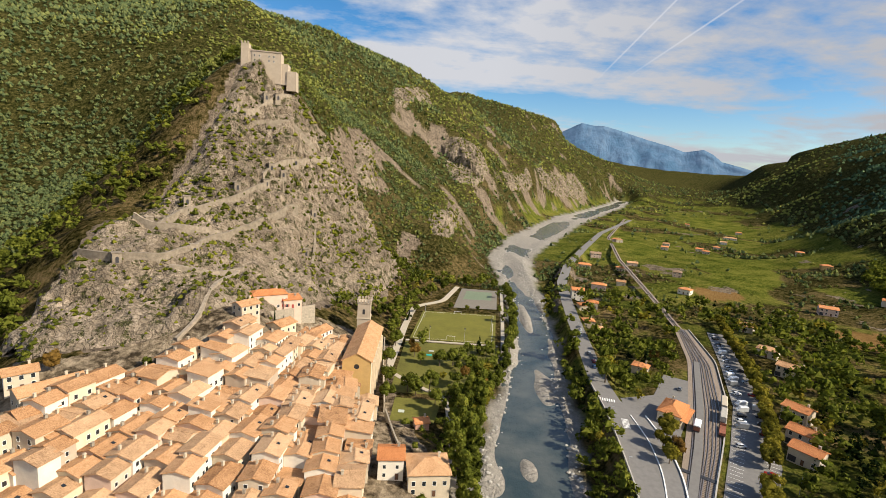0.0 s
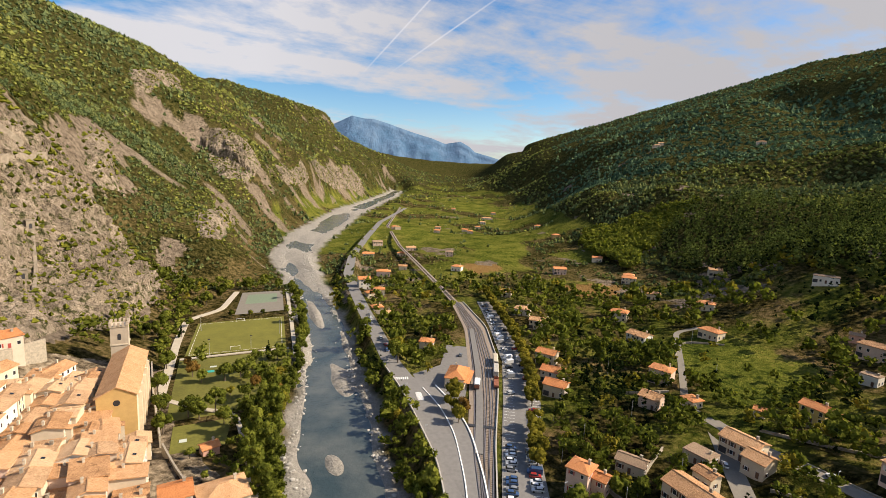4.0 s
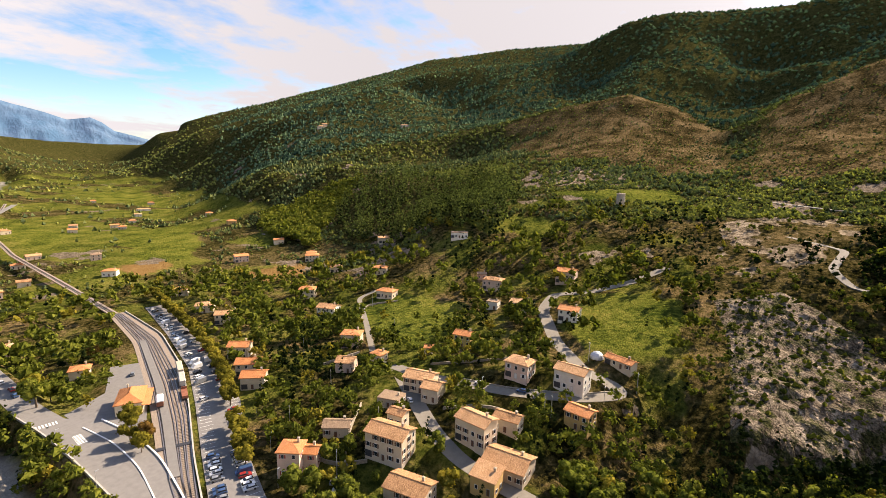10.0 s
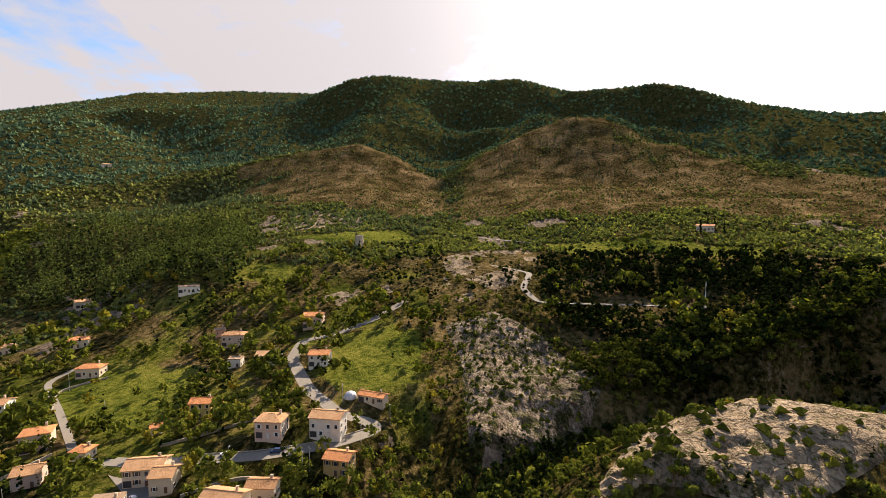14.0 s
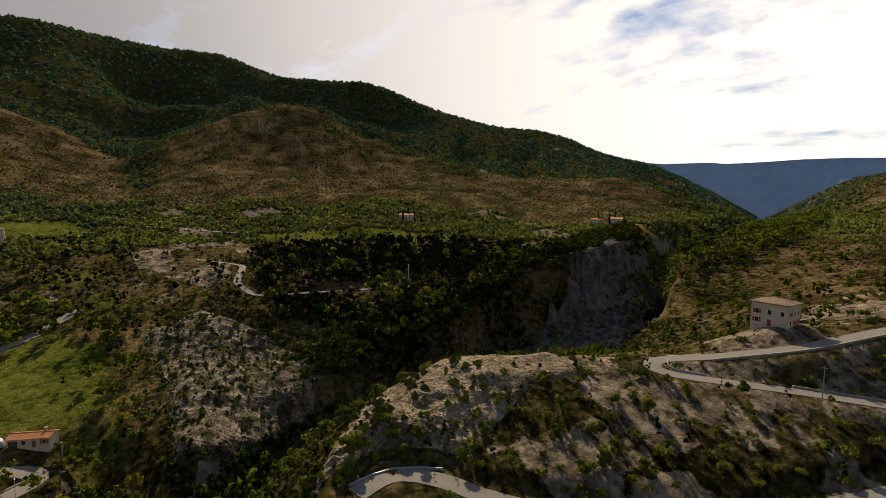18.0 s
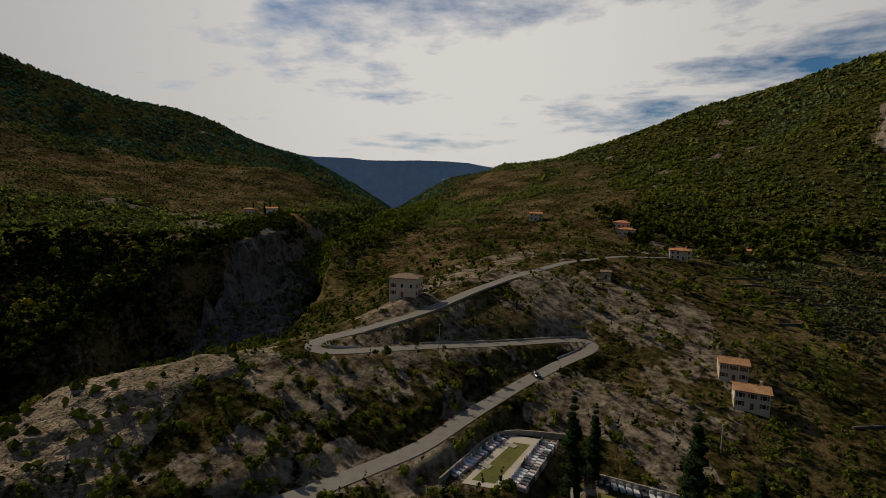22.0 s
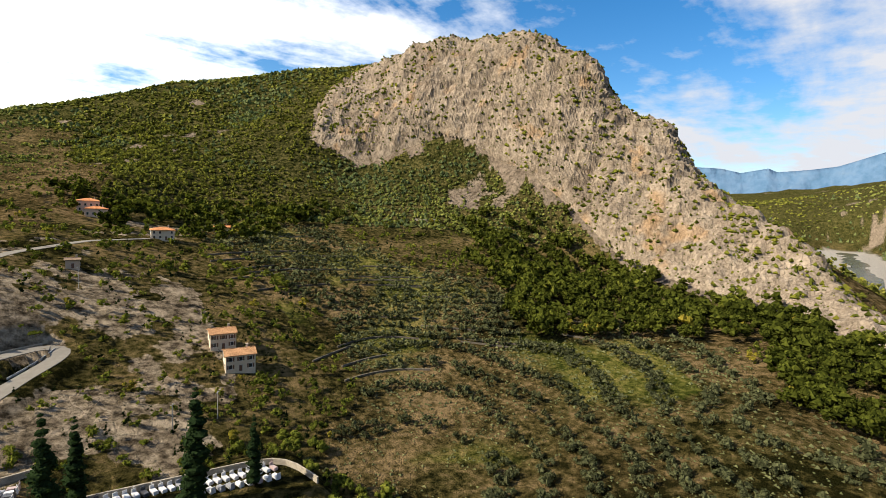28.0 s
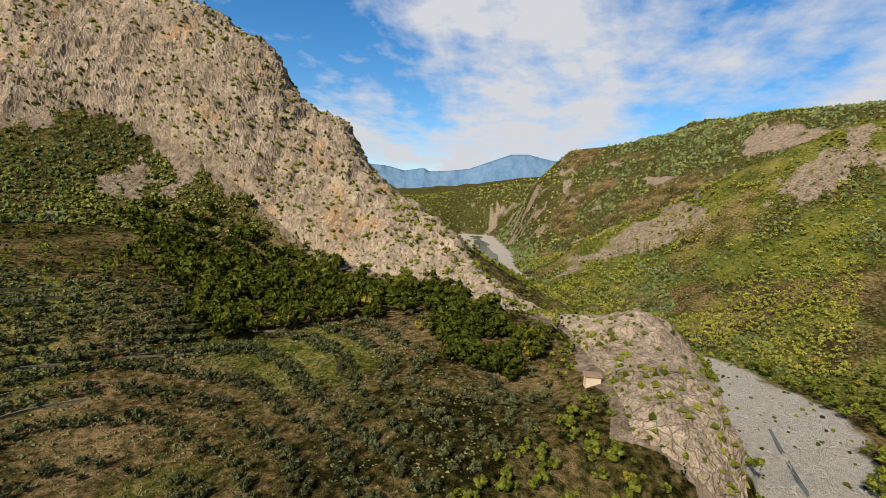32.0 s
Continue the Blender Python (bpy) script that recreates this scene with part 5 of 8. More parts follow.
# ---- building blocks ----
class Shape:
    """Collects boxes, slabs and prisms with materials into one mesh."""

    def __init__(self):
        self.v, self.f, self.k = [], [], []

    def poly(self, pts, k=0):
        n = len(self.v)
        self.v += [tuple(p) for p in pts]
        self.f.append(list(range(n, n + len(pts))))
        self.k.append(k)
        return self

    def box(self, x0, y0, z0, x1, y1, z1, k=0, taper=0.0):
        t = taper
        b = [(x0, y0, z0), (x1, y0, z0), (x1, y1, z0), (x0, y1, z0)]
        c = [(x0 + t, y0 + t, z1), (x1 - t, y0 + t, z1), (x1 - t, y1 - t, z1), (x0 + t, y1 - t, z1)]
        n = len(self.v)
        self.v += b + c
        for q in ((3, 2, 1, 0), (4, 5, 6, 7), (0, 1, 5, 4), (1, 2, 6, 5), (2, 3, 7, 6), (3, 0, 4, 7)):
            self.f.append([n + i for i in q])
            self.k.append(k)
        return self

    def slab(self, quad, thick, k=0):
        """A sloping board: four corners of the top, and a thickness downwards."""
        n = len(self.v)
        self.v += [tuple(p) for p in quad] + [(p[0], p[1], p[2] - thick) for p in quad]
        m = len(quad)
        self.f.append([n + i for i in range(m)])
        self.f.append([n + m + i for i in reversed(range(m))])
        self.k += [k, k]
        for i in range(m):
            j = (i + 1) % m
            self.f.append([n + i, n + m + i, n + m + j, n + j])
            self.k.append(k)
        return self

    def tube(self, x, y, z0, z1, r0, r1=None, sides=8, k=0):
        r1 = r0 if r1 is None else r1
        n = len(self.v)
        for z, r in ((z0, r0), (z1, r1)):
            self.v += [(x + r * math.cos(2 * math.pi * i / sides), y + r * math.sin(2 * math.pi * i / sides), z) for i in range(sides)]
        for i in range(sides):
            j = (i + 1) % sides
            self.f.append([n + i, n + j, n + sides + j, n + sides + i])
            self.k.append(k)
        self.f.append([n + sides + i for i in range(sides)])
        self.f.append([n + sides - 1 - i for i in range(sides)])
        self.k += [k, k]
        return self

    def mesh(self, name, *mats):
        me = bpy.data.meshes.new(name)
        me.from_pydata(self.v, [], self.f)
        for m in mats:
            me.materials.append(m)
        me.polygons.foreach_set("material_index", self.k)
        me.update()
        return me


def part(name, mesh, parent, at=(0, 0, 0), turn=0.0, label=""):
    ob = new(name, mesh)
    ob.parent = parent
    ob.matrix_basis = Matrix.Translation(at) @ Matrix.Rotation(turn, 4, "Z")
    return tagged(ob, label)


def thing(name, label, category, at, turn=0.0, group=""):
    ob = new(name)
    ob.matrix_basis = Matrix.Translation(at) @ Matrix.Rotation(turn, 4, "Z")
    return tagged(ob, label, category, group)


ASPHALT = plain("asphalt", (0.165, 0.157, 0.146), 0.9, 0.18, 0.6)
CONCRETE = plain("concrete", (0.36, 0.34, 0.30), 0.85, 0.2, 0.8, bump=0.05)
PALE_ROAD = plain("dusty_road", (0.18, 0.162, 0.132), 0.95, 0.18, 0.5)
STONE_WALL = plain("rubble_stone", (0.30, 0.26, 0.20), 0.95, 0.4, 1.2, bump=0.2)
WHITE_PAINT = plain("white_paint", (0.75, 0.75, 0.72), 0.6, 0.1, 2)
BALLAST = plain("ballast", (0.25, 0.20, 0.155), 0.95, 0.3, 2.5, bump=0.1)
STEEL = plain("rail_steel", (0.30, 0.26, 0.24), 0.4, 0.2, 2, metal=0.7)
GALVANISED = plain("galvanised_steel", (0.45, 0.46, 0.47), 0.5, 0.1, 2, metal=0.5)
DARK_METAL = plain("dark_metal", (0.05, 0.05, 0.055), 0.5, 0.2, 2, metal=0.3)
GLASS = plain("window_glass", (0.025, 0.03, 0.035), 0.1, 0.2, 2, spec=0.6)
RUBBER = plain("rubber", (0.02, 0.02, 0.02), 0.8, 0.1)
TURF = plain("turf", (0.125, 0.118, 0.018), 0.95, 0.22, 0.12)
LAWN = plain("lawn", (0.115, 0.110, 0.020), 0.95, 0.35, 0.1)
SAND = plain("pale_sand", (0.40, 0.35, 0.27), 0.95, 0.15, 0.3)

# ---- roads ----
def drape(path, offset, lift, step=4.0):
    p, across = ribbon(path, step)
    xy = p[:, :2] + across * offset
    z = p[:, 2] if p.shape[1] > 2 else ground_at(xy[:, 0], xy[:, 1])
    return np.column_stack([xy, z + lift])


def road(name, half, path, mat, label):
    me = strip_mesh(name, drape(path, half, 0.16, 3.0), drape(path, -half, 0.16, 3.0), [mat], 0.7)
    return tagged(new(name, me), label, "road", kind="structure")


for name, (half, path) in ROADS.items():
    road(name, half, path, PALE_ROAD if name in ("gorge_road", "mast_track", "plateau_road", "hill_road", "village_street", "garden_lane") else ASPHALT,
         {"main_road": "grey asphalt road along the river", "gorge_road": "pale winding road with hairpin bends"}.get(name, "narrow sun-bleached road"))


def wall_along(name, path, offset, height, thick, mat, label, category="wall", lift=0.0, deep=1.5, kind=""):
    a, b = drape(path, offset - thick / 2, lift + height), drape(path, offset + thick / 2, lift + height)
    me = strip_mesh(name, b, a, [mat], height + deep)
    return tagged(new(name, me), label, category, kind=kind)


MAIN = ROADS["main_road"][1]
wall_along("parapet_wall", MAIN[1:6], 4.9, 0.9, 0.5, CONCRETE, "long pale parapet wall of the river embankment", deep=8)
wall_along("kerb_wall", ROADS["station_road"][1][:5], -3.2, 0.6, 0.5, WHITE_PAINT, "low white kerb wall between two roads", deep=0.6)
wall_along("kerb_wall", ROADS["station_road"][1][:5], 3.2, 0.35, 0.4, WHITE_PAINT, "low white kerb wall between two roads", deep=0.6)
HILL = ROADS["hill_road"][1]
wall_along("retaining_wall", HILL[2:6], 3.6, 0.5, 0.5, STONE_WALL, "dark stone retaining wall under the hill road", deep=4)
wall_along("guard_rail", ROADS["gorge_road"][1][9:12], 3.2, 0.7, 0.12, GALVANISED, "metal guard rail in a hairpin bend", "rail", deep=0.5)
wall_along("guard_rail", ROADS["gorge_road"][1][16:20], -3.2, 0.7, 0.12, GALVANISED, "metal guard rail in a hairpin bend", "rail", deep=0.5)
wall_along("guard_rail", ROADS["gorge_road"][1][0:3], 3.2, 0.7, 0.12, GALVANISED, "metal guard rail in a hairpin bend", "rail", deep=0.5)
for a, b in ((12, 16), (20, 24)):
    wall_along("road_wall", ROADS["gorge_road"][1][a:b], -3.3, 0.7, 0.4, STONE_WALL, "low stone wall beside the mountain road", deep=2)

# ---- railway ----
RAIL_W = [(64, 98), (72, 114), (82, 136), (101, 170), (118, 202), (147, 262), (168, 325), (189, 425), (226, 611), (287, 843), (480, 1300)]
RAIL_E = [(70, 106), (86, 132), (108, 166), (128, 202), (153, 258), (170, 322)]


def blend(a, b, t):
    n = min(len(a), len(b))
    return [(a[i][0] * (1 - t) + b[i][0] * t, a[i][1] * (1 - t) + b[i][1] * t) for i in range(n)]


def flat_path(path, z):
    return [(x, y, z) for x, y in path]


bed = strip_mesh("ballast", np.vstack([drape(flat_path(RAIL_W[:7], 8.5), 2.5, 0.05), drape([(x, y, 8.5 + max(0, y - 500) * 0.004) for x, y in RAIL_W[6:]], 2.5, 0.05)]),
                 np.vstack([drape(flat_path(RAIL_W[:7], 8.5), -2.5, 0.05), drape([(x, y, 8.5 + max(0, y - 500) * 0.004) for x, y in RAIL_W[6:]], -2.5, 0.05)]), [BALLAST], 0.6)
tagged(new("railway_bed", bed), "brown ballast bed of the railway line", "railway", kind="structure")
yard = [(70, 106), (90, 140), (112, 174), (134, 210), (158, 264), (172, 324)]
n_l, n_r = drape(flat_path(RAIL_W[1:7], 8.5), 3.2, 0.11, 5), drape(flat_path(yard, 8.5), -1.6, 0.11, 5)
n = min(len(n_l), len(n_r))
tagged(new("rail_yard", strip_mesh("rail_yard", n_l[np.linspace(0, len(n_l) - 1, n).astype(int)], n_r[np.linspace(0, len(n_r) - 1, n).astype(int)], [BALLAST], 0.4)), "brown ballast of the station tracks", "railway", kind="structure")


def track(path, label):
    tr = thing("railway_track", label, "railway track", (0, 0, 0), group="station tracks")
    for off in (-0.72, 0.72):
        part("rail", strip_mesh("rail", drape(path, off - 0.14, 0.34), drape(path, off + 0.14, 0.34), [STEEL], 0.2), tr)
    q, across = ribbon(path, 1.1)
    s = Shape()
    for (x, y, z), (ax, ay) in zip(q, across):
        dx, dy = ay * 0.13, -ax * 0.13
        s.slab([(x + ax * 1.1 + dx, y + ay * 1.1 + dy, z + 0.2), (x - ax * 1.1 + dx, y - ay * 1.1 + dy, z + 0.2), (x - ax * 1.1 - dx, y - ay * 1.1 - dy, z + 0.2), (x + ax * 1.1 - dx, y + ay * 1.1 - dy, z + 0.2)], 0.12)
    tagged(part("sleeper", s.mesh("sleeper", BARK), tr), kind="stuff")
    return tr


W2, E2 = RAIL_W[1:7], RAIL_E
for t in (0.0, 0.36, 0.68, 1.0):
    track(flat_path(blend(W2, E2, t), 8.5), "curved railway track on brown ballast")
track([(x, y, 8.5 + max(0, y - 500) * 0.004) for x, y in RAIL_W[6:]], "single railway track leaving along the valley")
pl = blend(W2, E2, 0.18)
tagged(new("platform", strip_mesh("platform", drape(flat_path(pl[1:5], 8.5), 1.5, 0.55), drape(flat_path(pl[1:5], 8.5), -1.5, 0.55), [ASPHALT], 0.6)), "narrow asphalt platform between the tracks", "platform", kind="structure")
wall_along("yard_wall", flat_path(yard, 8.5), -2.2, 0.8, 0.5, CONCRETE, "long low concrete wall beside the car park")
br = thing("foot_crossing", "dark plank crossing over the tracks", "crossing", (94, 151, 8.5), math.atan2(-4, 6))
for i in range(5):
    part("plank", Shape().box(-7, -1.0 + i * 0.4, 0.2, 5, -0.65 + i * 0.4, 0.42).mesh("plank", DARK_METAL), br)

# ---- car park ----
PARK_W = [(74, 106), (94, 138), (116, 172), (138, 208), (162, 262), (186, 322)]
PARK_E = [(88, 100), (104, 128), (128, 160), (152, 206), (174, 258), (197, 318)]
tagged(new("car_park", put_mesh("car_park", [(x, y, 8.62) for x, y in PARK_W + PARK_E[::-1]], list(range(12)), [12], [ASPHALT])), "long asphalt car park with white bays", "car park", kind="structure")
tagged(new("forecourt", put_mesh("forecourt", [(x, y, 8.6) for x, y in [(84, 182), (96, 172), (101, 180), (118, 206), (132, 232), (120, 240), (104, 214), (86, 208)]], list(range(8)), [8], [ASPHALT])), "pale asphalt forecourt of the station", "forecourt", kind="structure")


def stripes():
    s = Shape()
    for a, b, side in ((PARK_W, PARK_E, 1), (PARK_E, PARK_W, -1)):
        q, across = ribbon(a, 2.6)
        for (x, y), (ax, ay) in zip(q[:90 if side > 0 else 30], across):
            ax, ay = -ax * side, -ay * side
            s.slab([(x + ax * 0.6 - ay * 0.06, y + ay * 0.6 + ax * 0.06, 8.64), (x + ax * 0.6 + ay * 0.06, y + ay * 0.6 - ax * 0.06, 8.64), (x + ax * 5 + ay * 0.06, y + ay * 5 - ax * 0.06, 8.64), (x + ax * 5 - ay * 0.06, y + ay * 5 + ax * 0.06, 8.64)], 0.01)
    tagged(new("bay_markings", s.mesh("bay_markings", WHITE_PAINT)), "white painted parking bay lines", "road marking", kind="stuff")
    s = Shape()
    for cx, cy, ux, uy, nn in ((79, 205, 0.25, 0.97, 8), (80, 184, 0.97, -0.2, 8)):
        for i in range(nn):
            x, y = cx + uy * (i - nn / 2) * 1.0, cy - ux * (i - nn / 2) * 1.0
            s.slab([(x - ux * 1.4 - uy * .25, y - uy * 1.4 + ux * .25, 8.69), (x - ux * 1.4 + uy * .25, y - uy * 1.4 - ux * .25, 8.69), (x + ux * 1.4 + uy * .25, y + uy * 1.4 - ux * .25, 8.69), (x + ux * 1.4 - uy * .25, y + uy * 1.4 + ux * .25, 8.69)], 0.01)
    tagged(new("zebra_crossing", s.mesh("zebra_crossing", WHITE_PAINT)), "white zebra crossing on the road", "road marking", kind="stuff")


stripes()


# ---- cars ----
def car_paint(name, c):
    return plain(name, c, 0.25, 0.05, 1, spec=0.6, metal=0.2)


PAINTS = {k: car_paint("car_" + k, c) for k, c in {"white": (0.72, 0.72, 0.70), "grey": (0.22, 0.23, 0.24), "black": (0.02, 0.02, 0.022), "blue": (0.04, 0.08, 0.17), "red": (0.30, 0.03, 0.025), "silver": (0.45, 0.46, 0.47)}.items()}
WHEEL = Shape()
WHEEL.v = [(0.32 * math.cos(a), s * 0.11, 0.32 * math.sin(a)) for s in (-1, 1) for a in [2 * math.pi * i / 10 for i in range(10)]]
WHEEL.f = [[i, (i + 1) % 10, 10 + (i + 1) % 10, 10 + i] for i in range(10)] + [list(range(9, -1, -1)), list(range(10, 20))]
WHEEL.k = [0] * 12
WHEEL_ME = WHEEL.mesh("wheel", RUBBER)


def loft(sections, k=None):
    """A body from cross-sections along x: (x, half width, z low, z high, shoulder)."""
    s = Shape()
    ring = []
    for x, w, z0, z1, sh in sections:
        n = len(s.v)
        s.v += [(x, -w, z0), (x, -w, z1 - sh), (x, -w + sh, z1), (x, w - sh, z1), (x, w, z1 - sh), (x, w, z0)]
        ring.append(n)
    for a, b in zip(ring, ring[1:]):
        for i in range(6):
            j = (i + 1) % 6
            s.f.append([a + i, b + i, b + j, a + j][::-1])
            s.k.append(0)
    s.f.append([ring[0] + i for i in range(6)][::-1])
    s.f.append([ring[-1] + i for i in range(6)])
    s.k += [0, 0]
    return s


CAR_BODY = {c: loft([(-2.05, 0.72, 0.35, 0.75, 0.08), (-1.95, 0.84, 0.25, 0.92, 0.1), (-0.5, 0.87, 0.22, 0.94, 0.08), (1.0, 0.87, 0.22, 0.92, 0.1), (1.9, 0.8, 0.25, 0.78, 0.12), (2.05, 0.68, 0.35, 0.62, 0.08)]).mesh("body", m) for c, m in PAINTS.items()}
CAR_ROOF = {c: loft([(-1.5, 0.6, 1.36, 1.44, 0.05), (-0.3, 0.64, 1.38, 1.5, 0.06), (0.35, 0.58, 1.36, 1.44, 0.05)]).mesh("roof", m) for c, m in PAINTS.items()}
CAR_GLASS = loft([(-1.95, 0.74, 0.88, 0.95, 0.05), (-1.45, 0.66, 0.88, 1.38, 0.08), (-0.3, 0.69, 0.88, 1.43, 0.08), (0.35, 0.65, 0.88, 1.38, 0.08), (1.05, 0.74, 0.86, 0.93, 0.05)]).mesh("glazing", GLASS)
VAN_BODY = {c: loft([(-2.6, 0.92, 0.4, 2.0, 0.12), (-2.5, 0.98, 0.3, 2.4, 0.15), (1.2, 0.98, 0.3, 2.4, 0.2), (1.9, 0.95, 0.3, 1.35, 0.15), (2.6, 0.85, 0.35, 1.0, 0.12)]).mesh("body", m) for c, m in PAINTS.items()}
VAN_GLASS = loft([(1.22, 0.9, 1.35, 2.2, 0.15), (1.86, 0.88, 1.3, 1.42, 0.1)]).mesh("windscreen", GLASS)


def car(colour, x, y, turn, van=False, z=None, group="parked cars"):
    z = 8.64 if z is None else z
    ob = thing("van" if van else "car", f"{colour} parked {'van with a boxy body' if van else 'hatchback car with dark windows'}", "van" if van else "car", (x, y, z), turn, group)
    part("body", (VAN_BODY if van else CAR_BODY)[colour], ob)
    if van:
        part("windscreen", VAN_GLASS, ob)
    else:
        part("glazing", CAR_GLASS, ob)
        part("roof", CAR_ROOF[colour], ob)
    for wx in (-1.35, 1.35):
        for wy in (-0.82, 0.82):
            part("wheel", WHEEL_ME, ob, (wx * (1.2 if van else 1), wy, 0.32))
    return ob


pick = random.Random(5)
SHADES = ["white", "grey", "black", "blue", "silver", "white", "grey", "red"]


def cars_along(path, n, start, end, offset, side_turn, van_share=0.0, fill=1.0):
    q, across = ribbon(path, 1.0)
    for i in range(n):
        if pick.random() > fill:
            continue
        k = int((start + (end - start) * i / max(1, n - 1)) * (len(q) - 1))
        ax, ay = across[k]
        a = math.atan2(ay, ax) + side_turn
        car("white" if pick.random() < van_share * 0.9 else pick.choice(SHADES), q[k][0] + ax * offset, q[k][1] + ay * offset, a + pick.uniform(-0.04, 0.04) + (math.pi if pick.random() < 0.5 else 0), pick.random() < van_share)


cars_along(PARK_W[:2], 13, 0.12, 0.95, -3.2, 0.0, 0.0, 0.75)
cars_along(PARK_W[2:6], 26, 0.02, 0.95, -3.4, 0.5, 0.45, 0.75)
cars_along(PARK_E[:2], 14, 0.3, 1.0, 3.4, 0.0, 0.1, 0.85)
cars_along(PARK_E[1:6], 20, 0.15, 0.9, 3.2, 0.0, 0.2, 0.5)
for x, y, a in ((100, 188, 0.5), (99, 184, 0.5), (120, 222, 1.0), (84, 242, 1.45), (87, 262, 1.45), (86, 250, 1.45), (90, 290, 1.45), (91, 296, 1.45), (93, 303, 1.45), (94, 310, 1.4), (97, 330, 1.4)):
    car(pick.choice(SHADES), x, y, a, z=8.7)
for x, y, a, c in ((171, 70, 1.5, "white"), (170.5, 52, 1.65, "blue"), (151, 91, 0.8, "silver"), (102, 88, 0.5, "white"), (105, 91, 0.5, "white"), (104, 84, 0.4, "blue"), (172, 140, 0.7, "black"), (169, 138, 0.7, "black"), (8, -161, 2.1, "black"), (60, -199, 0.8, "black")):
    car(c, x, y, a, z=float(ground_at(x, y)) + 0.2)

# ---- wagons in the station ----
RUST = plain("rust_red", (0.24, 0.09, 0.05), 0.7, 0.3, 1)


def wagon(x, y, turn, body, roof, label, length=8.0, flat=False):
    ob = thing("railway_wagon", label, "wagon", (x, y, 8.8), turn, "station wagons")
    part("underframe", Shape().box(-length / 2, -1.1, 0.45, length / 2, 1.1, 0.8).mesh("underframe", DARK_METAL), ob)
    if flat:
        for i in range(7):
            part("plank", Shape().box(-length / 2 + i * length / 7 + 0.03, -1.15, 0.8, -length / 2 + (i + 1) * length / 7 - 0.03, 1.15, 0.9).mesh("plank", body), ob)
        part("frame", Shape().box(-length / 2, -1.15, 0.9, -length / 2 + 0.2, 1.15, 1.9).box(length / 2 - 0.2, -1.15, 0.9, length / 2, 1.15, 1.9).mesh("frame", body), ob)
    else:
        part("body", Shape().box(-length / 2 + 0.1, -1.2, 0.8, length / 2 - 0.1, 1.2, 2.7).mesh("body", body), ob)
        part("roof", loft([(-length / 2, 1.35, 2.65, 3.1, 0.35), (length / 2, 1.35, 2.65, 3.1, 0.35)]).mesh("roof", roof), ob)
        part("door", Shape().box(length / 2 - 0.1, -0.6, 0.9, length / 2 - 0.04, 0.6, 2.5).mesh("door", RUST), ob)
    for wx in (-length / 3, length / 3):
        for wy in (-0.75, 0.75):
            part("wheel", WHEEL_ME, ob, (wx, wy, 0.4))


wagon(109, 184, 1.02, RUST, WHITE_PAINT, "red goods wagon with a white roof on the track", 7)
wagon(119, 183, 1.02, RUST, RUST, "rusty flat wagon with stake ends", 10, True)
wagon(126, 195, 1.02, CONCRETE, CONCRETE, "pale grey covered wagon on the track", 11)
wagon(133, 207, 1.05, CONCRETE, SAND, "long beige covered wagon on the track", 12)


# ---- houses ----
def tile_material(name, a, b, c):
    m = Mat(name, 0.85, 0, 0.2)
    v = m.obj()
    st = m.n("ShaderNodeMapping")
    st.inputs["Scale"].default_value = (3.2, 1.1, 1.1)
    m.link(v, st.inputs[0])
    n1, n2 = m.noise(st.outputs[0], 1.5, 6, 0.85), m.noise(m.pos(), 0.35, 4)
    rnd = m.n("ShaderNodeObjectInfo").outputs["Random"]
    f = m.mix(0.10, m.mix(0.2, n1, n2), rnd)
    m.color(m.ramp(f, (0.36, a), (0.50, b), (0.66, c)))
    w = m.n("ShaderNodeTexWave", Scale=2.6, Distortion=0.6)
    w.bands_direction = "X"
    m.link(v, w.inputs["Vector"])
    m.bump(m.mix(0.5, w.outputs["Fac"], n1), 0.8, 0.12)
    return m.m


TILES = {"old": tile_material("old_tiles", (0.17, 0.080, 0.034), (0.50, 0.275, 0.130), (0.68, 0.44, 0.25)),
         "pale": tile_material("pale_tiles", (0.22, 0.125, 0.065), (0.55, 0.345, 0.19), (0.70, 0.50, 0.31)),
         "orange": tile_material("orange_tiles", (0.38, 0.14, 0.05), (0.55, 0.22, 0.08), (0.60, 0.29, 0.13)),
         "brown": tile_material("brown_tiles", (0.16, 0.11, 0.075), (0.28, 0.19, 0.12), (0.38, 0.27, 0.17))}
PLASTER = {k: plain("plaster_" + k, c, 0.9, 0.13, 0.5, bump=0.02) for k, c in {"cream": (0.56, 0.47, 0.34), "white": (0.64, 0.59, 0.50), "pink": (0.56, 0.41, 0.32), "ochre": (0.52, 0.34, 0.13), "yellow": (0.58, 0.43, 0.15), "stone": (0.40, 0.33, 0.25), "rose": (0.46, 0.27, 0.20), "beige": (0.47, 0.40, 0.30)}.items()}
SHUTTER = {k: plain("shutter_" + k, c, 0.6, 0.15, 2) for k, c in {"brown": (0.12, 0.06, 0.035), "red": (0.30, 0.05, 0.04), "blue": (0.18, 0.25, 0.33), "white": (0.6, 0.58, 0.54), "green": (0.10, 0.16, 0.10)}.items()}


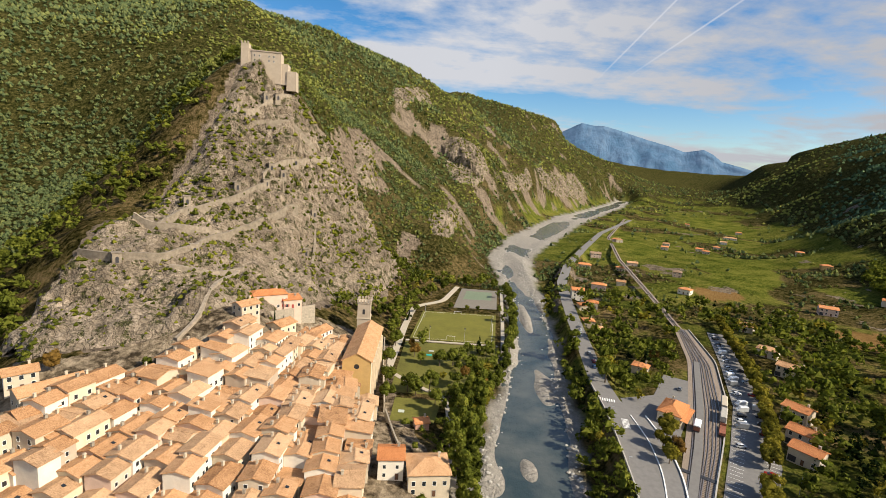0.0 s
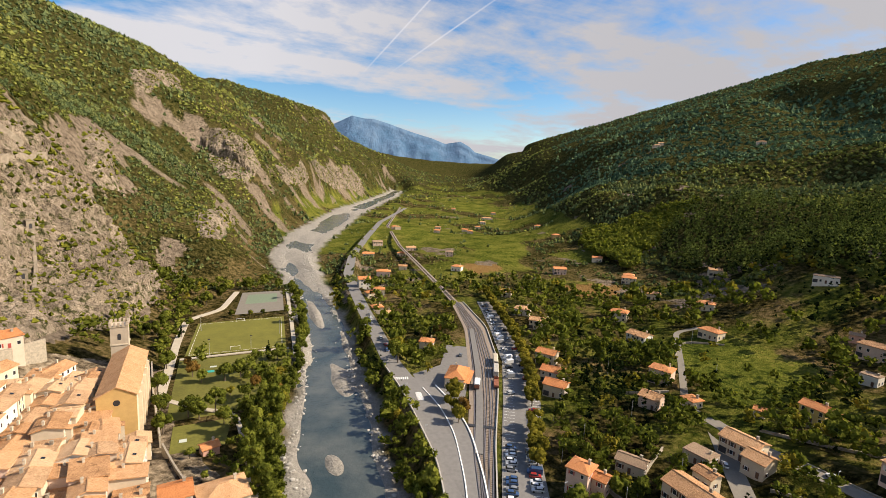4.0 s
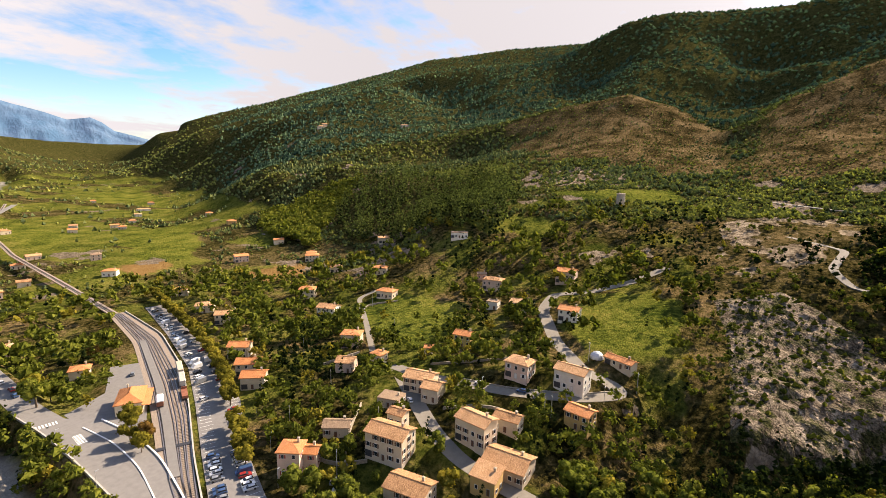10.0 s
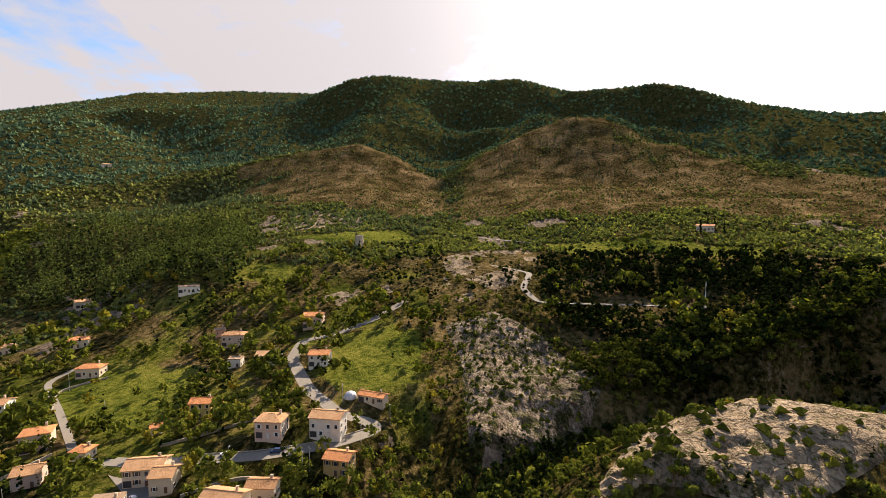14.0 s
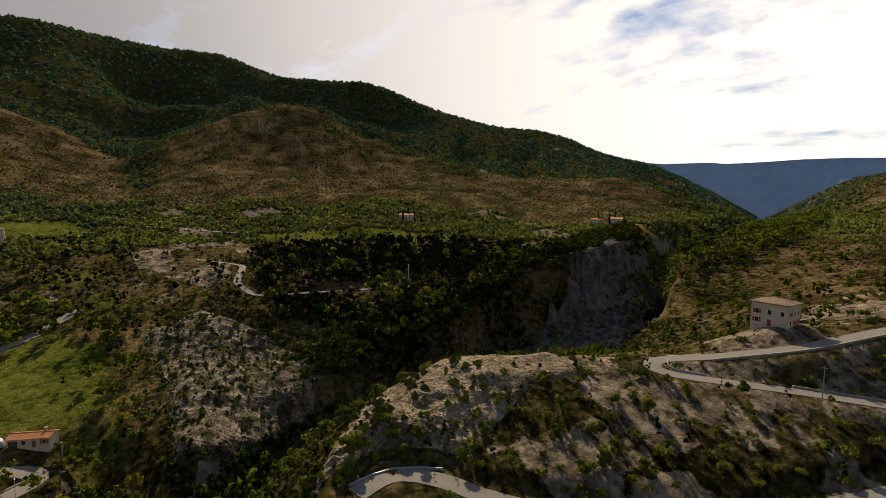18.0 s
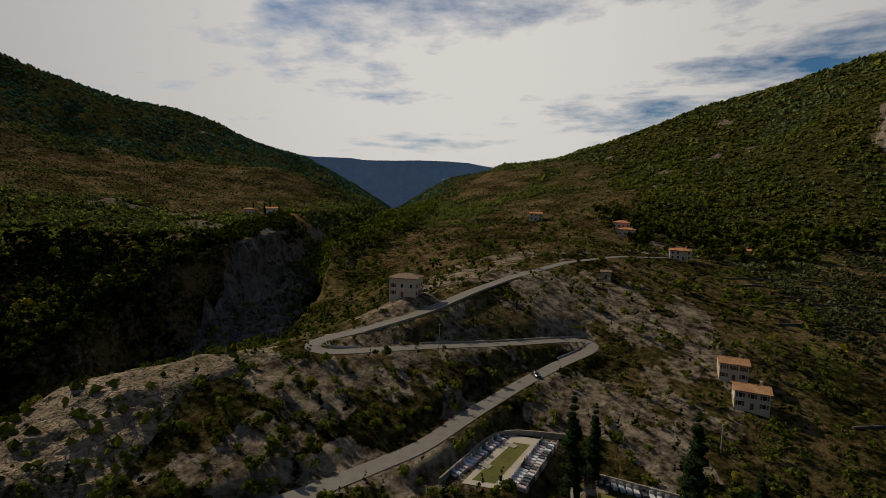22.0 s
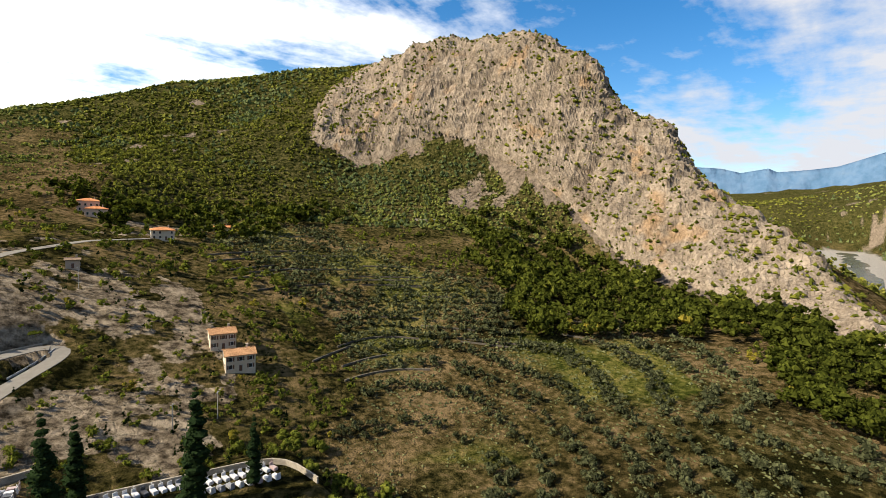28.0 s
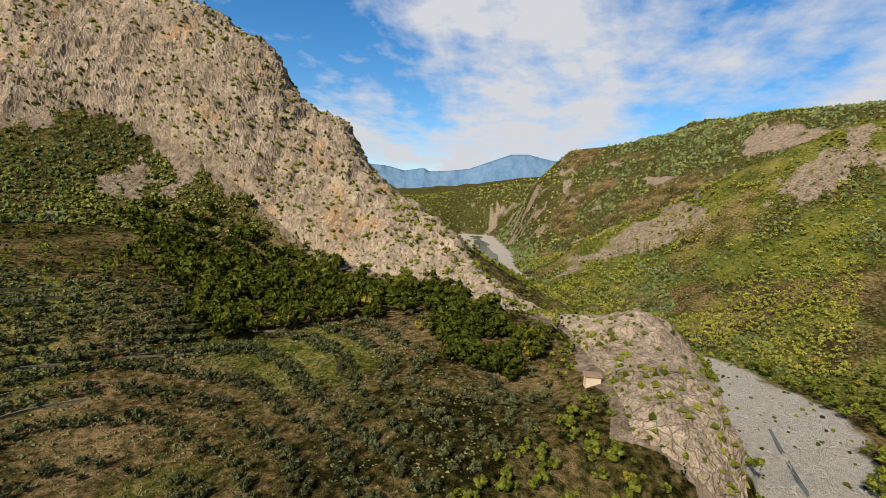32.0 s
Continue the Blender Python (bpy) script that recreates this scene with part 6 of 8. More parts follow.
def window_mesh(w, h):
    """A frame in one piece round an opening, with a deeper sill, facing -y."""
    s = Shape()
    rings = []
    for x, z0, z1, y in ((w / 2 + 0.07, -0.08, h + 0.07, 0.02), (w / 2 + 0.07, -0.08, h + 0.07, -0.08), (w / 2, 0, h, -0.08), (w / 2, 0, h, 0.0)):
        rings.append(len(s.v))
        s.v += [(-x, y, z0), (x, y, z0), (x, y, z1), (-x, y, z1)]
    for a, b in zip(rings, rings[1:]):
        for i in range(4):
            j = (i + 1) % 4
            s.f.append([a + i, b + i, b + j, a + j])
            s.k.append(0)
    return s.mesh("window", WHITE_PAINT)


WINDOWS = {0: window_mesh(0.9, 1.25), 1: window_mesh(1.1, 1.5)}
PANES = {0: Shape().box(-0.45, -0.03, 0, 0.45, 0.1, 1.25).mesh("pane", GLASS), 1: Shape().box(-0.55, -0.03, 0, 0.55, 0.1, 1.5).mesh("pane", GLASS)}
SHUTTERS = {(k, b): Shape().box(-0.28 if b else -0.23, -0.05, 0, 0.28 if b else 0.23, 0, 1.5 if b else 1.25).mesh("shutter", m) for k, m in SHUTTER.items() for b in (0, 1)}


def window(parent, at, turn, big, shutter=None):
    ob = part("window", WINDOWS[big], parent, at, turn)
    part("pane", PANES[big], ob)
    if shutter:
        for sgn in (-1, 1):
            part("shutter", SHUTTERS[(shutter, big)], ob, (sgn * (0.92 if big else 0.76), -0.03, 0))
    return ob


DOOR_ME = {k: Shape().box(-0.5, -0.06, 0, 0.5, 0.1, 2.1).box(-0.62, -0.09, 0, -0.5, 0.1, 2.2, 1).box(0.5, -0.09, 0, 0.62, 0.1, 2.2, 1).box(-0.62, -0.09, 2.1, 0.62, 0.1, 2.25, 1).mesh("door", SHUTTER[k], CONCRETE) for k in SHUTTER}
GARAGE_ME = Shape().box(-1.3, -0.05, 0, 1.3, 0.1, 2.3).mesh("garage_door", DARK_METAL)
CHIMNEY_ME = Shape().box(-0.35, -0.3, -1.2, 0.35, 0.3, 1.0).box(-0.45, -0.4, 1.0, 0.45, 0.4, 1.12).box(-0.3, -0.2, 1.12, -0.1, 0.2, 1.3).box(0.1, -0.2, 1.12, 0.3, 0.2, 1.3).mesh("chimney", PLASTER["beige"])
CHIMNEY_STONE = Shape().box(-0.4, -0.35, -1.2, 0.4, 0.35, 0.9).box(-0.48, -0.43, 0.9, 0.48, 0.43, 1.02).mesh("chimney", STONE_WALL)
HOUSES = []  # where houses stand, so that trees keep clear: x, y, radius


def roof_mesh(w, d, z, kind, pitch, tiles, over=0.5):
    """Tiled roof with a thickness and eaves; the ridge runs along x."""
    s = Shape()
    a, b = w / 2 + over, d / 2 + over
    rise = b * pitch
    t = 0.28
    if kind == "gable":
        s.slab([(-a, -b, z - over * pitch), (a, -b, z - over * pitch), (a, 0, z + rise - over * pitch), (-a, 0, z + rise - over * pitch)], t)
        s.slab([(a, b, z - over * pitch), (-a, b, z - over * pitch), (-a, 0, z + rise - over * pitch), (a, 0, z + rise - over * pitch)], t)
        s.box(-a, -0.16, z + rise - over * pitch - 0.1, a, 0.16, z + rise - over * pitch + 0.1)
    elif kind == "hip":
        e = max(0.3, a - b)
        zl, zh = z - over * pitch, z + rise - over * pitch
        s.slab([(-a, -b, zl), (a, -b, zl), (e, 0, zh), (-e, 0, zh)], t)
        s.slab([(a, b, zl), (-a, b, zl), (-e, 0, zh), (e, 0, zh)], t)
        s.slab([(a, -b, zl), (a, b, zl), (e, 0, zh)], t)
        s.slab([(-a, b, zl), (-a, -b, zl), (-e, 0, zh)], t)
        s.box(-e, -0.15, zh - 0.1, e, 0.15, zh + 0.1)
    elif kind == "shed":
        s.slab([(-a, -b, z), (a, -b, z), (a, b, z + 2 * b * pitch * 0.7), (-a, b, z + 2 * b * pitch * 0.7)], t)
    else:
        s.box(-a + over - 0.1, -b + over - 0.1, z - 0.05, a - over + 0.1, b - over + 0.1, z + 0.3)
    return s.mesh("roof", tiles)


def wall_mesh(w, d, h, kind, pitch, mat, deep=3.0):
    s = Shape()
    x, y = w / 2, d / 2
    s.box(-x, -y, -deep, x, y, h)
    if kind == "gable":
        zt = h + y * pitch - 0.25
        s.poly([(-x, -y, h), (-x, 0, zt), (-x, y, h)]).poly([(x, -y, h), (x, y, h), (x, 0, zt)])
        s.poly([(-x, -y, h), (x, -y, h), (x, 0, zt), (-x, 0, zt)]).poly([(x, y, h), (-x, y, h), (-x, 0, zt), (x, 0, zt)])
    elif kind == "shed":
        zt = h + 2 * y * pitch * 0.7 - 0.2
        s.poly([(-x, -y, h), (-x, y, zt), (-x, y, h)]).poly([(x, -y, h), (x, y, h), (x, y, zt)]).poly([(-x, y, h), (x, y, h), (x, y, zt), (-x, y, zt)])
    return s.mesh("wall", mat)


def house(x, y, w, d, floors, turn, wall="cream", tiles="old", kind="gable", shutter="brown", pitch=0.42, label="", name="house", group="", z=None, deep=3.5, sides="fblr", chimneys=1, gap=2.6, garages=0, door=True, storey=2.8, lowest=0):
    z = float(ground_at(x, y)) + 0.1 if z is None else z
    h = floors * storey + 0.5
    HOUSES.append((x, y, 0.62 * max(w, d)))
    label = label or f"{wall} plastered house with {tiles} tile roof and {shutter} shutters"
    ob = thing(name, label, "house", (x, y, z), turn, group)
    part("wall", wall_mesh(w, d, h, kind, pitch, PLASTER[wall], deep), ob, label=f"{wall} plastered walls")
    part("roof", roof_mesh(w, d, h, kind, pitch, TILES[tiles]), ob, label=f"{tiles} clay tile roof")
    plan = {"f": (0, w, lambda u: (u, -d / 2), 0.0), "b": (1, w, lambda u: (-u, d / 2), math.pi), "l": (2, d, lambda u: (-w / 2, -u), -math.pi / 2), "r": (3, d, lambda u: (w / 2, u), math.pi / 2)}
    for side in sides:
        _, length, at, a = plan[side]
        n = max(1, int((length - 0.8) / gap))
        for fl in range(lowest, max(1, int(floors))):
            for i in range(n):
                u = (i + 0.5) / n * length - length / 2
                px, py = at(u)
                if fl == 0 and side == "f" and door and i == n // 2:
                    part("door", DOOR_ME[shutter], ob, (px, py, 0), a)
                    continue
                if fl == 0 and side == "f" and i < garages:
                    part("garage_door", GARAGE_ME, ob, (px, py, 0), a)
                    continue
                if pick.random() < 0.12:
                    continue
                window(ob, (px, py, fl * storey + 0.95), a, int(w > 8), shutter if (math.hypot(x, y) < 215 or name == "terrace_building") and name != "town_house" and pick.random() < 0.8 else None)
    for i in range(chimneys):
        cx = w * (0.28 if i == 0 else -0.3)
        part("chimney", CHIMNEY_ME if pick.random() < 0.7 else CHIMNEY_STONE, ob, (cx, d * 0.16, h + (d / 2) * pitch * (0.7 if kind != "flat" else 0) + 0.2))
    return ob


def face(x, y, turn=0.0):
    """The turn by which a front looks back at the middle of the valley, and some degrees more."""
    return math.atan2(y, x) - math.pi / 2 + radians(turn)


# the hamlet east of the station: x, y, width, depth, floors, turn, wall, tiles, roof, shutters
for x, y, w, d, fl, t, wall, til, kind, sh in [
    (122, 81, 14, 9, 3, -32, "cream", "old", "gable", "brown"), (133, 85, 6, 5, 2.4, -32, "cream", "old", "gable", "brown"), (103, 106, 7, 7, 3, -20, "pink", "orange", "hip", "red"), (107, 103, 7, 5, 2, -20, "pink", "orange", "gable", "red"),
    (124, 105, 9, 6, 1.2, -12, "beige", "brown", "gable", "brown"), (163, 93, 12, 9, 2, -24, "cream", "old", "gable", "brown"), (157, 84, 7, 8, 1.8, -24, "beige", "old", "gable", "brown"), (147, 97, 9, 7, 1, -25, "stone", "brown", "flat", "brown"),
    (140, 58, 12, 8, 2.8, -35, "cream", "old", "gable", "brown"), (134, 44, 14, 11, 1.4, -22, "stone", "old", "gable", "brown"), (150, 50, 9, 6, 1.6, -22, "beige", "old", "gable", "brown"), (164, 28, 9, 7, 2, -25, "ochre", "orange", "gable", "brown"),
    (180, 56, 10, 8, 2.2, -25, "pink", "old", "hip", "white"), (181, 35, 12, 8, 2.6, -22, "white", "old", "gable", "white"), (203, 20, 12, 5, 1, -30, "beige", "orange", "gable", "brown"), (210, 95, 9, 7, 2, -22, "yellow", "orange", "gable", "brown"),
    (212, 86, 5, 5, 1, -22, "cream", "orange", "gable", "brown"), (197, 108, 4, 4, 1, -10, "cream", "orange", "gable", "brown"), (297, 114, 13, 8, 2.4, -18, "pink", "old", "hip", "brown"), (309, 68, 12, 9, 2.6, -15, "pink", "orange", "gable", "brown"),
    (258, 81, 12, 8, 2, -20, "white", "old", "gable", "brown"), (264, 101, 7, 6, 1.4, -20, "white", "brown", "flat", "brown"), (245, 51, 10, 8, 2, -15, "white", "orange", "gable", "brown"), (267, 180, 12, 8, 1.6, -30, "cream", "orange", "hip", "brown"),
    (194, 153, 10, 8, 2.4, -15, "pink", "orange", "hip", "brown"), (168, 136, 8, 8, 1.6, -20, "pink", "old", "gable", "brown"), (183, 128, 6, 6, 1.2, -40, "cream", "orange", "hip", "brown"), (229, 199, 12, 9, 2, -30, "white", "old", "gable", "brown"),
    (253, 239, 11, 9, 2.2, -10, "cream", "orange", "hip", "brown"), (193, 248, 14, 8, 2, -12, "cream", "old", "gable", "brown"), (200, 279, 11, 8, 1.6, -10, "cream", "old", "hip", "brown"), (160, 198, 10, 8, 2.2, -20, "beige", "orange", "gable", "brown"),
    (148, 178, 10, 8, 2, -15, "beige", "orange", "gable", "brown"), (140, 165, 10, 8, 1.8, -15, "beige", "orange", "gable", "brown"), (358, 331, 13, 9, 2, 0, "cream", "orange", "hip", "brown"), (317, 267, 11, 8, 1.6, 10, "cream", "old", "hip", "brown"),
    (306, 213, 11, 8, 1.6, -10, "cream", "orange", "hip", "brown"), (420, 288, 11, 8, 1.8, 10, "cream", "old", "gable", "brown"), (364, 172, 14, 9, 1.4, 0, "white", "brown", "flat", "brown"), (326, 395, 13, 9, 2, 12, "pink", "orange", "gable", "brown"),
    (219, 333, 11, 8, 1.6, -10, "cream", "old", "hip", "brown"), (110, 66, 13, 9, 2, -30, "stone", "old", "gable", "brown"), (123, 47, 8, 6, 1.6, -25, "ochre", "old", "shed", "brown"), (310, 128, 6, 5, 1.2, 0, "rose", "brown", "gable", "brown"),
]:
    house(x, y, w, d, fl, face(x, y, t), wall, til, kind, sh, pitch=0.36, group="houses of the hamlet", garages=1 if w > 9 else 0)

# houses across the plain
for x, y, w, d, fl, t, wall, til in [
    (114, 393, 10, 9, 3, 10, "white", "orange"), (112, 364, 9, 7, 1.6, 20, "cream", "orange"), (121, 372, 9, 7, 1.6, 0, "white", "orange"), (106, 330, 8, 7, 1.6, 15, "beige", "orange"), (108, 314, 7, 7, 1.8, 10, "beige", "old"), (112, 250, 8, 7, 1.4, -10, "beige", "orange"),
    (155, 464, 14, 8, 1.8, 0, "pink", "orange"), (210, 660, 14, 10, 2, 10, "pink", "brown"), (232, 448, 11, 8, 1.6, -20, "white", "orange"), (261, 527, 9, 9, 2, 0, "pink", "brown"), (215, 573, 11, 7, 1.4, 0, "cream", "orange"), (428, 802, 12, 8, 1.6, 0, "cream", "orange"),
    (244, 614, 13, 8, 1.4, 10, "pink", "old"), (480, 845, 11, 8, 1.4, 5, "cream", "orange"), (391, 845, 11, 8, 1.4, -5, "beige", "old"), (282, 790, 12, 8, 1.6, 10, "pink", "orange"), (171, 577, 17, 9, 1.4, 0, "cream", "orange"), (350, 760, 11, 8, 1.6, 0, "cream", "orange"),
    (285, 785, 11, 8, 1.6, 20, "beige", "old"), (427, 780, 11, 8, 1.4, 0, "beige", "orange"), (610, 1030, 26, 10, 1.2, 0, "white", "old"), (474, 590, 12, 8, 1.6, 15, "ochre", "orange"), (401, 421, 11, 8, 1.6, 5, "cream", "orange"), (368, 341, 10, 8, 1.8, 0, "yellow", "orange"),
    (185, 487, 9, 7, 1.4, 0, "beige", "old"), (700, 1150, 14, 9, 1.6, 0, "cream", "orange"), (540, 930, 12, 8, 1.6, 0, "white", "old"), (650, 1300, 12, 9, 1.6, 0, "cream", "orange"), (520, 700, 11, 8, 1.6, 0, "cream", "orange"),
    (1050, 925, 22, 14, 2, 0, "cream", "old"), (1075, 935, 14, 12, 2, 0, "cream", "old"), (1105, 690, 20, 12, 2, 0, "cream", "old"),
]:
    house(x, y, w, d, fl, face(x, y, t), wall, til, "hip" if (x + y) % 3 else "gable", "brown", pitch=0.36, group="houses of the plain", sides="flr", gap=3.2)

# the slopes to the south and west
for x, y, w, d, fl, t, wall, til, kind, sh in [
    (62, -181, 11, 9, 2.6, -20, "cream", "brown", "hip", "red"), (-60, -190, 9, 8, 2, 8, "cream", "old", "gable", "brown"), (-61, -174, 10, 8, 2, 8, "cream", "old", "gable", "brown"), (-39, -389, 12, 9, 2.4, 0, "pink", "orange", "hip", "red"),
    (-42, -378, 12, 8, 1.6, 0, "pink", "orange", "hip", "red"), (-68, -324, 12, 9, 2, 5, "cream", "orange", "hip", "brown"), (-112, -356, 10, 7, 1.6, 0, "yellow", "orange", "gable", "brown"), (28, -429, 11, 8, 2, 0, "cream", "orange", "gable", "brown"),
    (413, -253, 14, 8, 1.6, 0, "cream", "orange", "gable", "brown"), (298, -436, 13, 9, 1.8, 0, "white", "orange", "gable", "brown"), (312, -420, 10, 8, 1.6, 0, "cream", "orange", "hip", "brown"), (-20, -258, 5, 4, 1.2, 0, "stone", "brown", "gable", "brown"),
]:
    house(x, y, w, d, fl, face(x, y, t), wall, til, kind, sh, pitch=0.3, group="houses on the slopes")
house(-167, 21, 5, 3.5, 1, face(-167, 21, 15), "stone", "brown", "shed", "brown", pitch=0.1, label="small ruined stone hut on the rock", name="hut", chimneys=0, sides="")

# the station: orange hip roof over cream walls
st = house(103, 193, 15, 9, 1.6, math.atan2(17, 13), "cream", "orange", "hip", "brown", 0.5, "cream station building with a bright orange hipped roof", "station_building", z=8.5)
part("canopy", Shape().slab([(-8, -7.2, 3.2), (8, -7.2, 3.2), (8, -4.4, 3.6), (-8, -4.4, 3.6)], 0.15).mesh("canopy", TILES["orange"]), st)
for i in range(4):
    part("post", Shape().tube(-7 + i * 4.7, -7, -0.4, 3.2, 0.08).mesh("post", DARK_METAL), st)


# ---- the old town ----
lot = random.Random(11)


SKYLIGHT = Shape().box(-0.4, -0.5, -0.05, 0.4, 0.5, 0.12).mesh("skylight", GLASS)


def town_row(x, y0, y1, lean, sides, depth=8.0, extra=0.0):
    """Houses wall to wall along a street that runs up from the river."""
    y = y0
    first = True
    while y < y1 - 4:
        n = lot.uniform(5.0, 11.5)
        cx = x + lean * (y - y0) + lot.uniform(-0.9, 0.9)
        g = [float(ground_at(cx + a, y + b)) for a in (-4, 4) for b in (0, n)]
        floors = 2.75 + lot.uniform(-0.3, 0.35) + (lot.choice([-0.6, 0.5]) if lot.random() < 0.22 else 0) + extra
        across = lot.random() < 0.08
        kind = lot.choice(["gable", "gable", "gable", "gable", "gable", "gable", "gable", "shed"])
        wall = lot.choice(["cream", "white", "beige", "pink", "stone", "cream", "white", "beige"])
        w, d = (n, depth * lot.uniform(0.95, 1.15)) if not across else (depth, n)
        a = math.pi / 2 + lean * -1 + radians(lot.uniform(-5, 5)) + (math.pi / 2 if across else 0)
        use = (sides + ("l" if first or lot.random() < 0.2 else "")) if not across else ("r" if "f" in sides else "")
        pitch = lot.uniform(0.24, 0.31) * (1 if kind != "shed" else 0.6)
        ob = house(cx, y + n / 2, w - 0.02, d, floors, a, wall, lot.choice(["old", "old", "old", "pale", "old", "pale"]), kind, lot.choice(["brown", "white", "blue", "green", "white"]), pitch=pitch,
                   name="town_house", group="houses of the old town", z=min(g) + 0.2, deep=4, sides=use, gap=lot.uniform(2.2, 3.0), chimneys=lot.choice([0, 1, 1, 2]), storey=2.7, lowest=max(0, int(floors) - 2) if extra else 0)
        h = floors * 2.7 + 0.5
        if kind == "gable" and lot.random() < 0.3:
            sk = part("skylight", SKYLIGHT, ob, (lot.uniform(-w / 4, w / 4), -d * 0.25, h + d * 0.25 * pitch + 0.2))
            sk.rotation_euler.x = math.atan(pitch)
        if lot.random() < 0.3:
            ax, aw, ah = lot.uniform(-w / 4, w / 4), lot.uniform(2.2, 3.4), h - lot.uniform(0.4, 2.2)
            part("annex_wall", Shape().box(ax - aw / 2, -d / 2 - 1.5, -3, ax + aw / 2, -d / 2 + 0.02, ah).mesh("annex_wall", PLASTER[lot.choice(["cream", "white", "beige"])]), ob)
            part("annex_roof", Shape().slab([(ax - aw / 2 - 0.2, -d / 2 - 1.8, ah), (ax + aw / 2 + 0.2, -d / 2 - 1.8, ah), (ax + aw / 2 + 0.2, -d / 2 + 0.1, ah + 0.55), (ax - aw / 2 - 0.2, -d / 2 + 0.1, ah + 0.55)], 0.2).mesh("annex_roof", TILES["old"]), ob)
        y += n
        first = False


for x, y0, y1, lean in [(-20.5, 102, 184, -0.09), (-41, 100, 240, 0.03), (-61, 100, 226, 0.08), (-80, 99, 208, 0.13), (-99, 99, 190, 0.18), (-117, 101, 166, 0.25)]:
    town_row(x, y0, y1, lean, "f")
    town_row(x - 8.6, y0 + 1.5, y1 - (4 if x > -30 else 12), lean, "f", extra=0.5)
for x, y, w, d, fl, a, wall, til, kind, lab in [
    (-12, 141, 8, 8, 2.4, 0.1, "white", "orange", "gable", "white house with an orange roof by the garden wall"), (0, 140, 13, 11, 2.6, 0.15, "cream", "old", "hip", "big cream house with arched ground floor"), (-4, 176, 5.5, 4.5, 1, 0.3, "rose", "orange", "gable", "small brick garden house on the lawn"),
    (-125, 145, 18, 8, 1.8, 1.0, "beige", "old", "gable", "long barn with a plain tiled roof"), (-58, 222, 12, 8, 3, 1.2, "white", "old", "gable", "tall white town house under the rock"), (-72, 211, 10, 8, 2.4, 1.15, "cream", "old", "gable", "tall cream town house"), (-84, 200, 9, 7, 2, 1.0, "beige", "old", "gable", "stone house at the foot of the rock"),
    (-139, 150, 9, 7, 2, 0.8, "beige", "old", "gable", "house with a tiled roof at the town's edge"), (-120, 133, 10, 7, 2, 1.1, "rose", "old", "gable", "reddish house at the town's edge"),
]:
    house(x, y, w, d, fl, a, wall, til, kind, "brown", pitch=0.36, label=lab, name="town_house", group="houses of the old town", deep=5)
# the red-shuttered building on its terrace under the rock
terrace_z = 31.0
house(-87, 232, 18, 9, 2.7, 0.6, "pink", "orange", "hip", "red", 0.34, "long pink building with red shutters and orange roof", "terrace_building", z=terrace_z, deep=12)
house(-99.5, 223.5, 11, 8, 1.9, 0.6, "pink", "orange", "hip", "red", 0.34, "lower wing with red shutters and orange roof", "terrace_building", z=terrace_z, deep=12)
house(-76.5, 237, 9, 7, 1.5, 0.6, "pink", "orange", "shed", "red", 0.2, "open gallery wing with orange lean-to roof", "terrace_building", z=terrace_z, deep=12)
wall_along("terrace_wall", [(-104, 208, 30.5), (-92, 216, 30.5), (-80, 228, 30.5), (-66, 244, 30)], 0, 0.9, 0.6, STONE_WALL, "pale terrace wall below the pink building", deep=9)


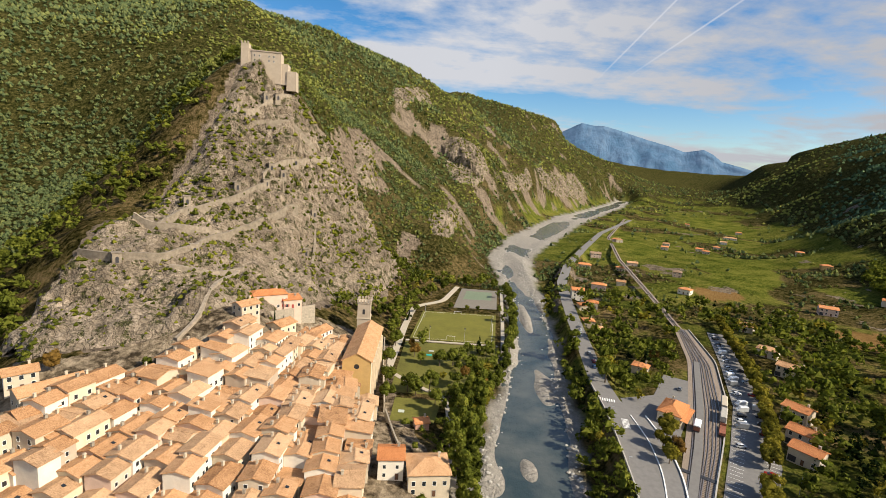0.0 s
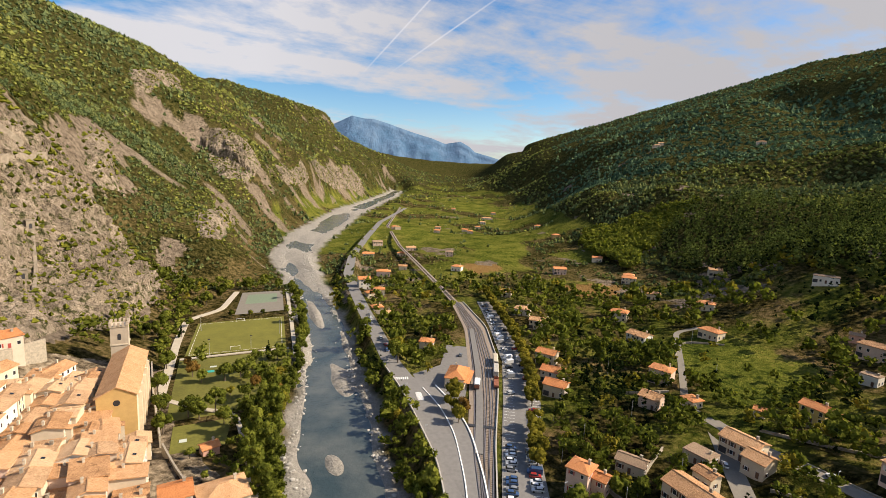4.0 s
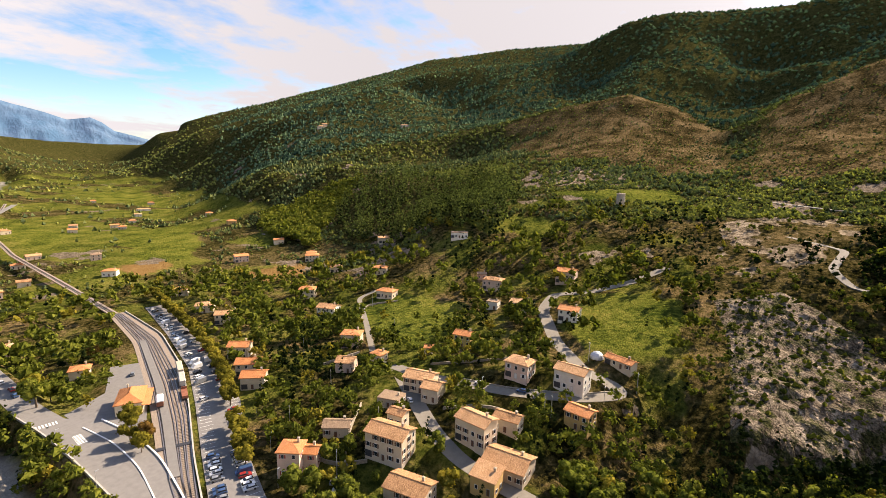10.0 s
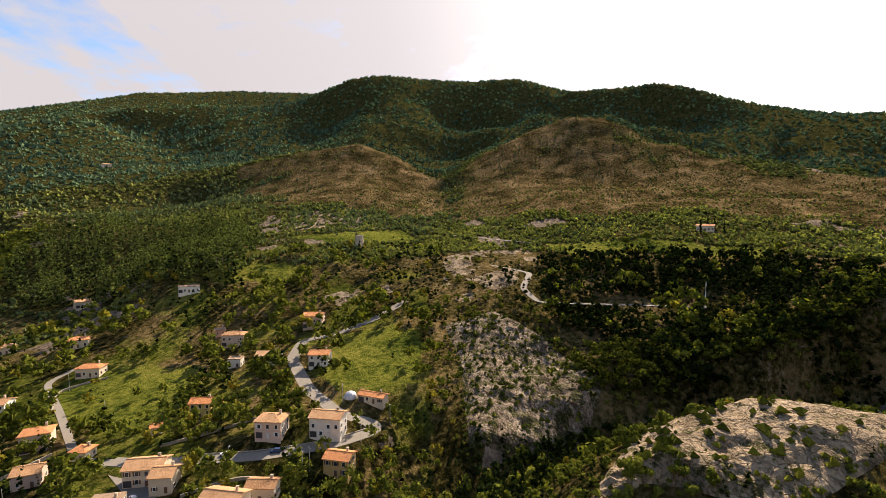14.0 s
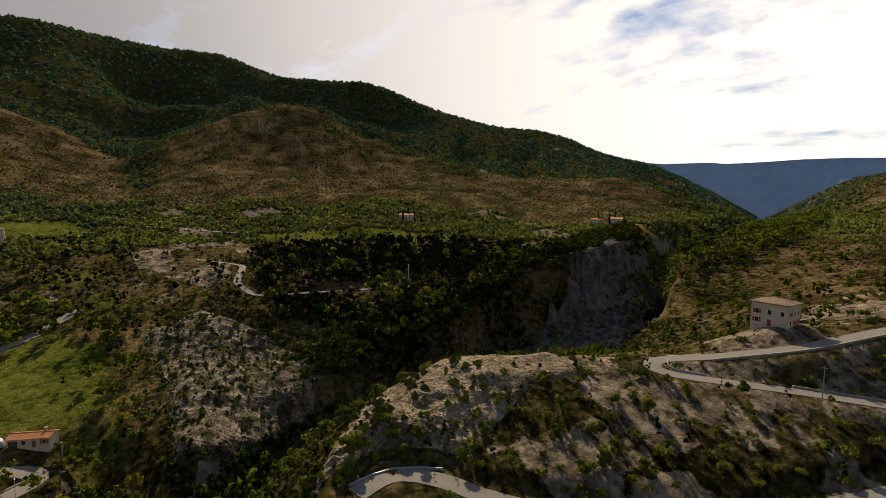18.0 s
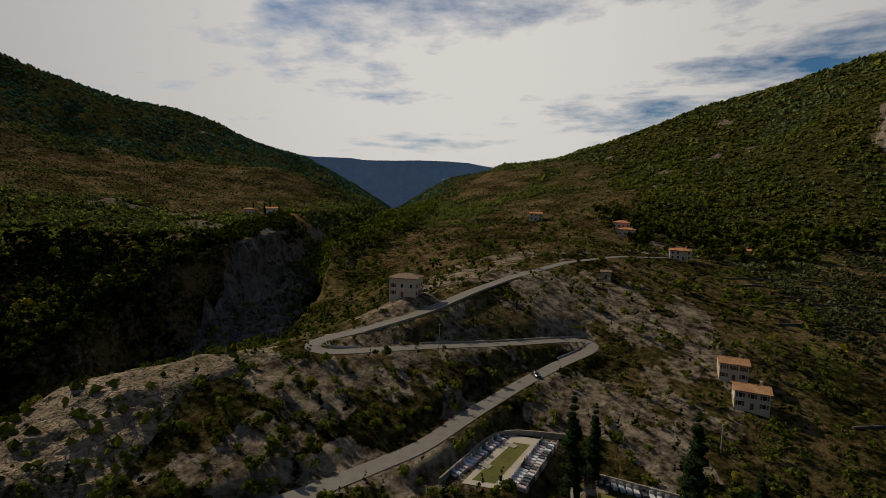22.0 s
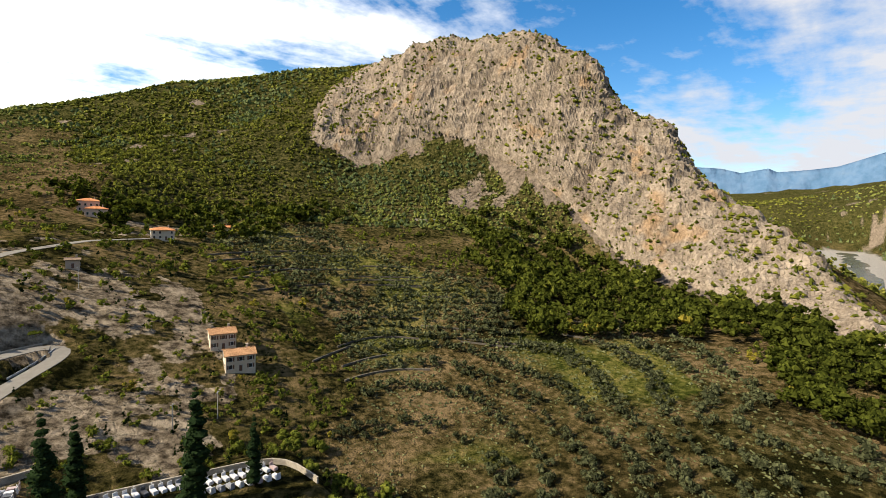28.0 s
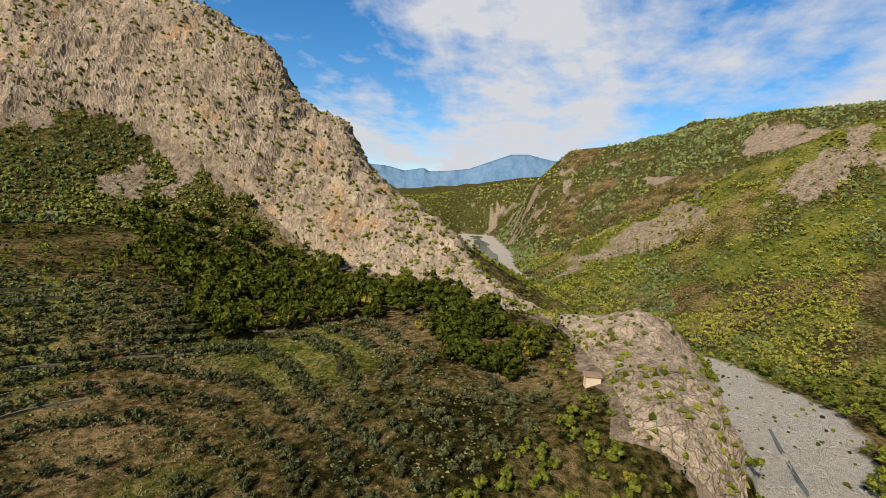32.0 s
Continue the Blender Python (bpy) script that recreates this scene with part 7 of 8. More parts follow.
def church():
    z = 11.5
    ob = thing("church", "ochre-fronted church with a long tiled nave", "church", (-33, 190, z), radians(92))
    HOUSES.append((-34, 215, 20))
    L, W, H = 44, 12, 13
    s = Shape().box(0, -W / 2, -6, L, W / 2, H)
    s.poly([(0, -W / 2, H), (0, 0, H + 3.2), (0, W / 2, H)]).poly([(L, -W / 2, H), (L, W / 2, H), (L, 0, H + 3.2)])
    part("wall", s.mesh("wall", PLASTER["cream"]), ob)
    part("front", Shape().box(-0.25, -W / 2, -6, 0, W / 2, H + 0.2).poly([(-0.25, W / 2, H + 0.2), (-0.25, 0, H + 3.6), (-0.25, -W / 2, H + 0.2)]).mesh("front", PLASTER["ochre"]), ob, label="ochre plastered gable front")
    r = Shape()
    r.slab([(-0.6, -W / 2 - 0.6, H), (L + 0.4, -W / 2 - 0.6, H), (L + 0.4, 0, H + 3.6), (-0.6, 0, H + 3.6)][::1], 0.3)
    r.slab([(L + 0.4, W / 2 + 0.6, H), (-0.6, W / 2 + 0.6, H), (-0.6, 0, H + 3.6), (L + 0.4, 0, H + 3.6)], 0.3)
    part("roof", r.mesh("roof", TILES["old"]), ob)
    w = Shape()
    n = 14
    w.v = [(-0.3, 1.1 * math.cos(2 * math.pi * i / n), H - 2.5 + 1.1 * math.sin(2 * math.pi * i / n)) for i in range(n)] + [(-0.1, 1.1 * math.cos(2 * math.pi * i / n), H - 2.5 + 1.1 * math.sin(2 * math.pi * i / n)) for i in range(n)]
    w.f = [list(range(n))[::-1]] + [[i, (i + 1) % n, n + (i + 1) % n, n + i] for i in range(n)]
    w.k = [0] * len(w.f)
    part("round_window", w.mesh("round_window", GLASS), ob)
    for i in range(5):
        for sgn in (-1, 1):
            part("buttress", Shape().box(5 + i * 8, sgn * (W / 2) - (1.2 if sgn < 0 else 0), -6, 6.2 + i * 8, sgn * W / 2 + (1.2 if sgn > 0 else 0), H - 2, taper=0.1).mesh("buttress", PLASTER["cream"]), ob)
    tw = thing("bell_tower", "square stone bell tower with battlements and arched openings", "bell tower", (-41, 252, 11), radians(4))
    HOUSES.append((-41, 252, 6))
    part("shaft", Shape().box(-3.4, -3.4, -8, 3.4, 3.4, 21).mesh("shaft", PLASTER["stone"]), tw)
    part("cornice", Shape().box(-3.7, -3.7, 12.5, 3.7, 3.7, 13).box(-3.7, -3.7, 21, 3.7, 3.7, 21.5).mesh("cornice", PLASTER["beige"]), tw)
    for i in range(5):
        for a in range(4):
            u = -3.2 + i * 1.6
            x, y = ((u, -3.4), (3.4, u), (-u, 3.4), (-3.4, -u))[a]
            part("merlon", MERLON, tw, (x, y, 21.5))
    for a in range(4):
        for zz in (7, 15):
            x, y = ((0, -3.4), (3.4, 0), (0, 3.4), (-3.4, 0))[a]
            part("opening", ARCH, tw, (x, y, zz), a * math.pi / 2)


MERLON = Shape().box(-0.45, -0.45, 0, 0.45, 0.45, 1.5).mesh("merlon", PLASTER["stone"])
# arched opening: a flat dark panel stands for the shade inside
ARCH = Shape()
_arc = [(-0.7, 0), (0.7, 0), (0.7, 2.2)] + [(0.7 * math.cos(a), 2.2 + 0.7 * math.sin(a)) for a in (0.5, 1.05, 1.57, 2.1, 2.64)] + [(-0.7, 2.2)]
ARCH = ARCH.poly([(x, -0.03, z) for x, z in _arc]).mesh("opening", DARK_METAL)
church()
wall_along("garden_wall", [(-19, 182, 6), (-14, 165, 6.5), (-9, 150, 7), (-4, 146, 7)], 0, 2.4, 0.6, STONE_WALL, "long stone town wall beside the garden", deep=4)
wall_along("garden_wall", [(-20, 186, 6), (-26, 225, 7), (-30, 260, 7)], 0, 3, 0.6, STONE_WALL, "stone town wall beside the church", deep=4)

# ---- the citadel on its rock ----
FORT = plain("rampart_stone", (0.24, 0.20, 0.15), 0.95, 0.45, 0.5, bump=0.15)
KEEP = PLASTER["stone"]


def citadel():
    x, y, z = -143, 372, crag_top(-143, 372)
    ob = thing("citadel", "pale stone castle keep on top of the rock", "castle", (x, y, z - 2), face(x, y, -14))
    for name, b in {"keep": (-9, -4, -14, 12, 6, 8), "tower": (-17, -4, -10, -11, 3, 13), "wing": (-11.5, -3.5, -10, -8.5, 5, 9.5), "bastion": (11, -3, -14, 17, 6, 1), "lower_bastion": (16, -4, -18, 23, 6, -4)}.items():
        part(name, Shape().box(*b, taper=0.3).mesh(name, KEEP), ob)
    part("parapet", Shape().box(-9, -4.1, 8, 12, -3.6, 8.8).mesh("parapet", KEEP), ob)
    for i in range(6):
        for zz in (1.2, 4.4):
            if (i + int(zz)) % 3:
                window(ob, (-7 + i * 3.4, -3.8, zz), 0, 0)
    for i in range(3):
        part("merlon", MERLON, ob, (-16.4 + i * 2.3, -3.5, 13))


citadel()


def rampart(points, height, thick=1.5, deep=5.0, label="pale stone rampart climbing the rock"):
    q, across = ribbon([(a, b) for a, b in points], 3)
    g = np.array([crag_top(a, b) for a, b in q])
    for _ in range(4):
        g[1:-1] = 0.25 * g[:-2] + 0.5 * g[1:-1] + 0.25 * g[2:]
    top = g + height * 0.75
    l, r = np.column_stack([q + across * thick / 2, top]), np.column_stack([q - across * thick / 2, top])
    tagged(new("rampart", strip_mesh("rampart", l, r, [FORT], height + deep)), label, "rampart", "ramparts of the citadel")


def gate_house(x, y, w, h, label="small stone gate house on the ramp"):
    ob = thing("gate_house", label, "gate house", (x, y, crag_top(x, y) - 1), face(x, y, 10), "gate houses of the ramp")
    part("wall", Shape().box(-w / 2, -w / 2, -3, w / 2, w / 2, h, taper=0.15).mesh("wall", FORT), ob)
    part("roof", Shape().box(-w / 2 - 0.15, -w / 2 - 0.15, h, w / 2 + 0.15, w / 2 + 0.15, h + 0.3).mesh("roof", FORT), ob)
    part("opening", ARCH, ob, (0, -w / 2 + 0.02, 0.5))


for points, height in [
    ([(-172, 220), (-155, 217), (-137, 226), (-131, 246), (-126, 272), (-113, 297), (-103, 328)], 4.5), ([(-166, 252), (-154, 252), (-138, 257), (-128, 270)], 4), ([(-154, 254), (-150, 273), (-138, 291), (-126, 305), (-114, 331)], 3.5),
    ([(-104, 181), (-100, 191), (-104, 218), (-105, 240)], 2), ([(-151, 341), (-139, 354), (-130, 364), (-124, 373)], 2), ([(-142, 346), (-127, 354), (-115, 363), (-105, 376)], 2), ([(-124, 319), (-115, 344), (-108, 359), (-96, 385)], 2.5),
    ([(-132, 225), (-120, 229), (-110, 238), (-103, 242)], 3), ([(-86, 307), (-90, 328), (-96, 348)], 2),
]:
    rampart(points, height)
for x, y in [(-152, 217), (-131, 246), (-134, 304), (-152, 278), (-160, 255), (-115, 333), (-121, 318), (-112, 350), (-137, 358), (-130, 362), (-147, 344), (-96, 345), (-91, 310), (-121, 327)]:
    gate_house(x, y, 4.0, 5)


# ---- the park by the river ----
def flat_sheet(name, pts, z, mat, label, category):
    return tagged(new(name, put_mesh(name, [(x, y, z) for x, y in pts], list(range(len(pts))), [len(pts)], [mat])), label, category, kind="structure")


flat_sheet("football_pitch", [(-17, 277), (35, 277), (41, 338), (-12, 336)], 4.18, TURF, "mown yellowish football pitch", "pitch")
flat_sheet("sports_court", [(10, 350), (43, 353), (49, 412), (18, 412)], 4.2, PALE_ROAD, "grey concrete sports court", "court")
flat_sheet("court_surface", [(18, 376), (41, 378), (44, 404), (22, 404)], 4.215, plain("court_green", (0.16, 0.20, 0.13), 0.8, 0.2), "worn green court surface", "court")
flat_sheet("lawn", [(-20, 205), (10, 205), (33, 240), (36, 271), (-19, 271)], 4.5, LAWN, "park lawn with worn patches", "lawn")
flat_sheet("garden_lawn", [(-17, 180), (1, 180), (4, 200), (-17, 200)], 4.55, LAWN, "small lawn behind the town wall", "lawn")


def line_marks():
    s = Shape()
    c = [(-15, 279), (33, 279), (39, 336), (-10.5, 334)]
    for (ax, ay), (bx, by) in zip(c, c[1:] + c[:1]):
        l = math.hypot(bx - ax, by - ay)
        nx, ny = -(by - ay) / l * 0.08, (bx - ax) / l * 0.08
        s.slab([(ax - nx, ay - ny, 4.2), (bx - nx, by - ny, 4.2), (bx + nx, by + ny, 4.2), (ax + nx, ay + ny, 4.2)], 0.01)
    tagged(new("pitch_lines", s.mesh("pitch_lines", WHITE_PAINT)), "faded white lines of the pitch", "marking", kind="stuff")


line_marks()
for pts, half in (([(-19, 273.5, 4.6), (10, 274, 4.6), (36, 274, 4.6)], 0.9), ([(-24, 228, 4.7), (-23, 257, 4.7), (-22, 300, 4.6), (-19, 345, 4.6), (2, 365, 4.6), (14, 415, 4.7)], 2.0), ([(-24, 228, 4.7), (-8, 212, 4.7), (6, 203, 4.7), (8, 178, 4.7), (9, 140, 5.2)], 1.3), ([(38, 262, 4.5), (45, 330, 4.5), (53, 415, 4.6)], 1.2)):
    me = strip_mesh("footpath", drape(pts, half, 0), drape(pts, -half, 0), [SAND], 0.5)
    tagged(new("footpath", me), "pale sandy footpath in the park", "path", kind="structure")


def goal(x, y, turn):
    ob = thing("goal", "white football goal on the pitch", "goal", (x, y, 4.18), turn, "football goals")
    for dx in (-2.5, 2.5):
        part("post", Shape().tube(dx, 0, 0, 2.1, 0.07, sides=6).mesh("post", WHITE_PAINT), ob)
    part("crossbar", Shape().box(-2.5, -0.07, 2.0, 2.5, 0.07, 2.14).mesh("crossbar", WHITE_PAINT), ob)


goal(8, 280.5, 0)
goal(13, 333.5, math.pi)
for x, y in ((-5, 276), (16, 276), (34, 300), (-10, 320)):
    ob = thing("floodlight", "thin grey floodlight mast by the pitch", "lamp post", (x, y, 4.0), 0, "floodlights")
    part("pole", Shape().tube(0, 0, 0, 9, 0.12, 0.07, 6).mesh("pole", GALVANISED), ob)
    part("lamp", Shape().box(-0.6, -0.15, 8.9, 0.6, 0.15, 9.3).mesh("lamp", DARK_METAL), ob)
TEAL = plain("teal_rubber", (0.03, 0.30, 0.26), 0.7, 0.1)
PALE_SLAB = plain("pale_slab", (0.42, 0.46, 0.40), 0.8, 0.1)
for x, y, w, d, m, nm, lab in ((-6, 252, 7, 2.4, TEAL, "play_mat", "turquoise play mat on the lawn"), (21, 243, 7, 5, PALE_SLAB, "play_slab", "pale green concrete play slab"), (-13, 188, 2.6, 2.2, PALE_SLAB, "garden_slab", "concrete slab with a green lid"), (-3, 258, 3, 1.6, PALE_SLAB, "table_slab", "pale table slab on the lawn")):
    tagged(new(nm, Shape().box(x - w / 2, y - d / 2, 4.3, x + w / 2, y + d / 2, 4.66).mesh(nm, m)), lab, "slab")

# ---- the cemetery ----
MARBLE = {k: plain("marble_" + k, c, 0.35, 0.15, 1.5, spec=0.5) for k, c in {"white": (0.55, 0.54, 0.53), "grey": (0.25, 0.25, 0.26), "pink": (0.40, 0.30, 0.28), "black": (0.05, 0.05, 0.055)}.items()}
TOMBS = {}
for k, m in MARBLE.items():
    TOMBS[k] = (Shape().box(-0.55, -1.15, -0.5, 0.55, 1.15, 0.45).box(-0.45, -1.05, 0.45, 0.45, 1.05, 0.58).mesh("slab", m), Shape().box(-0.5, -0.1, 0.4, 0.5, 0.1, 1.3, taper=0.03).mesh("headstone", m), Shape().box(-0.05, -0.05, 1.3, 0.05, 0.05, 1.9).box(-0.22, -0.05, 1.6, 0.22, 0.05, 1.7).mesh("cross", m))


def tomb(x, y, turn, z):
    k = pick.choice(["white", "white", "grey", "pink", "black", "white"])
    ob = thing("tomb", f"{k} marble tomb slab with a headstone", "tomb", (x, y, z), turn, "tombs of the cemetery")
    part("slab", TOMBS[k][0], ob)
    part("headstone", TOMBS[k][1], ob, (0, 1.0, 0))
    if pick.random() < 0.4:
        part("cross", TOMBS[k][2], ob, (0, 1.0, 0))


def tomb_row(a, b, n, turn, z, gap_share=0.06):
    for i in range(n):
        if pick.random() > gap_share:
            f = i / (n - 1)
            tomb(a[0] + (b[0] - a[0]) * f, a[1] + (b[1] - a[1]) * f, turn + pick.uniform(-0.03, 0.03), z)


CZ = 41.1
tomb_row((23.5, -106), (14.5, -129), 17, math.atan2(-23, -9) , CZ)
tomb_row((9.5, -106), (3.2, -129), 17, math.atan2(-23, -7), CZ)
tomb_row((7.0, -106), (0.8, -129), 17, math.atan2(-23, -7) + math.pi, CZ)
tomb_row((-11, -121.5), (-28, -117.5), 11, radians(192), 36.7)
tomb_row((-30, -116), (-48, -112), 11, radians(192), 36.7)
tomb_row((-31, -112), (-47, -108), 9, radians(12), 36.7)
for pts, h in (([(26, -102, CZ), (16.5, -132, CZ), (-3, -133.5, CZ)], 1.4), ([(-3, -133.5, CZ), (-4, -104, CZ)], 0.4), ([(-8, -124, 36.7), (-52, -115, 36.7), (-54, -100, 36.7)], 1.3)):
    wall_along("cemetery_wall", pts, 0, h, 0.4, STONE_WALL, "grey cemetery wall")
flat_sheet("cemetery_path", [(21, -104), (12, -104), (4.5, -131), (13, -131)], CZ + 0.04, SAND, "pale gravel path between the tombs", "path")
flat_sheet("cemetery_lawn", [(19, -106), (13.5, -106), (7, -127), (11.5, -127)], CZ + 0.07, LAWN, "dry grass strip between the tombs", "lawn")
flat_sheet("cemetery_lawn", [(-10, -106), (-28, -101), (-31, -112), (-11, -117)], 36.75, LAWN, "grass plot in the lower cemetery", "lawn")
for x, y in ((12, -125), (17, -113)):
    ob = thing("pallet_stack", "low stack of pale boards", "boards", (x, y, CZ + 0.1), -0.4)
    for i in range(5):
        part("board", Shape().box(-1.6, -0.9 + i * 0.4, 0, 1.6, -0.62 + i * 0.4, 0.15).mesh("board", SAND), ob)

# ---- single structures ----
ob = thing("round_tower", "squat round stone tower on the plateau", "tower", (458, 57, float(ground_at(458, 57)) - 1))
part("wall", Shape().tube(0, 0, 0, 11, 4.2, 3.6, 20).mesh("wall", PLASTER["stone"]), ob)
part("rim", Shape().tube(0, 0, 11, 11.5, 3.8, 3.8, 20).mesh("rim", PLASTER["stone"]), ob)
ob = thing("radio_mast", "slim white radio mast by the track", "mast", (276, -171, float(ground_at(276, -171))))
part("pole", Shape().tube(0, 0, -1, 15, 0.28, 0.14, 8).mesh("pole", WHITE_PAINT), ob)
part("antenna", Shape().box(-0.2, -0.2, 12.5, 0.2, 0.2, 15.5).mesh("antenna", WHITE_PAINT), ob)
ob = thing("ruin", "roofless ruined stone walls on the slope", "ruin", (-284, -334, float(ground_at(-284, -334)) - 0.5), face(-284, -334))
for i, b in enumerate([(-12, -2, -1, 2, -1.2, 1.6), (3, -1, -1, 11, -0.2, 2.2), (-12, 3, -1, -2, 3.8, 2.0)]):
    part("wall", Shape().box(*b, taper=0.1).mesh("wall", STONE_WALL), ob)
dome = thing("garden_dome", "grey translucent dome of a small greenhouse", "greenhouse", (205, 30, float(ground_at(205, 30))))
s = Shape()
for k in range(5):
    a0, a1 = k * math.pi / 10, (k + 1) * math.pi / 10
    for i in range(12):
        b0, b1 = i * math.pi / 6, (i + 1) * math.pi / 6
        s.poly([(3 * math.cos(a) * math.cos(b), 3 * math.cos(a) * math.sin(b), 3 * math.sin(a)) for a, b in ((a0, b0), (a0, b1), (a1, b1), (a1, b0))])
part("cover", s.mesh("cover", GALVANISED), dome)


def pole(x, y, h=9.0, label="grey utility pole with a crossarm", z=None):
    ob = thing("utility_pole", label, "utility pole", (x, y, float(ground_at(x, y)) - 0.3 if z is None else z), 0.7, "utility poles")
    part("pole", Shape().tube(0, 0, 0, h, 0.16, 0.1, 6).mesh("pole", CONCRETE), ob)
    part("crossarm", Shape().box(-0.7, -0.06, h - 0.5, 0.7, 0.06, h - 0.36).mesh("crossarm", GALVANISED), ob)


for x, y in ((160, 40), (162, 38), (190, 12), (131, 92), (203, 33), (150, 130), (176, 170), (215, 140), (120, 124), (-32, -142), (-45, -146), (108, 92), (250, 180), (40, -152), (-20, -236), (230, 62)):
    pole(x, y)


def street_lamp(x, y):
    ob = thing("street_lamp", "thin grey street lamp", "street lamp", (x, y, float(ground_at(x, y))), 0, "street lamps")
    part("pole", Shape().tube(0, 0, -0.3, 6.5, 0.09, 0.06, 6).mesh("pole", GALVANISED), ob)
    part("head", Shape().box(-0.1, -0.1, 6.4, 1.0, 0.1, 6.55).mesh("head", GALVANISED), ob)


for x, y in ((108, 121), (95, 104), (124, 146), (150, 190), (68, 150), (74, 186), (90, 300), (164, 66), (176, 22)):
    street_lamp(x, y)
for pts, h in (([(224, 170, 13), (250, 186, 14.5), (262, 168, 15)], 0.8), ([(112, 92, 10), (120, 98, 11), (132, 104, 12), (142, 108, 13)], 1.4), ([(116, 86, 11), (108, 96, 9.5), (112, 108, 9)], 1.3), ([(150, 76, 17), (158, 60, 17.5), (156, 46, 15)], 1.3), ([(146, 66, 15), (152, 50, 14.5)], 1.2),
               ([(196, 60, 21), (190, 80, 19), (184, 100, 17)], 1.0), ([(205, 80, 19), (200, 100, 17.4)], 0.8), ([(168, 150, 11), (186, 142, 12.5)], 1.2)):
    wall_along("garden_wall", [(x, y, float(ground_at(x, y))) for x, y, _ in pts], 0, h, 0.45, STONE_WALL, "dry stone garden wall", deep=1.5)


flat_sheet("junction", [(66, 104), (80, 128), (88, 150), (91, 172), (90, 196), (82, 206), (78, 190), (74, 160), (68, 128)], 8.56, ASPHALT, "asphalt apron where two roads meet", "road")


# ---- trees ----
def crown_lobes(kind, trees, n):
    """Centres and radii of the boughs of crowns about one unit wide that stand on z = 0."""
    u = rng.normal(size=(trees, n, 3))
    u /= np.linalg.norm(u, axis=2)[..., None]
    z = (np.arange(n)[None] + rng.uniform(0, 1, (trees, n))) / n
    if kind == "round":
        c = u * rng.uniform(0.75, 1.05, (trees, n, 1)) * np.array([0.31, 0.31, 0.27]) + [0, 0, 0.68]
        s = rng.uniform(0.15, 0.24, (trees, n))
    elif kind == "tall":
        w = 0.26 * np.sin(np.pi * np.clip(0.12 + 0.82 * z, 0, 1)) ** 0.7
        c = np.stack([u[..., 0] * w, u[..., 1] * w, 0.32 + z * 1.4], -1)
        s = rng.uniform(0.14, 0.21, (trees, n))
    elif kind == "pine":
        w = 0.26 * (1.08 - z)
        c = np.stack([u[..., 0] * w, u[..., 1] * w, 0.28 + z * 1.45], -1)
        s = rng.uniform(0.13, 0.2, (trees, n)) * (1.25 - 0.95 * z)
    elif kind == "cypress":
        w = 0.13 * np.sqrt(np.clip(1 - z, 0, 1))
        c = np.stack([u[..., 0] * w, u[..., 1] * w, 0.3 + z * 4.5], -1)
        s = rng.uniform(0.24, 0.31, (trees, n)) * np.clip(1.08 - 0.85 * z ** 2, 0.2, 1)
    else:
        c = u * np.array([0.29, 0.29, 0.14]) + [0, 0, 0.30]
        s = rng.uniform(0.15, 0.25, (trees, n))
    return c, s


def trunk_mesh(height, r):
    s = Shape().tube(0, 0, -0.08, height, r, r * 0.6, 6)
    for i in range(4):
        a = i * 1.7
        n = len(s.v)
        d = np.array([math.cos(a), math.sin(a)])
        for z, rad, out in ((height * 0.75, r * 0.5, 0.0), (height * 1.35, r * 0.2, height * 0.4)):
            s.v += [(d[0] * out + rad * math.cos(q), d[1] * out + rad * math.sin(q), z) for q in (0, 2.1, 4.2)]
        for k in range(3):
            s.f.append([n + k, n + (k + 1) % 3, n + 3 + (k + 1) % 3, n + 3 + k])
            s.k.append(0)
    return s.mesh("trunk", BARK)


TRUNK = {"round": trunk_mesh(0.55, 0.035), "tall": trunk_mesh(0.6, 0.03), "pine": trunk_mesh(0.7, 0.03), "cypress": trunk_mesh(0.5, 0.05), "bush": trunk_mesh(0.2, 0.03)}


def crown_mesh(kind, mat, n):
    c, s = crown_lobes(kind, 1, n)
    v, f = leafage(c[0], s[0], 46, 0.24, True)
    return tri_mesh("crown", v, f, [mat])


KINDS = {
    "broadleaf": ("round", LEAF, 13, "leafy green broadleaf tree"), "oak": ("round", LEAF_OAK, 13, "spreading oak with yellowish green leaves"), "plane": ("round", LEAF_PLANE, 14, "clipped plane tree turning yellow"),
    "poplar": ("tall", LEAF, 15, "tall bushy poplar by the river"), "willow": ("round", LEAF_YELLOW, 13, "yellow-green willow on the bank"), "pine": ("pine", LEAF_PINE, 13, "dark green pine tree on dry ground"),
    "cypress": ("cypress", LEAF_CYPRESS, 26, "tall dark cypress in the cemetery"), "rust": ("round", LEAF_RUST, 13, "tree with rust-brown autumn leaves"),
}
CROWNS = {k: [crown_mesh(shape, mat, n) for _ in range(3)] for k, (shape, mat, n, _) in KINDS.items()}
PLANTED = []


def tree(kind, x, y, width, z=None, group="", tall=1.0):
    shape, _, _, label = KINDS[kind]
    z = float(ground_at(x, y)) if z is None else z
    ob = thing(kind + "_tree" if kind not in ("pine", "oak", "cypress", "willow", "poplar") else kind, label, "tree", (x, y, z), pick.uniform(0, 6.28), group)
    ob.scale = (width, width, width * tall)
    part("trunk", TRUNK[shape], ob)
    part("crown", pick.choice(CROWNS[kind]), ob)
    PLANTED.append((x, y, width * 0.4))
    return ob


PLANES = [(98, 121), (113, 145), (139, 184), (158, 221), (175, 263), (197, 321), (208, 348)]
q, _ = ribbon(PLANES, 6.2)
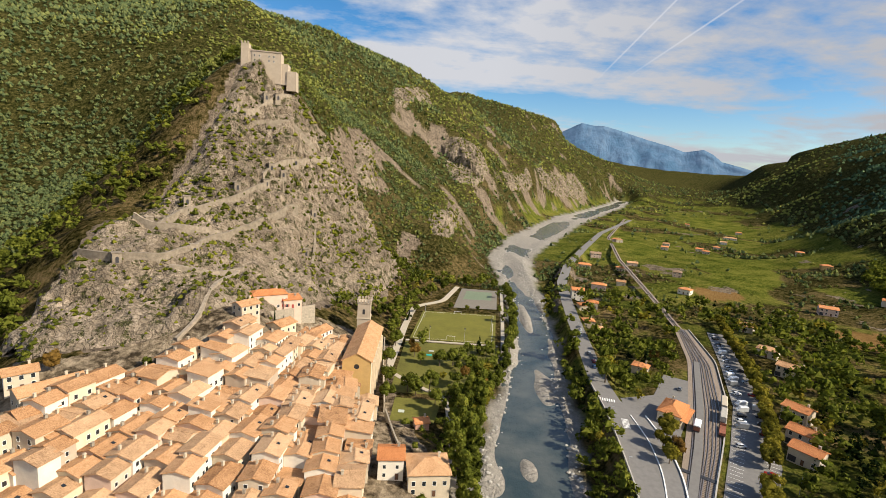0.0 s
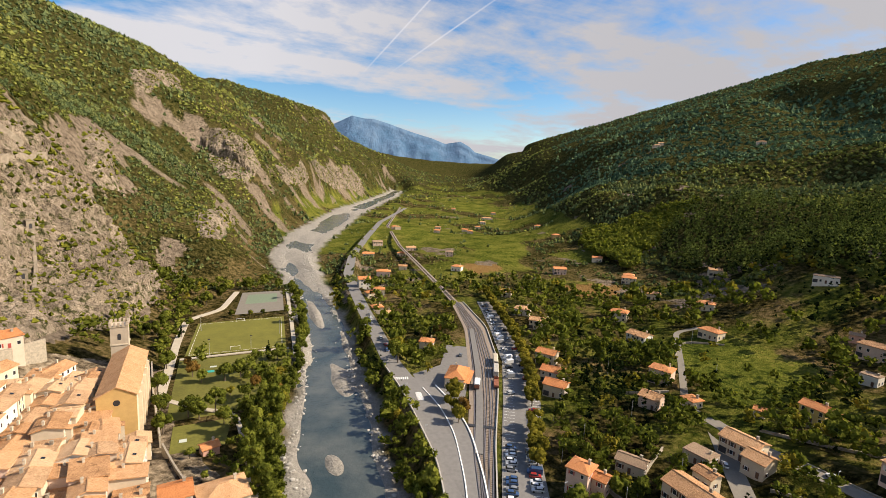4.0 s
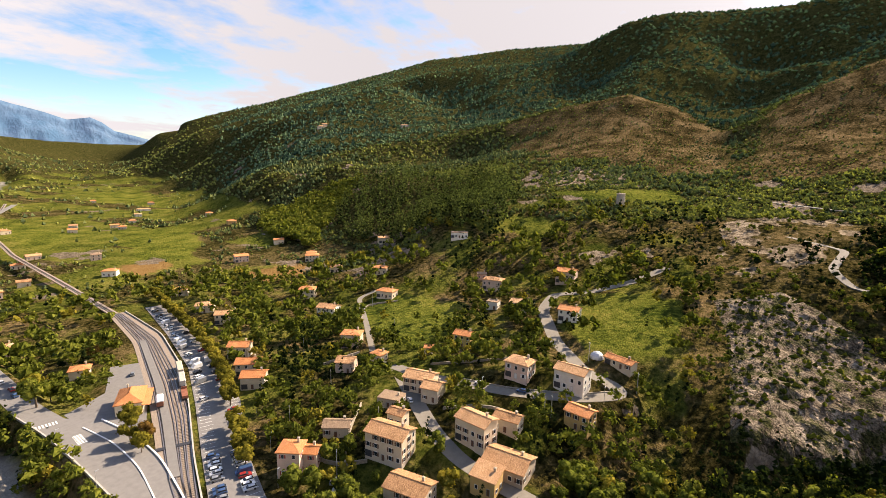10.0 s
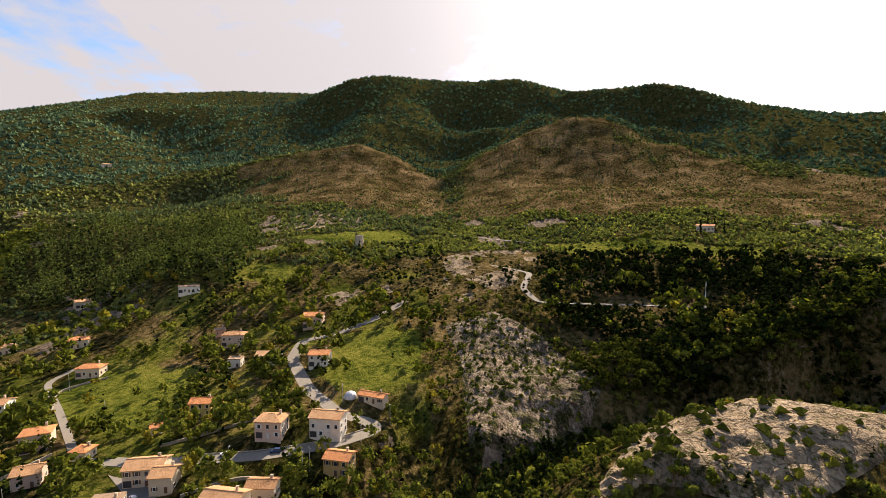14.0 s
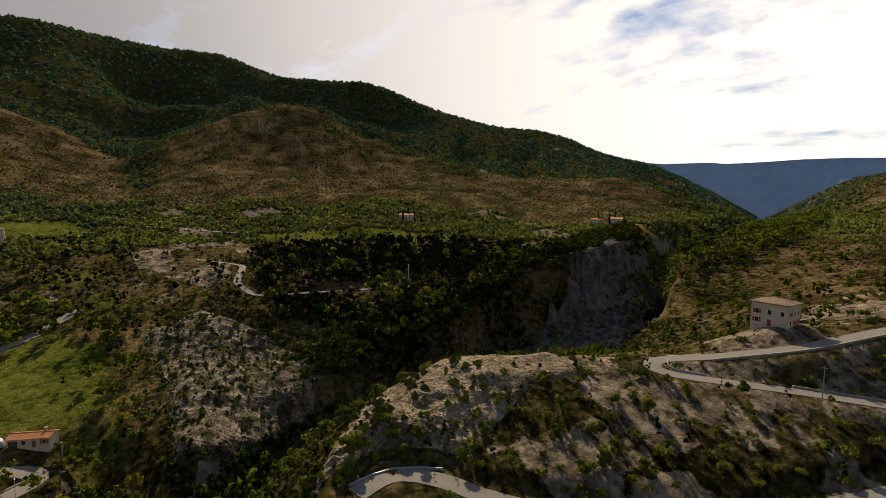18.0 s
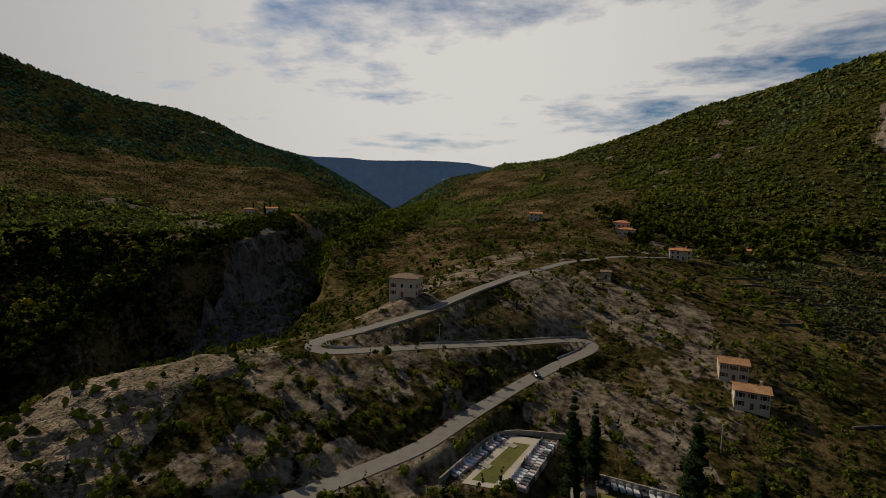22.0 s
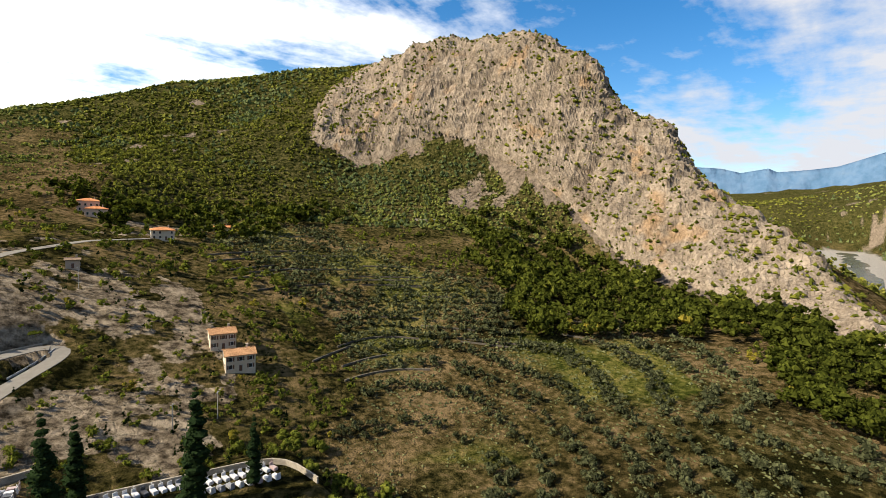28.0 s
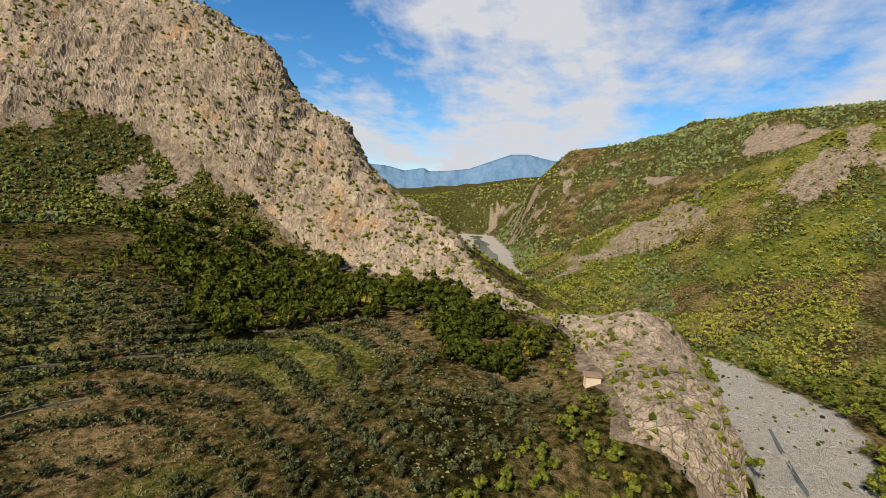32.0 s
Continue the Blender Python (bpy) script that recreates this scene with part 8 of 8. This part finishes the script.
for k, (x, y) in enumerate(q):
    if k not in (5, 6):
        tree("plane", x + pick.uniform(-0.5, 0.5), y + pick.uniform(-0.5, 0.5), pick.uniform(6.5, 8.5), 8.5, "plane trees along the car park", 0.95)
for x, y, w, k in ((88, 168, 8, "plane"), (93, 176, 9, "plane"), (91, 163, 7, "rust"), (86, 158, 7, "plane"), (84, 224, 12, "broadleaf"), (92, 232, 9, "oak"), (90, 243, 8, "willow"), (124, 262, 8, "rust"), (118, 258, 7, "pine"), (101, 246, 8, "broadleaf"), (98, 228, 7, "broadleaf")):
    tree(k, x, y, w, None, "trees near the station")
# left bank: poplars and willows in a row
q, _ = ribbon([(13, 128), (14, 150), (16, 170), (20, 192), (26, 215), (34, 240), (43, 270), (49, 305), (55, 343), (57, 380), (58, 425)], 5.5)
for k, (x, y) in enumerate(q):
    kind = "willow" if 7 < k < 16 and k % 2 else ("poplar" if k < 14 else "broadleaf")
    tree(kind, x + pick.uniform(-2, 2), y, pick.uniform(7, 10) if k < 14 else pick.uniform(6, 8), None, "trees on the left bank", pick.uniform(0.9, 1.2))
for k, (x, y) in enumerate([(8, 148), (6, 158), (9, 170), (12, 180), (7, 186), (14, 200), (18, 208)]):
    tree("poplar", x + 2, y, pick.uniform(8, 11), None, "trees on the left bank", 1.1)
for x, y, w, k in ((-20, 196, 8, "broadleaf"), (-12, 206, 9, "broadleaf"), (-8, 203, 9, "broadleaf"), (-2, 207, 10, "broadleaf"), (1, 196, 7, "broadleaf"), (-22, 214, 8, "oak"), (-25, 232, 10, "broadleaf"), (-24, 262, 9, "broadleaf"), (-27, 285, 9, "broadleaf"), (-28, 300, 8, "oak"), (2, 238, 9, "broadleaf"), (9, 240, 9, "broadleaf"),
                   (-8, 240, 6, "broadleaf"), (-12, 248, 7, "rust"), (28, 258, 7, "broadleaf"), (24, 262, 6, "pine"), (22, 230, 6, "willow"), (4, 222, 4, "willow"), (15, 228, 6, "rust"), (24, 222, 6, "rust"), (-15, 262, 5, "rust"), (-20, 310, 5, "pine"), (-17, 330, 6, "broadleaf"), (8, 345, 5, "oak"), (20, 345, 4, "oak"), (28, 345, 4, "oak"),
                   (-38, 300, 9, "broadleaf"), (-30, 330, 9, "broadleaf"), (-20, 360, 9, "broadleaf"), (-8, 380, 10, "broadleaf"), (2, 398, 9, "oak"), (8, 415, 10, "broadleaf"), (22, 425, 10, "broadleaf"), (35, 430, 10, "broadleaf"), (48, 432, 9, "broadleaf"), (-33, 310, 8, "oak"), (-5, 157, 3, "broadleaf"), (-10, 172, 4, "broadleaf"), (-135, 158, 7, "rust"), (-108, 168, 5, "broadleaf"), (-80, 224, 4, "cypress"), (-1, 130, 5, "broadleaf")):
    tree(k, x, y, w * (0.35 if k == "cypress" else 1), None, "trees of the park")
for x, y, w in ((-3.5, -112, 8.4), (-9, -121, 6.6), (-28.5, -107, 8.8), (-41.5, -108, 5.6)):
    tree("cypress", x, y, w, None, "cypresses of the cemetery", 0.66)
for x, y, w in ((405, -244, 3), (414, -262, 3), (418, -258, 3), (400, -262, 2.6), (300, -428, 3), (285, -430, 3), (306, -446, 3), (318, -434, 2.6)):
    tree("cypress", x, y, w * 1.2, None, "cypresses by the farm", 0.75)
for x, y, w in ((397, -175, 8), (392, -190, 9)):
    tree("broadleaf", x, y, w, None, "twin trees in the meadow")


def clear(x, y, margin=2.0):
    """Which places are free of roads, houses and planted trees."""
    ok = np.ones(len(x), bool)
    for half, path in ROADS.values():
        ok &= along([(p[0], p[1]) for p in path], x, y)[0] > half + margin
    for path, half in ((RAIL_W, 5), (RAIL_E, 6), (PARK_W, 8), (PARK_E, 6)):
        ok &= along(path, x, y)[0] > half
    for hx, hy, hr in HOUSES:
        ok &= np.hypot(x - hx, y - hy) > hr + margin
    for hx, hy, hr in PLANTED:
        ok &= np.hypot(x - hx, y - hy) > hr
    for poly, _ in PADS:
        ok &= ~inside(poly, x, y)
    ok &= ~inside(TOWN, x, y)
    d, (w, z, g) = along(RIVER, x, y)
    return ok & (d > g * 1.05)


OLIVES = [[(-62, -110), (-80, -60), (-105, -12), (-150, 8), (-205, 2), (-215, -40), (-150, -60)], [(-55, -112), (-100, -62), (-150, -38), (-200, -40), (-255, -90), (-255, -150), (-225, -200), (-190, -250), (-190, -340), (-130, -420), (-80, -400), (-100, -300), (-120, -210), (-100, -150)]]
DARKWOOD = [[(200, -130), (216, -170), (216, -210), (224, -290), (256, -290), (256, -95)], [(240, -100), (262, -80), (300, -60), (330, -40), (400, -120), (330, -250), (270, -280), (246, -230), (250, -160)], [(135, 0), (170, -10), (180, -55), (150, -52), (118, -20)], [(290, 0), (340, 40), (420, 60), (470, 40), (420, -20), (330, -20)], [(300, 130), (420, 140), (430, 190), (330, 200)], [(150, 130), (185, 160), (170, 200), (140, 150)]]
OAKWOOD = [[(-217, -434), (-254, -466), (-305, -458), (-347, -398), (-364, -343), (-379, -245), (-363, -183), (-333, -115), (-325, -71), (-265, -26), (-203, 3), (-179, -4), (-175, -24), (-199, -47), (-242, -52), (-232, -98), (-205, -118),
            (-192, -135), (-213, -183), (-230, -216), (-300, -290), (-318, -373), (-276, -404), (-195, -354), (-179, -358)],
           [(1, -560), (-89, -566), (-156, -561), (-231, -572), (-250, -502), (-286, -450), (-215, -374), (-160, -350), (-105, -320), (-49, -334), (-24, -386)]]



def put_trees(name, x, y, width, kind, mat, n, label, tall=1.0, category="trees"):
    if not len(x):
        return
    z, r = ground_at(x, y), np.hypot(x, y)
    vs, fs, base = [], [], 0
    for lo, hi, lobes, sprays, leaf in ((0, 150, n + 2, 22, 0.3), (150, 290, n - (n > 6), 10, 0.36), (290, 5000, max(3, n - 2), 5, 0.55)):
        k = (r >= lo) & (r < hi)
        if not k.any():
            continue
        c, s = crown_lobes(kind, int(k.sum()), lobes)
        w = width[k][:, None, None]
        c = c * w * [1, 1, tall] + np.stack([x[k], y[k], z[k] - 0.05 * width[k]], -1)[:, None]
        v, f = leafage(c.reshape(-1, 3), (s * width[k][:, None]).ravel(), sprays, leaf, hi < 200 and kind in ("round", "tall"))
        vs.append(v)
        fs.append(f + base)
        base += len(v)
    tagged(new(name, tri_mesh(name, np.concatenate(vs), np.concatenate(fs), [mat])), label, category, kind="stuff")


def near_woods():
    x, y, r = scatter(31000, 46, 450)
    keep = clear(x, y) & (rng.uniform(0, 1, len(x)) < np.clip((r / 190) ** 1.3, 0.3, 1))
    x, y, r = x[keep], y[keep], r[keep]
    h, sl = ground_at(x, y), ground_slope(x, y)
    rock, dry, meadow, tilled, gravel = cover(x, y, h, sl)
    az = np.degrees(np.arctan2(x, y))
    grove = zone(OLIVES, x, y, 8)
    oak = zone(OAKWOOD, x, y, 10)
    pale = zone(PALE, x, y, 8)
    dark = zone(DARKWOOD, x, y, 10)
    east = (x > 60) & (y > -10)
    south = ~east & (y < 40)
    patch = fbm(x, y, 28, 3, 101)
    dens = np.where(east & ~dark, 0.78 + 0.6 * patch, np.where(oak | dark, 0.98, np.where(south, 0.95 + 0.6 * patch, np.where((x > -190) & (x < -30) & (y < 290), 0.12, 1.1 + 0.3 * patch))))
    d, (z, g, w) = along([(p[0], p[1], p[3], p[2], p[4]) for p in RIVER], x, y)
    dens = np.where((d < w + 24) & (y > 90) & (x > 0), 1.0, dens)
    bank = (d < w + 24) & (y > 90)
    dens *= (1 - 0.7 * (rock > 0.5)) * (1 - 0.9 * (meadow > 0.8)) * (1 - tilled) * np.where(pale, 0.7, 1.0)
    dens = np.where(grove & ~oak, 0.0, dens)
    k = rng.uniform(0, 1, len(x)) < dens * 0.8
    x, y, r, az = x[k], y[k], r[k], az[k]
    oak, east, south, patch, bank, pale, dark = oak[k], east[k], south[k], patch[k], bank[k], pale[k], dark[k]
    size = np.where(oak | dark, 10.0, np.where(east, 9.6, np.where(bank, 8.0, np.where(south, 5.4, 8.0)))) * rng.uniform(0.5, 1.2, len(x)) * np.clip(r / 230, 0.75, 1.2)
    t = rng.uniform(0, 1, len(x))
    pine = ((south & (t < 0.22)) | (east & (t < 0.14)) | (dark & (t < 0.82))) & ~oak
    yellow = (t > np.where(east, 0.9, 0.985)) & ~pine
    bush = ((south & ~oak & ~dark & (t > 0.5) & ~yellow) | (pale & (t > 0.3))) & ~pine
    leaf = ~pine & ~yellow & ~bush
    put_trees("pine_grove", x[pine], y[pine], size[pine] * 0.85, "pine", LEAF_PINE, 5, "scattered dark pines", 1.0)
    put_trees("autumn_trees", x[yellow], y[yellow], size[yellow] * 0.9, "round", LEAF_PLANE, 6, "trees with yellow leaves")
    put_trees("broadleaf_trees", x[leaf & ~oak], y[leaf & ~oak], size[leaf & ~oak], "round", LEAF, 7, "green broadleaf trees between the gardens")
    put_trees("oak_grove", x[leaf & oak], y[leaf & oak], size[leaf & oak], "round", LEAF_OAK, 11, "dense green oak grove below the cliff")
    put_trees("scrub", x[bush], y[bush], size[bush] * 0.95, "bush", LEAF, 3, "low green scrub on dry ground", 1.0, "scrub")
    # dry stone walls along the terraces
    walls = random.Random(31)
    DRY_STONE = plain("dry_stone", (0.10, 0.085, 0.062), 0.95, 0.5, 1.5, bump=0.2)
    for _ in range(70):
        wx, wy = walls.uniform(-240, -70), walls.uniform(-330, -50)
        if not zone(OLIVES, np.array([wx]), np.array([wy]), 0)[0]:
            continue
        pts = []
        for _ in range(walls.randint(6, 14)):
            gx_, gy_ = float(ground_at(wx + 2, wy) - ground_at(wx - 2, wy)), float(ground_at(wx, wy + 2) - ground_at(wx, wy - 2))
            n_ = math.hypot(gx_, gy_) + 1e-6
            pts.append((wx, wy, float(ground_at(wx, wy))))
            wx, wy = wx - gy_ / n_ * 3.5, wy + gx_ / n_ * 3.5
        if n_ > 0.6 and clear(np.array([p[0] for p in pts]), np.array([p[1] for p in pts]), 3).all():
            wall_along("terrace_wall", pts, 0, 0.7, 0.6, DRY_STONE, "low dry stone wall between olive terraces", deep=1.5)
    # olive terraces follow the slope in rows
    gx, gy = np.meshgrid(np.arange(-275, -50, 1.1), np.arange(-430, 10, 1.1))
    OLIVE_H, OLIVE_W = ground_at(gx.ravel(), gy.ravel()), fbm(gx.ravel(), gy.ravel(), 40, 2, 122)
    rowed, seen = [], set()
    for level in np.arange(30, 130, 1.9):
        on = np.abs(OLIVE_H - level - 0.9 * OLIVE_W) < 0.28
        for a, b in zip(gx.ravel()[on], gy.ravel()[on]):
            key = (int(a // 4.3), int(b // 4.3), int(level // 1.9))
            if key not in seen:
                seen.add(key)
                rowed.append((a, b))
    gx, gy = (np.array(rowed) + rng.uniform(-0.7, 0.7, (len(rowed), 2))).T
    k = zone(OLIVES, gx, gy, 8) & ~zone(OAKWOOD, gx, gy, 10) & clear(gx, gy) & (rng.uniform(0, 1, len(gx)) < 0.55 + 0.42 * smooth(-0.35, 0.25, fbm(gx, gy, 50, 2, 120)))
    put_trees("olive_trees", gx[k], gy[k], rng.uniform(3.4, 5.6, k.sum()) * np.clip(np.hypot(gx[k], gy[k]) / 170, 0.9, 1.2), "bush", LEAF_OLIVE, 5, "grey-green olive trees on terraces", 1.35, "olive grove")
    x, y = rng.uniform(-270, -45, 26000), rng.uniform(-430, 10, 26000)
    k = zone(OLIVES, x, y, 8) & clear(x, y) & (fbm(x, y, 22, 3, 127) + rng.uniform(-0.5, 0.5, len(x)) > 0.1)
    s = rng.uniform(0.3, 1.0, k.sum()) * np.clip(np.hypot(x[k], y[k]) / 200, 0.7, 1.5)
    stuff("terrace_tufts", np.column_stack([x[k], y[k], ground_at(x[k], y[k]) + 0.2 * s]), s, LEAF_OLIVE, "low tufts and shrubs on the terraces", "scrub", 0.8, True)
    # close dark wood below the meadow over the gorge
    x, y = rng.uniform(195, 475, 16000), rng.uniform(-295, 200, 16000)
    k = zone(DARKWOOD, x, y, 10) & clear(x, y, 10) & (y < -60) & (rng.uniform(0, 1, 16000) < 0.3 + 0.5 * smooth(-0.2, 0.2, fbm(x, y, 30, 3, 128)))
    put_trees("dark_wood", x[k], y[k], rng.uniform(4.5, 9, k.sum()), "round", LEAF_PINE, 5, "close dark green wood below the meadow")
    # the conifer plantation on its hill
    x, y, r = scatter(16000, 380, 760, 10, 60)
    k = zone([CONIFERS], x, y, 12) & clear(x, y)
    x, y = x[k][:900], y[k][:900]
    put_trees("conifer_plantation", x, y, rng.uniform(8.5, 12.5, len(x)), "pine", CONIFER, 10, "dense dark conifer plantation on the hill", 1.4, "conifer wood")
    # leafy wood on the crest of that hill
    x, y, r = scatter(9000, 420, 760, 30, 60)
    k = zone([BROADWOOD], x, y, 12) & clear(x, y)
    x, y = x[k][:800], y[k][:800]
    put_trees("hilltop_trees", x, y, rng.uniform(9, 14, len(x)), "round", LEAF, 7, "yellow-green broadleaf wood on the hill")
    # scrub on the gravel of the lower river
    x, y = rng.uniform(-620, -190, 2600), rng.uniform(-20, 260, 2600)
    d, (w, z, g) = along(RIVER, x, y)
    k = (d < g * 1.5) & (d > w + 4) & (fbm(x, y, 30, 3, 125) > -0.1) & (rng.uniform(0, 1, 2600) < 0.5)
    s = rng.uniform(0.25, 1.5, k.sum())
    stuff("riverbed_scrub", np.column_stack([x[k], y[k], ground_at(x[k], y[k]) + 0.3 * s]), s, LEAF_OAK, "low green bushes on the gravel bed", "scrub", 0.8)
    # trees along the rim of the gorge
    x, y = rng.uniform(110, 290, 9000), rng.uniform(-420, -40, 9000)
    d, (w, z) = along(GORGE, x, y)
    k = (d > w + 9) & (d < w + 42) & (x > 190 + 0.1 * (y + 200)) & clear(x, y) & (rng.uniform(0, 1, 9000) < 0.55)
    put_trees("rim_trees", x[k], y[k], rng.uniform(4, 8.5, k.sum()), "round", LEAF_OAK, 7, "dense green trees on the rim of the gorge")
    # green wood climbing from the gorge towards the notch
    x, y = rng.uniform(90, 330, 6000), rng.uniform(-720, -280, 6000)
    k = zone([[(168, -300), (196, -360), (232, -400), (262, -520), (270, -700), (200, -700), (150, -540), (134, -420), (140, -330)]], x, y, 14) & clear(x, y, 4) & (rng.uniform(0, 1, 6000) < 0.75)
    put_trees("notch_trees", x[k], y[k], rng.uniform(5, 10, k.sum()), "round", LEAF, 6, "green broadleaf wood climbing from the gorge")
    # dark trees in the bottom of the gorge
    x, y = rng.uniform(110, 240, 5000), rng.uniform(-330, -20, 5000)
    d, (w, z) = along(GORGE, x, y)
    k = (d < w) & (rng.uniform(0, 1, 5000) < 0.3)
    put_trees("gorge_trees", x[k], y[k], rng.uniform(5, 9, k.sum()), "round", LEAF_PINE, 6, "dark trees crowding the gorge floor")
    # boulders along the river
    x, y = rng.uniform(-40, 140, 30000), rng.uniform(85, 700, 30000)
    d, (w, z, g) = along(RIVER, x, y)
    k = (np.abs(d - w) < 4.5) & (rng.uniform(0, 1, 30000) < 0.4)
    s = rng.uniform(0.25, 1.0, k.sum()) ** 1.6
    stuff("river_boulders", np.column_stack([x[k], y[k], ground_at(x[k], y[k]) + 0.15 * s]), s, CONCRETE, "pale grey boulders along the water", "boulders", 0.7)
    # bushes on the crags
    cs, ss = [], []
    for verts, step in CRAGS:
        n = int(len(verts) * step * step * (0.075 if step < 1.6 else 0.04))
        v = verts[rng.integers(0, len(verts), n * 3)]
        v = v[fbm(v[:, 0], v[:, 1], 26, 3, 130) + rng.uniform(-0.5, 0.5, len(v)) > 0.0][:n]
        r = np.hypot(v[:, 0], v[:, 1])
        s = rng.uniform(0.5, 1.5, len(v)) ** 1.3 * np.clip(r / 240, 1.0, 1.7)
        cs.append(v + np.stack([0 * s, 0 * s, 0.25 * s], -1))
        ss.append(s)
    stuff("rock_scrub", np.concatenate(cs), np.concatenate(ss), LEAF_OAK, "small dark bushes clinging to the rock", "scrub", 0.9, True)
    # bands of leafy wood on the hill across the lower river
    x, y, r = scatter(9000, 430, 1150, 150, 190)
    d, (w, z, g) = along(RIVER, x, y)
    k = (d > w + g + 14) & (fbm(x + 0.6 * y, y, 130, 4, 210) + rng.uniform(-0.35, 0.35, len(x)) > 0.12) & clear(x, y)
    put_trees("hill_trees", x[k], y[k], rng.uniform(4.5, 9, k.sum()) * np.clip(r[k] / 700, 0.8, 1.3), "round", HILL_OAK, 5, "bright green broadleaf trees in bands on the hill")


near_woods()
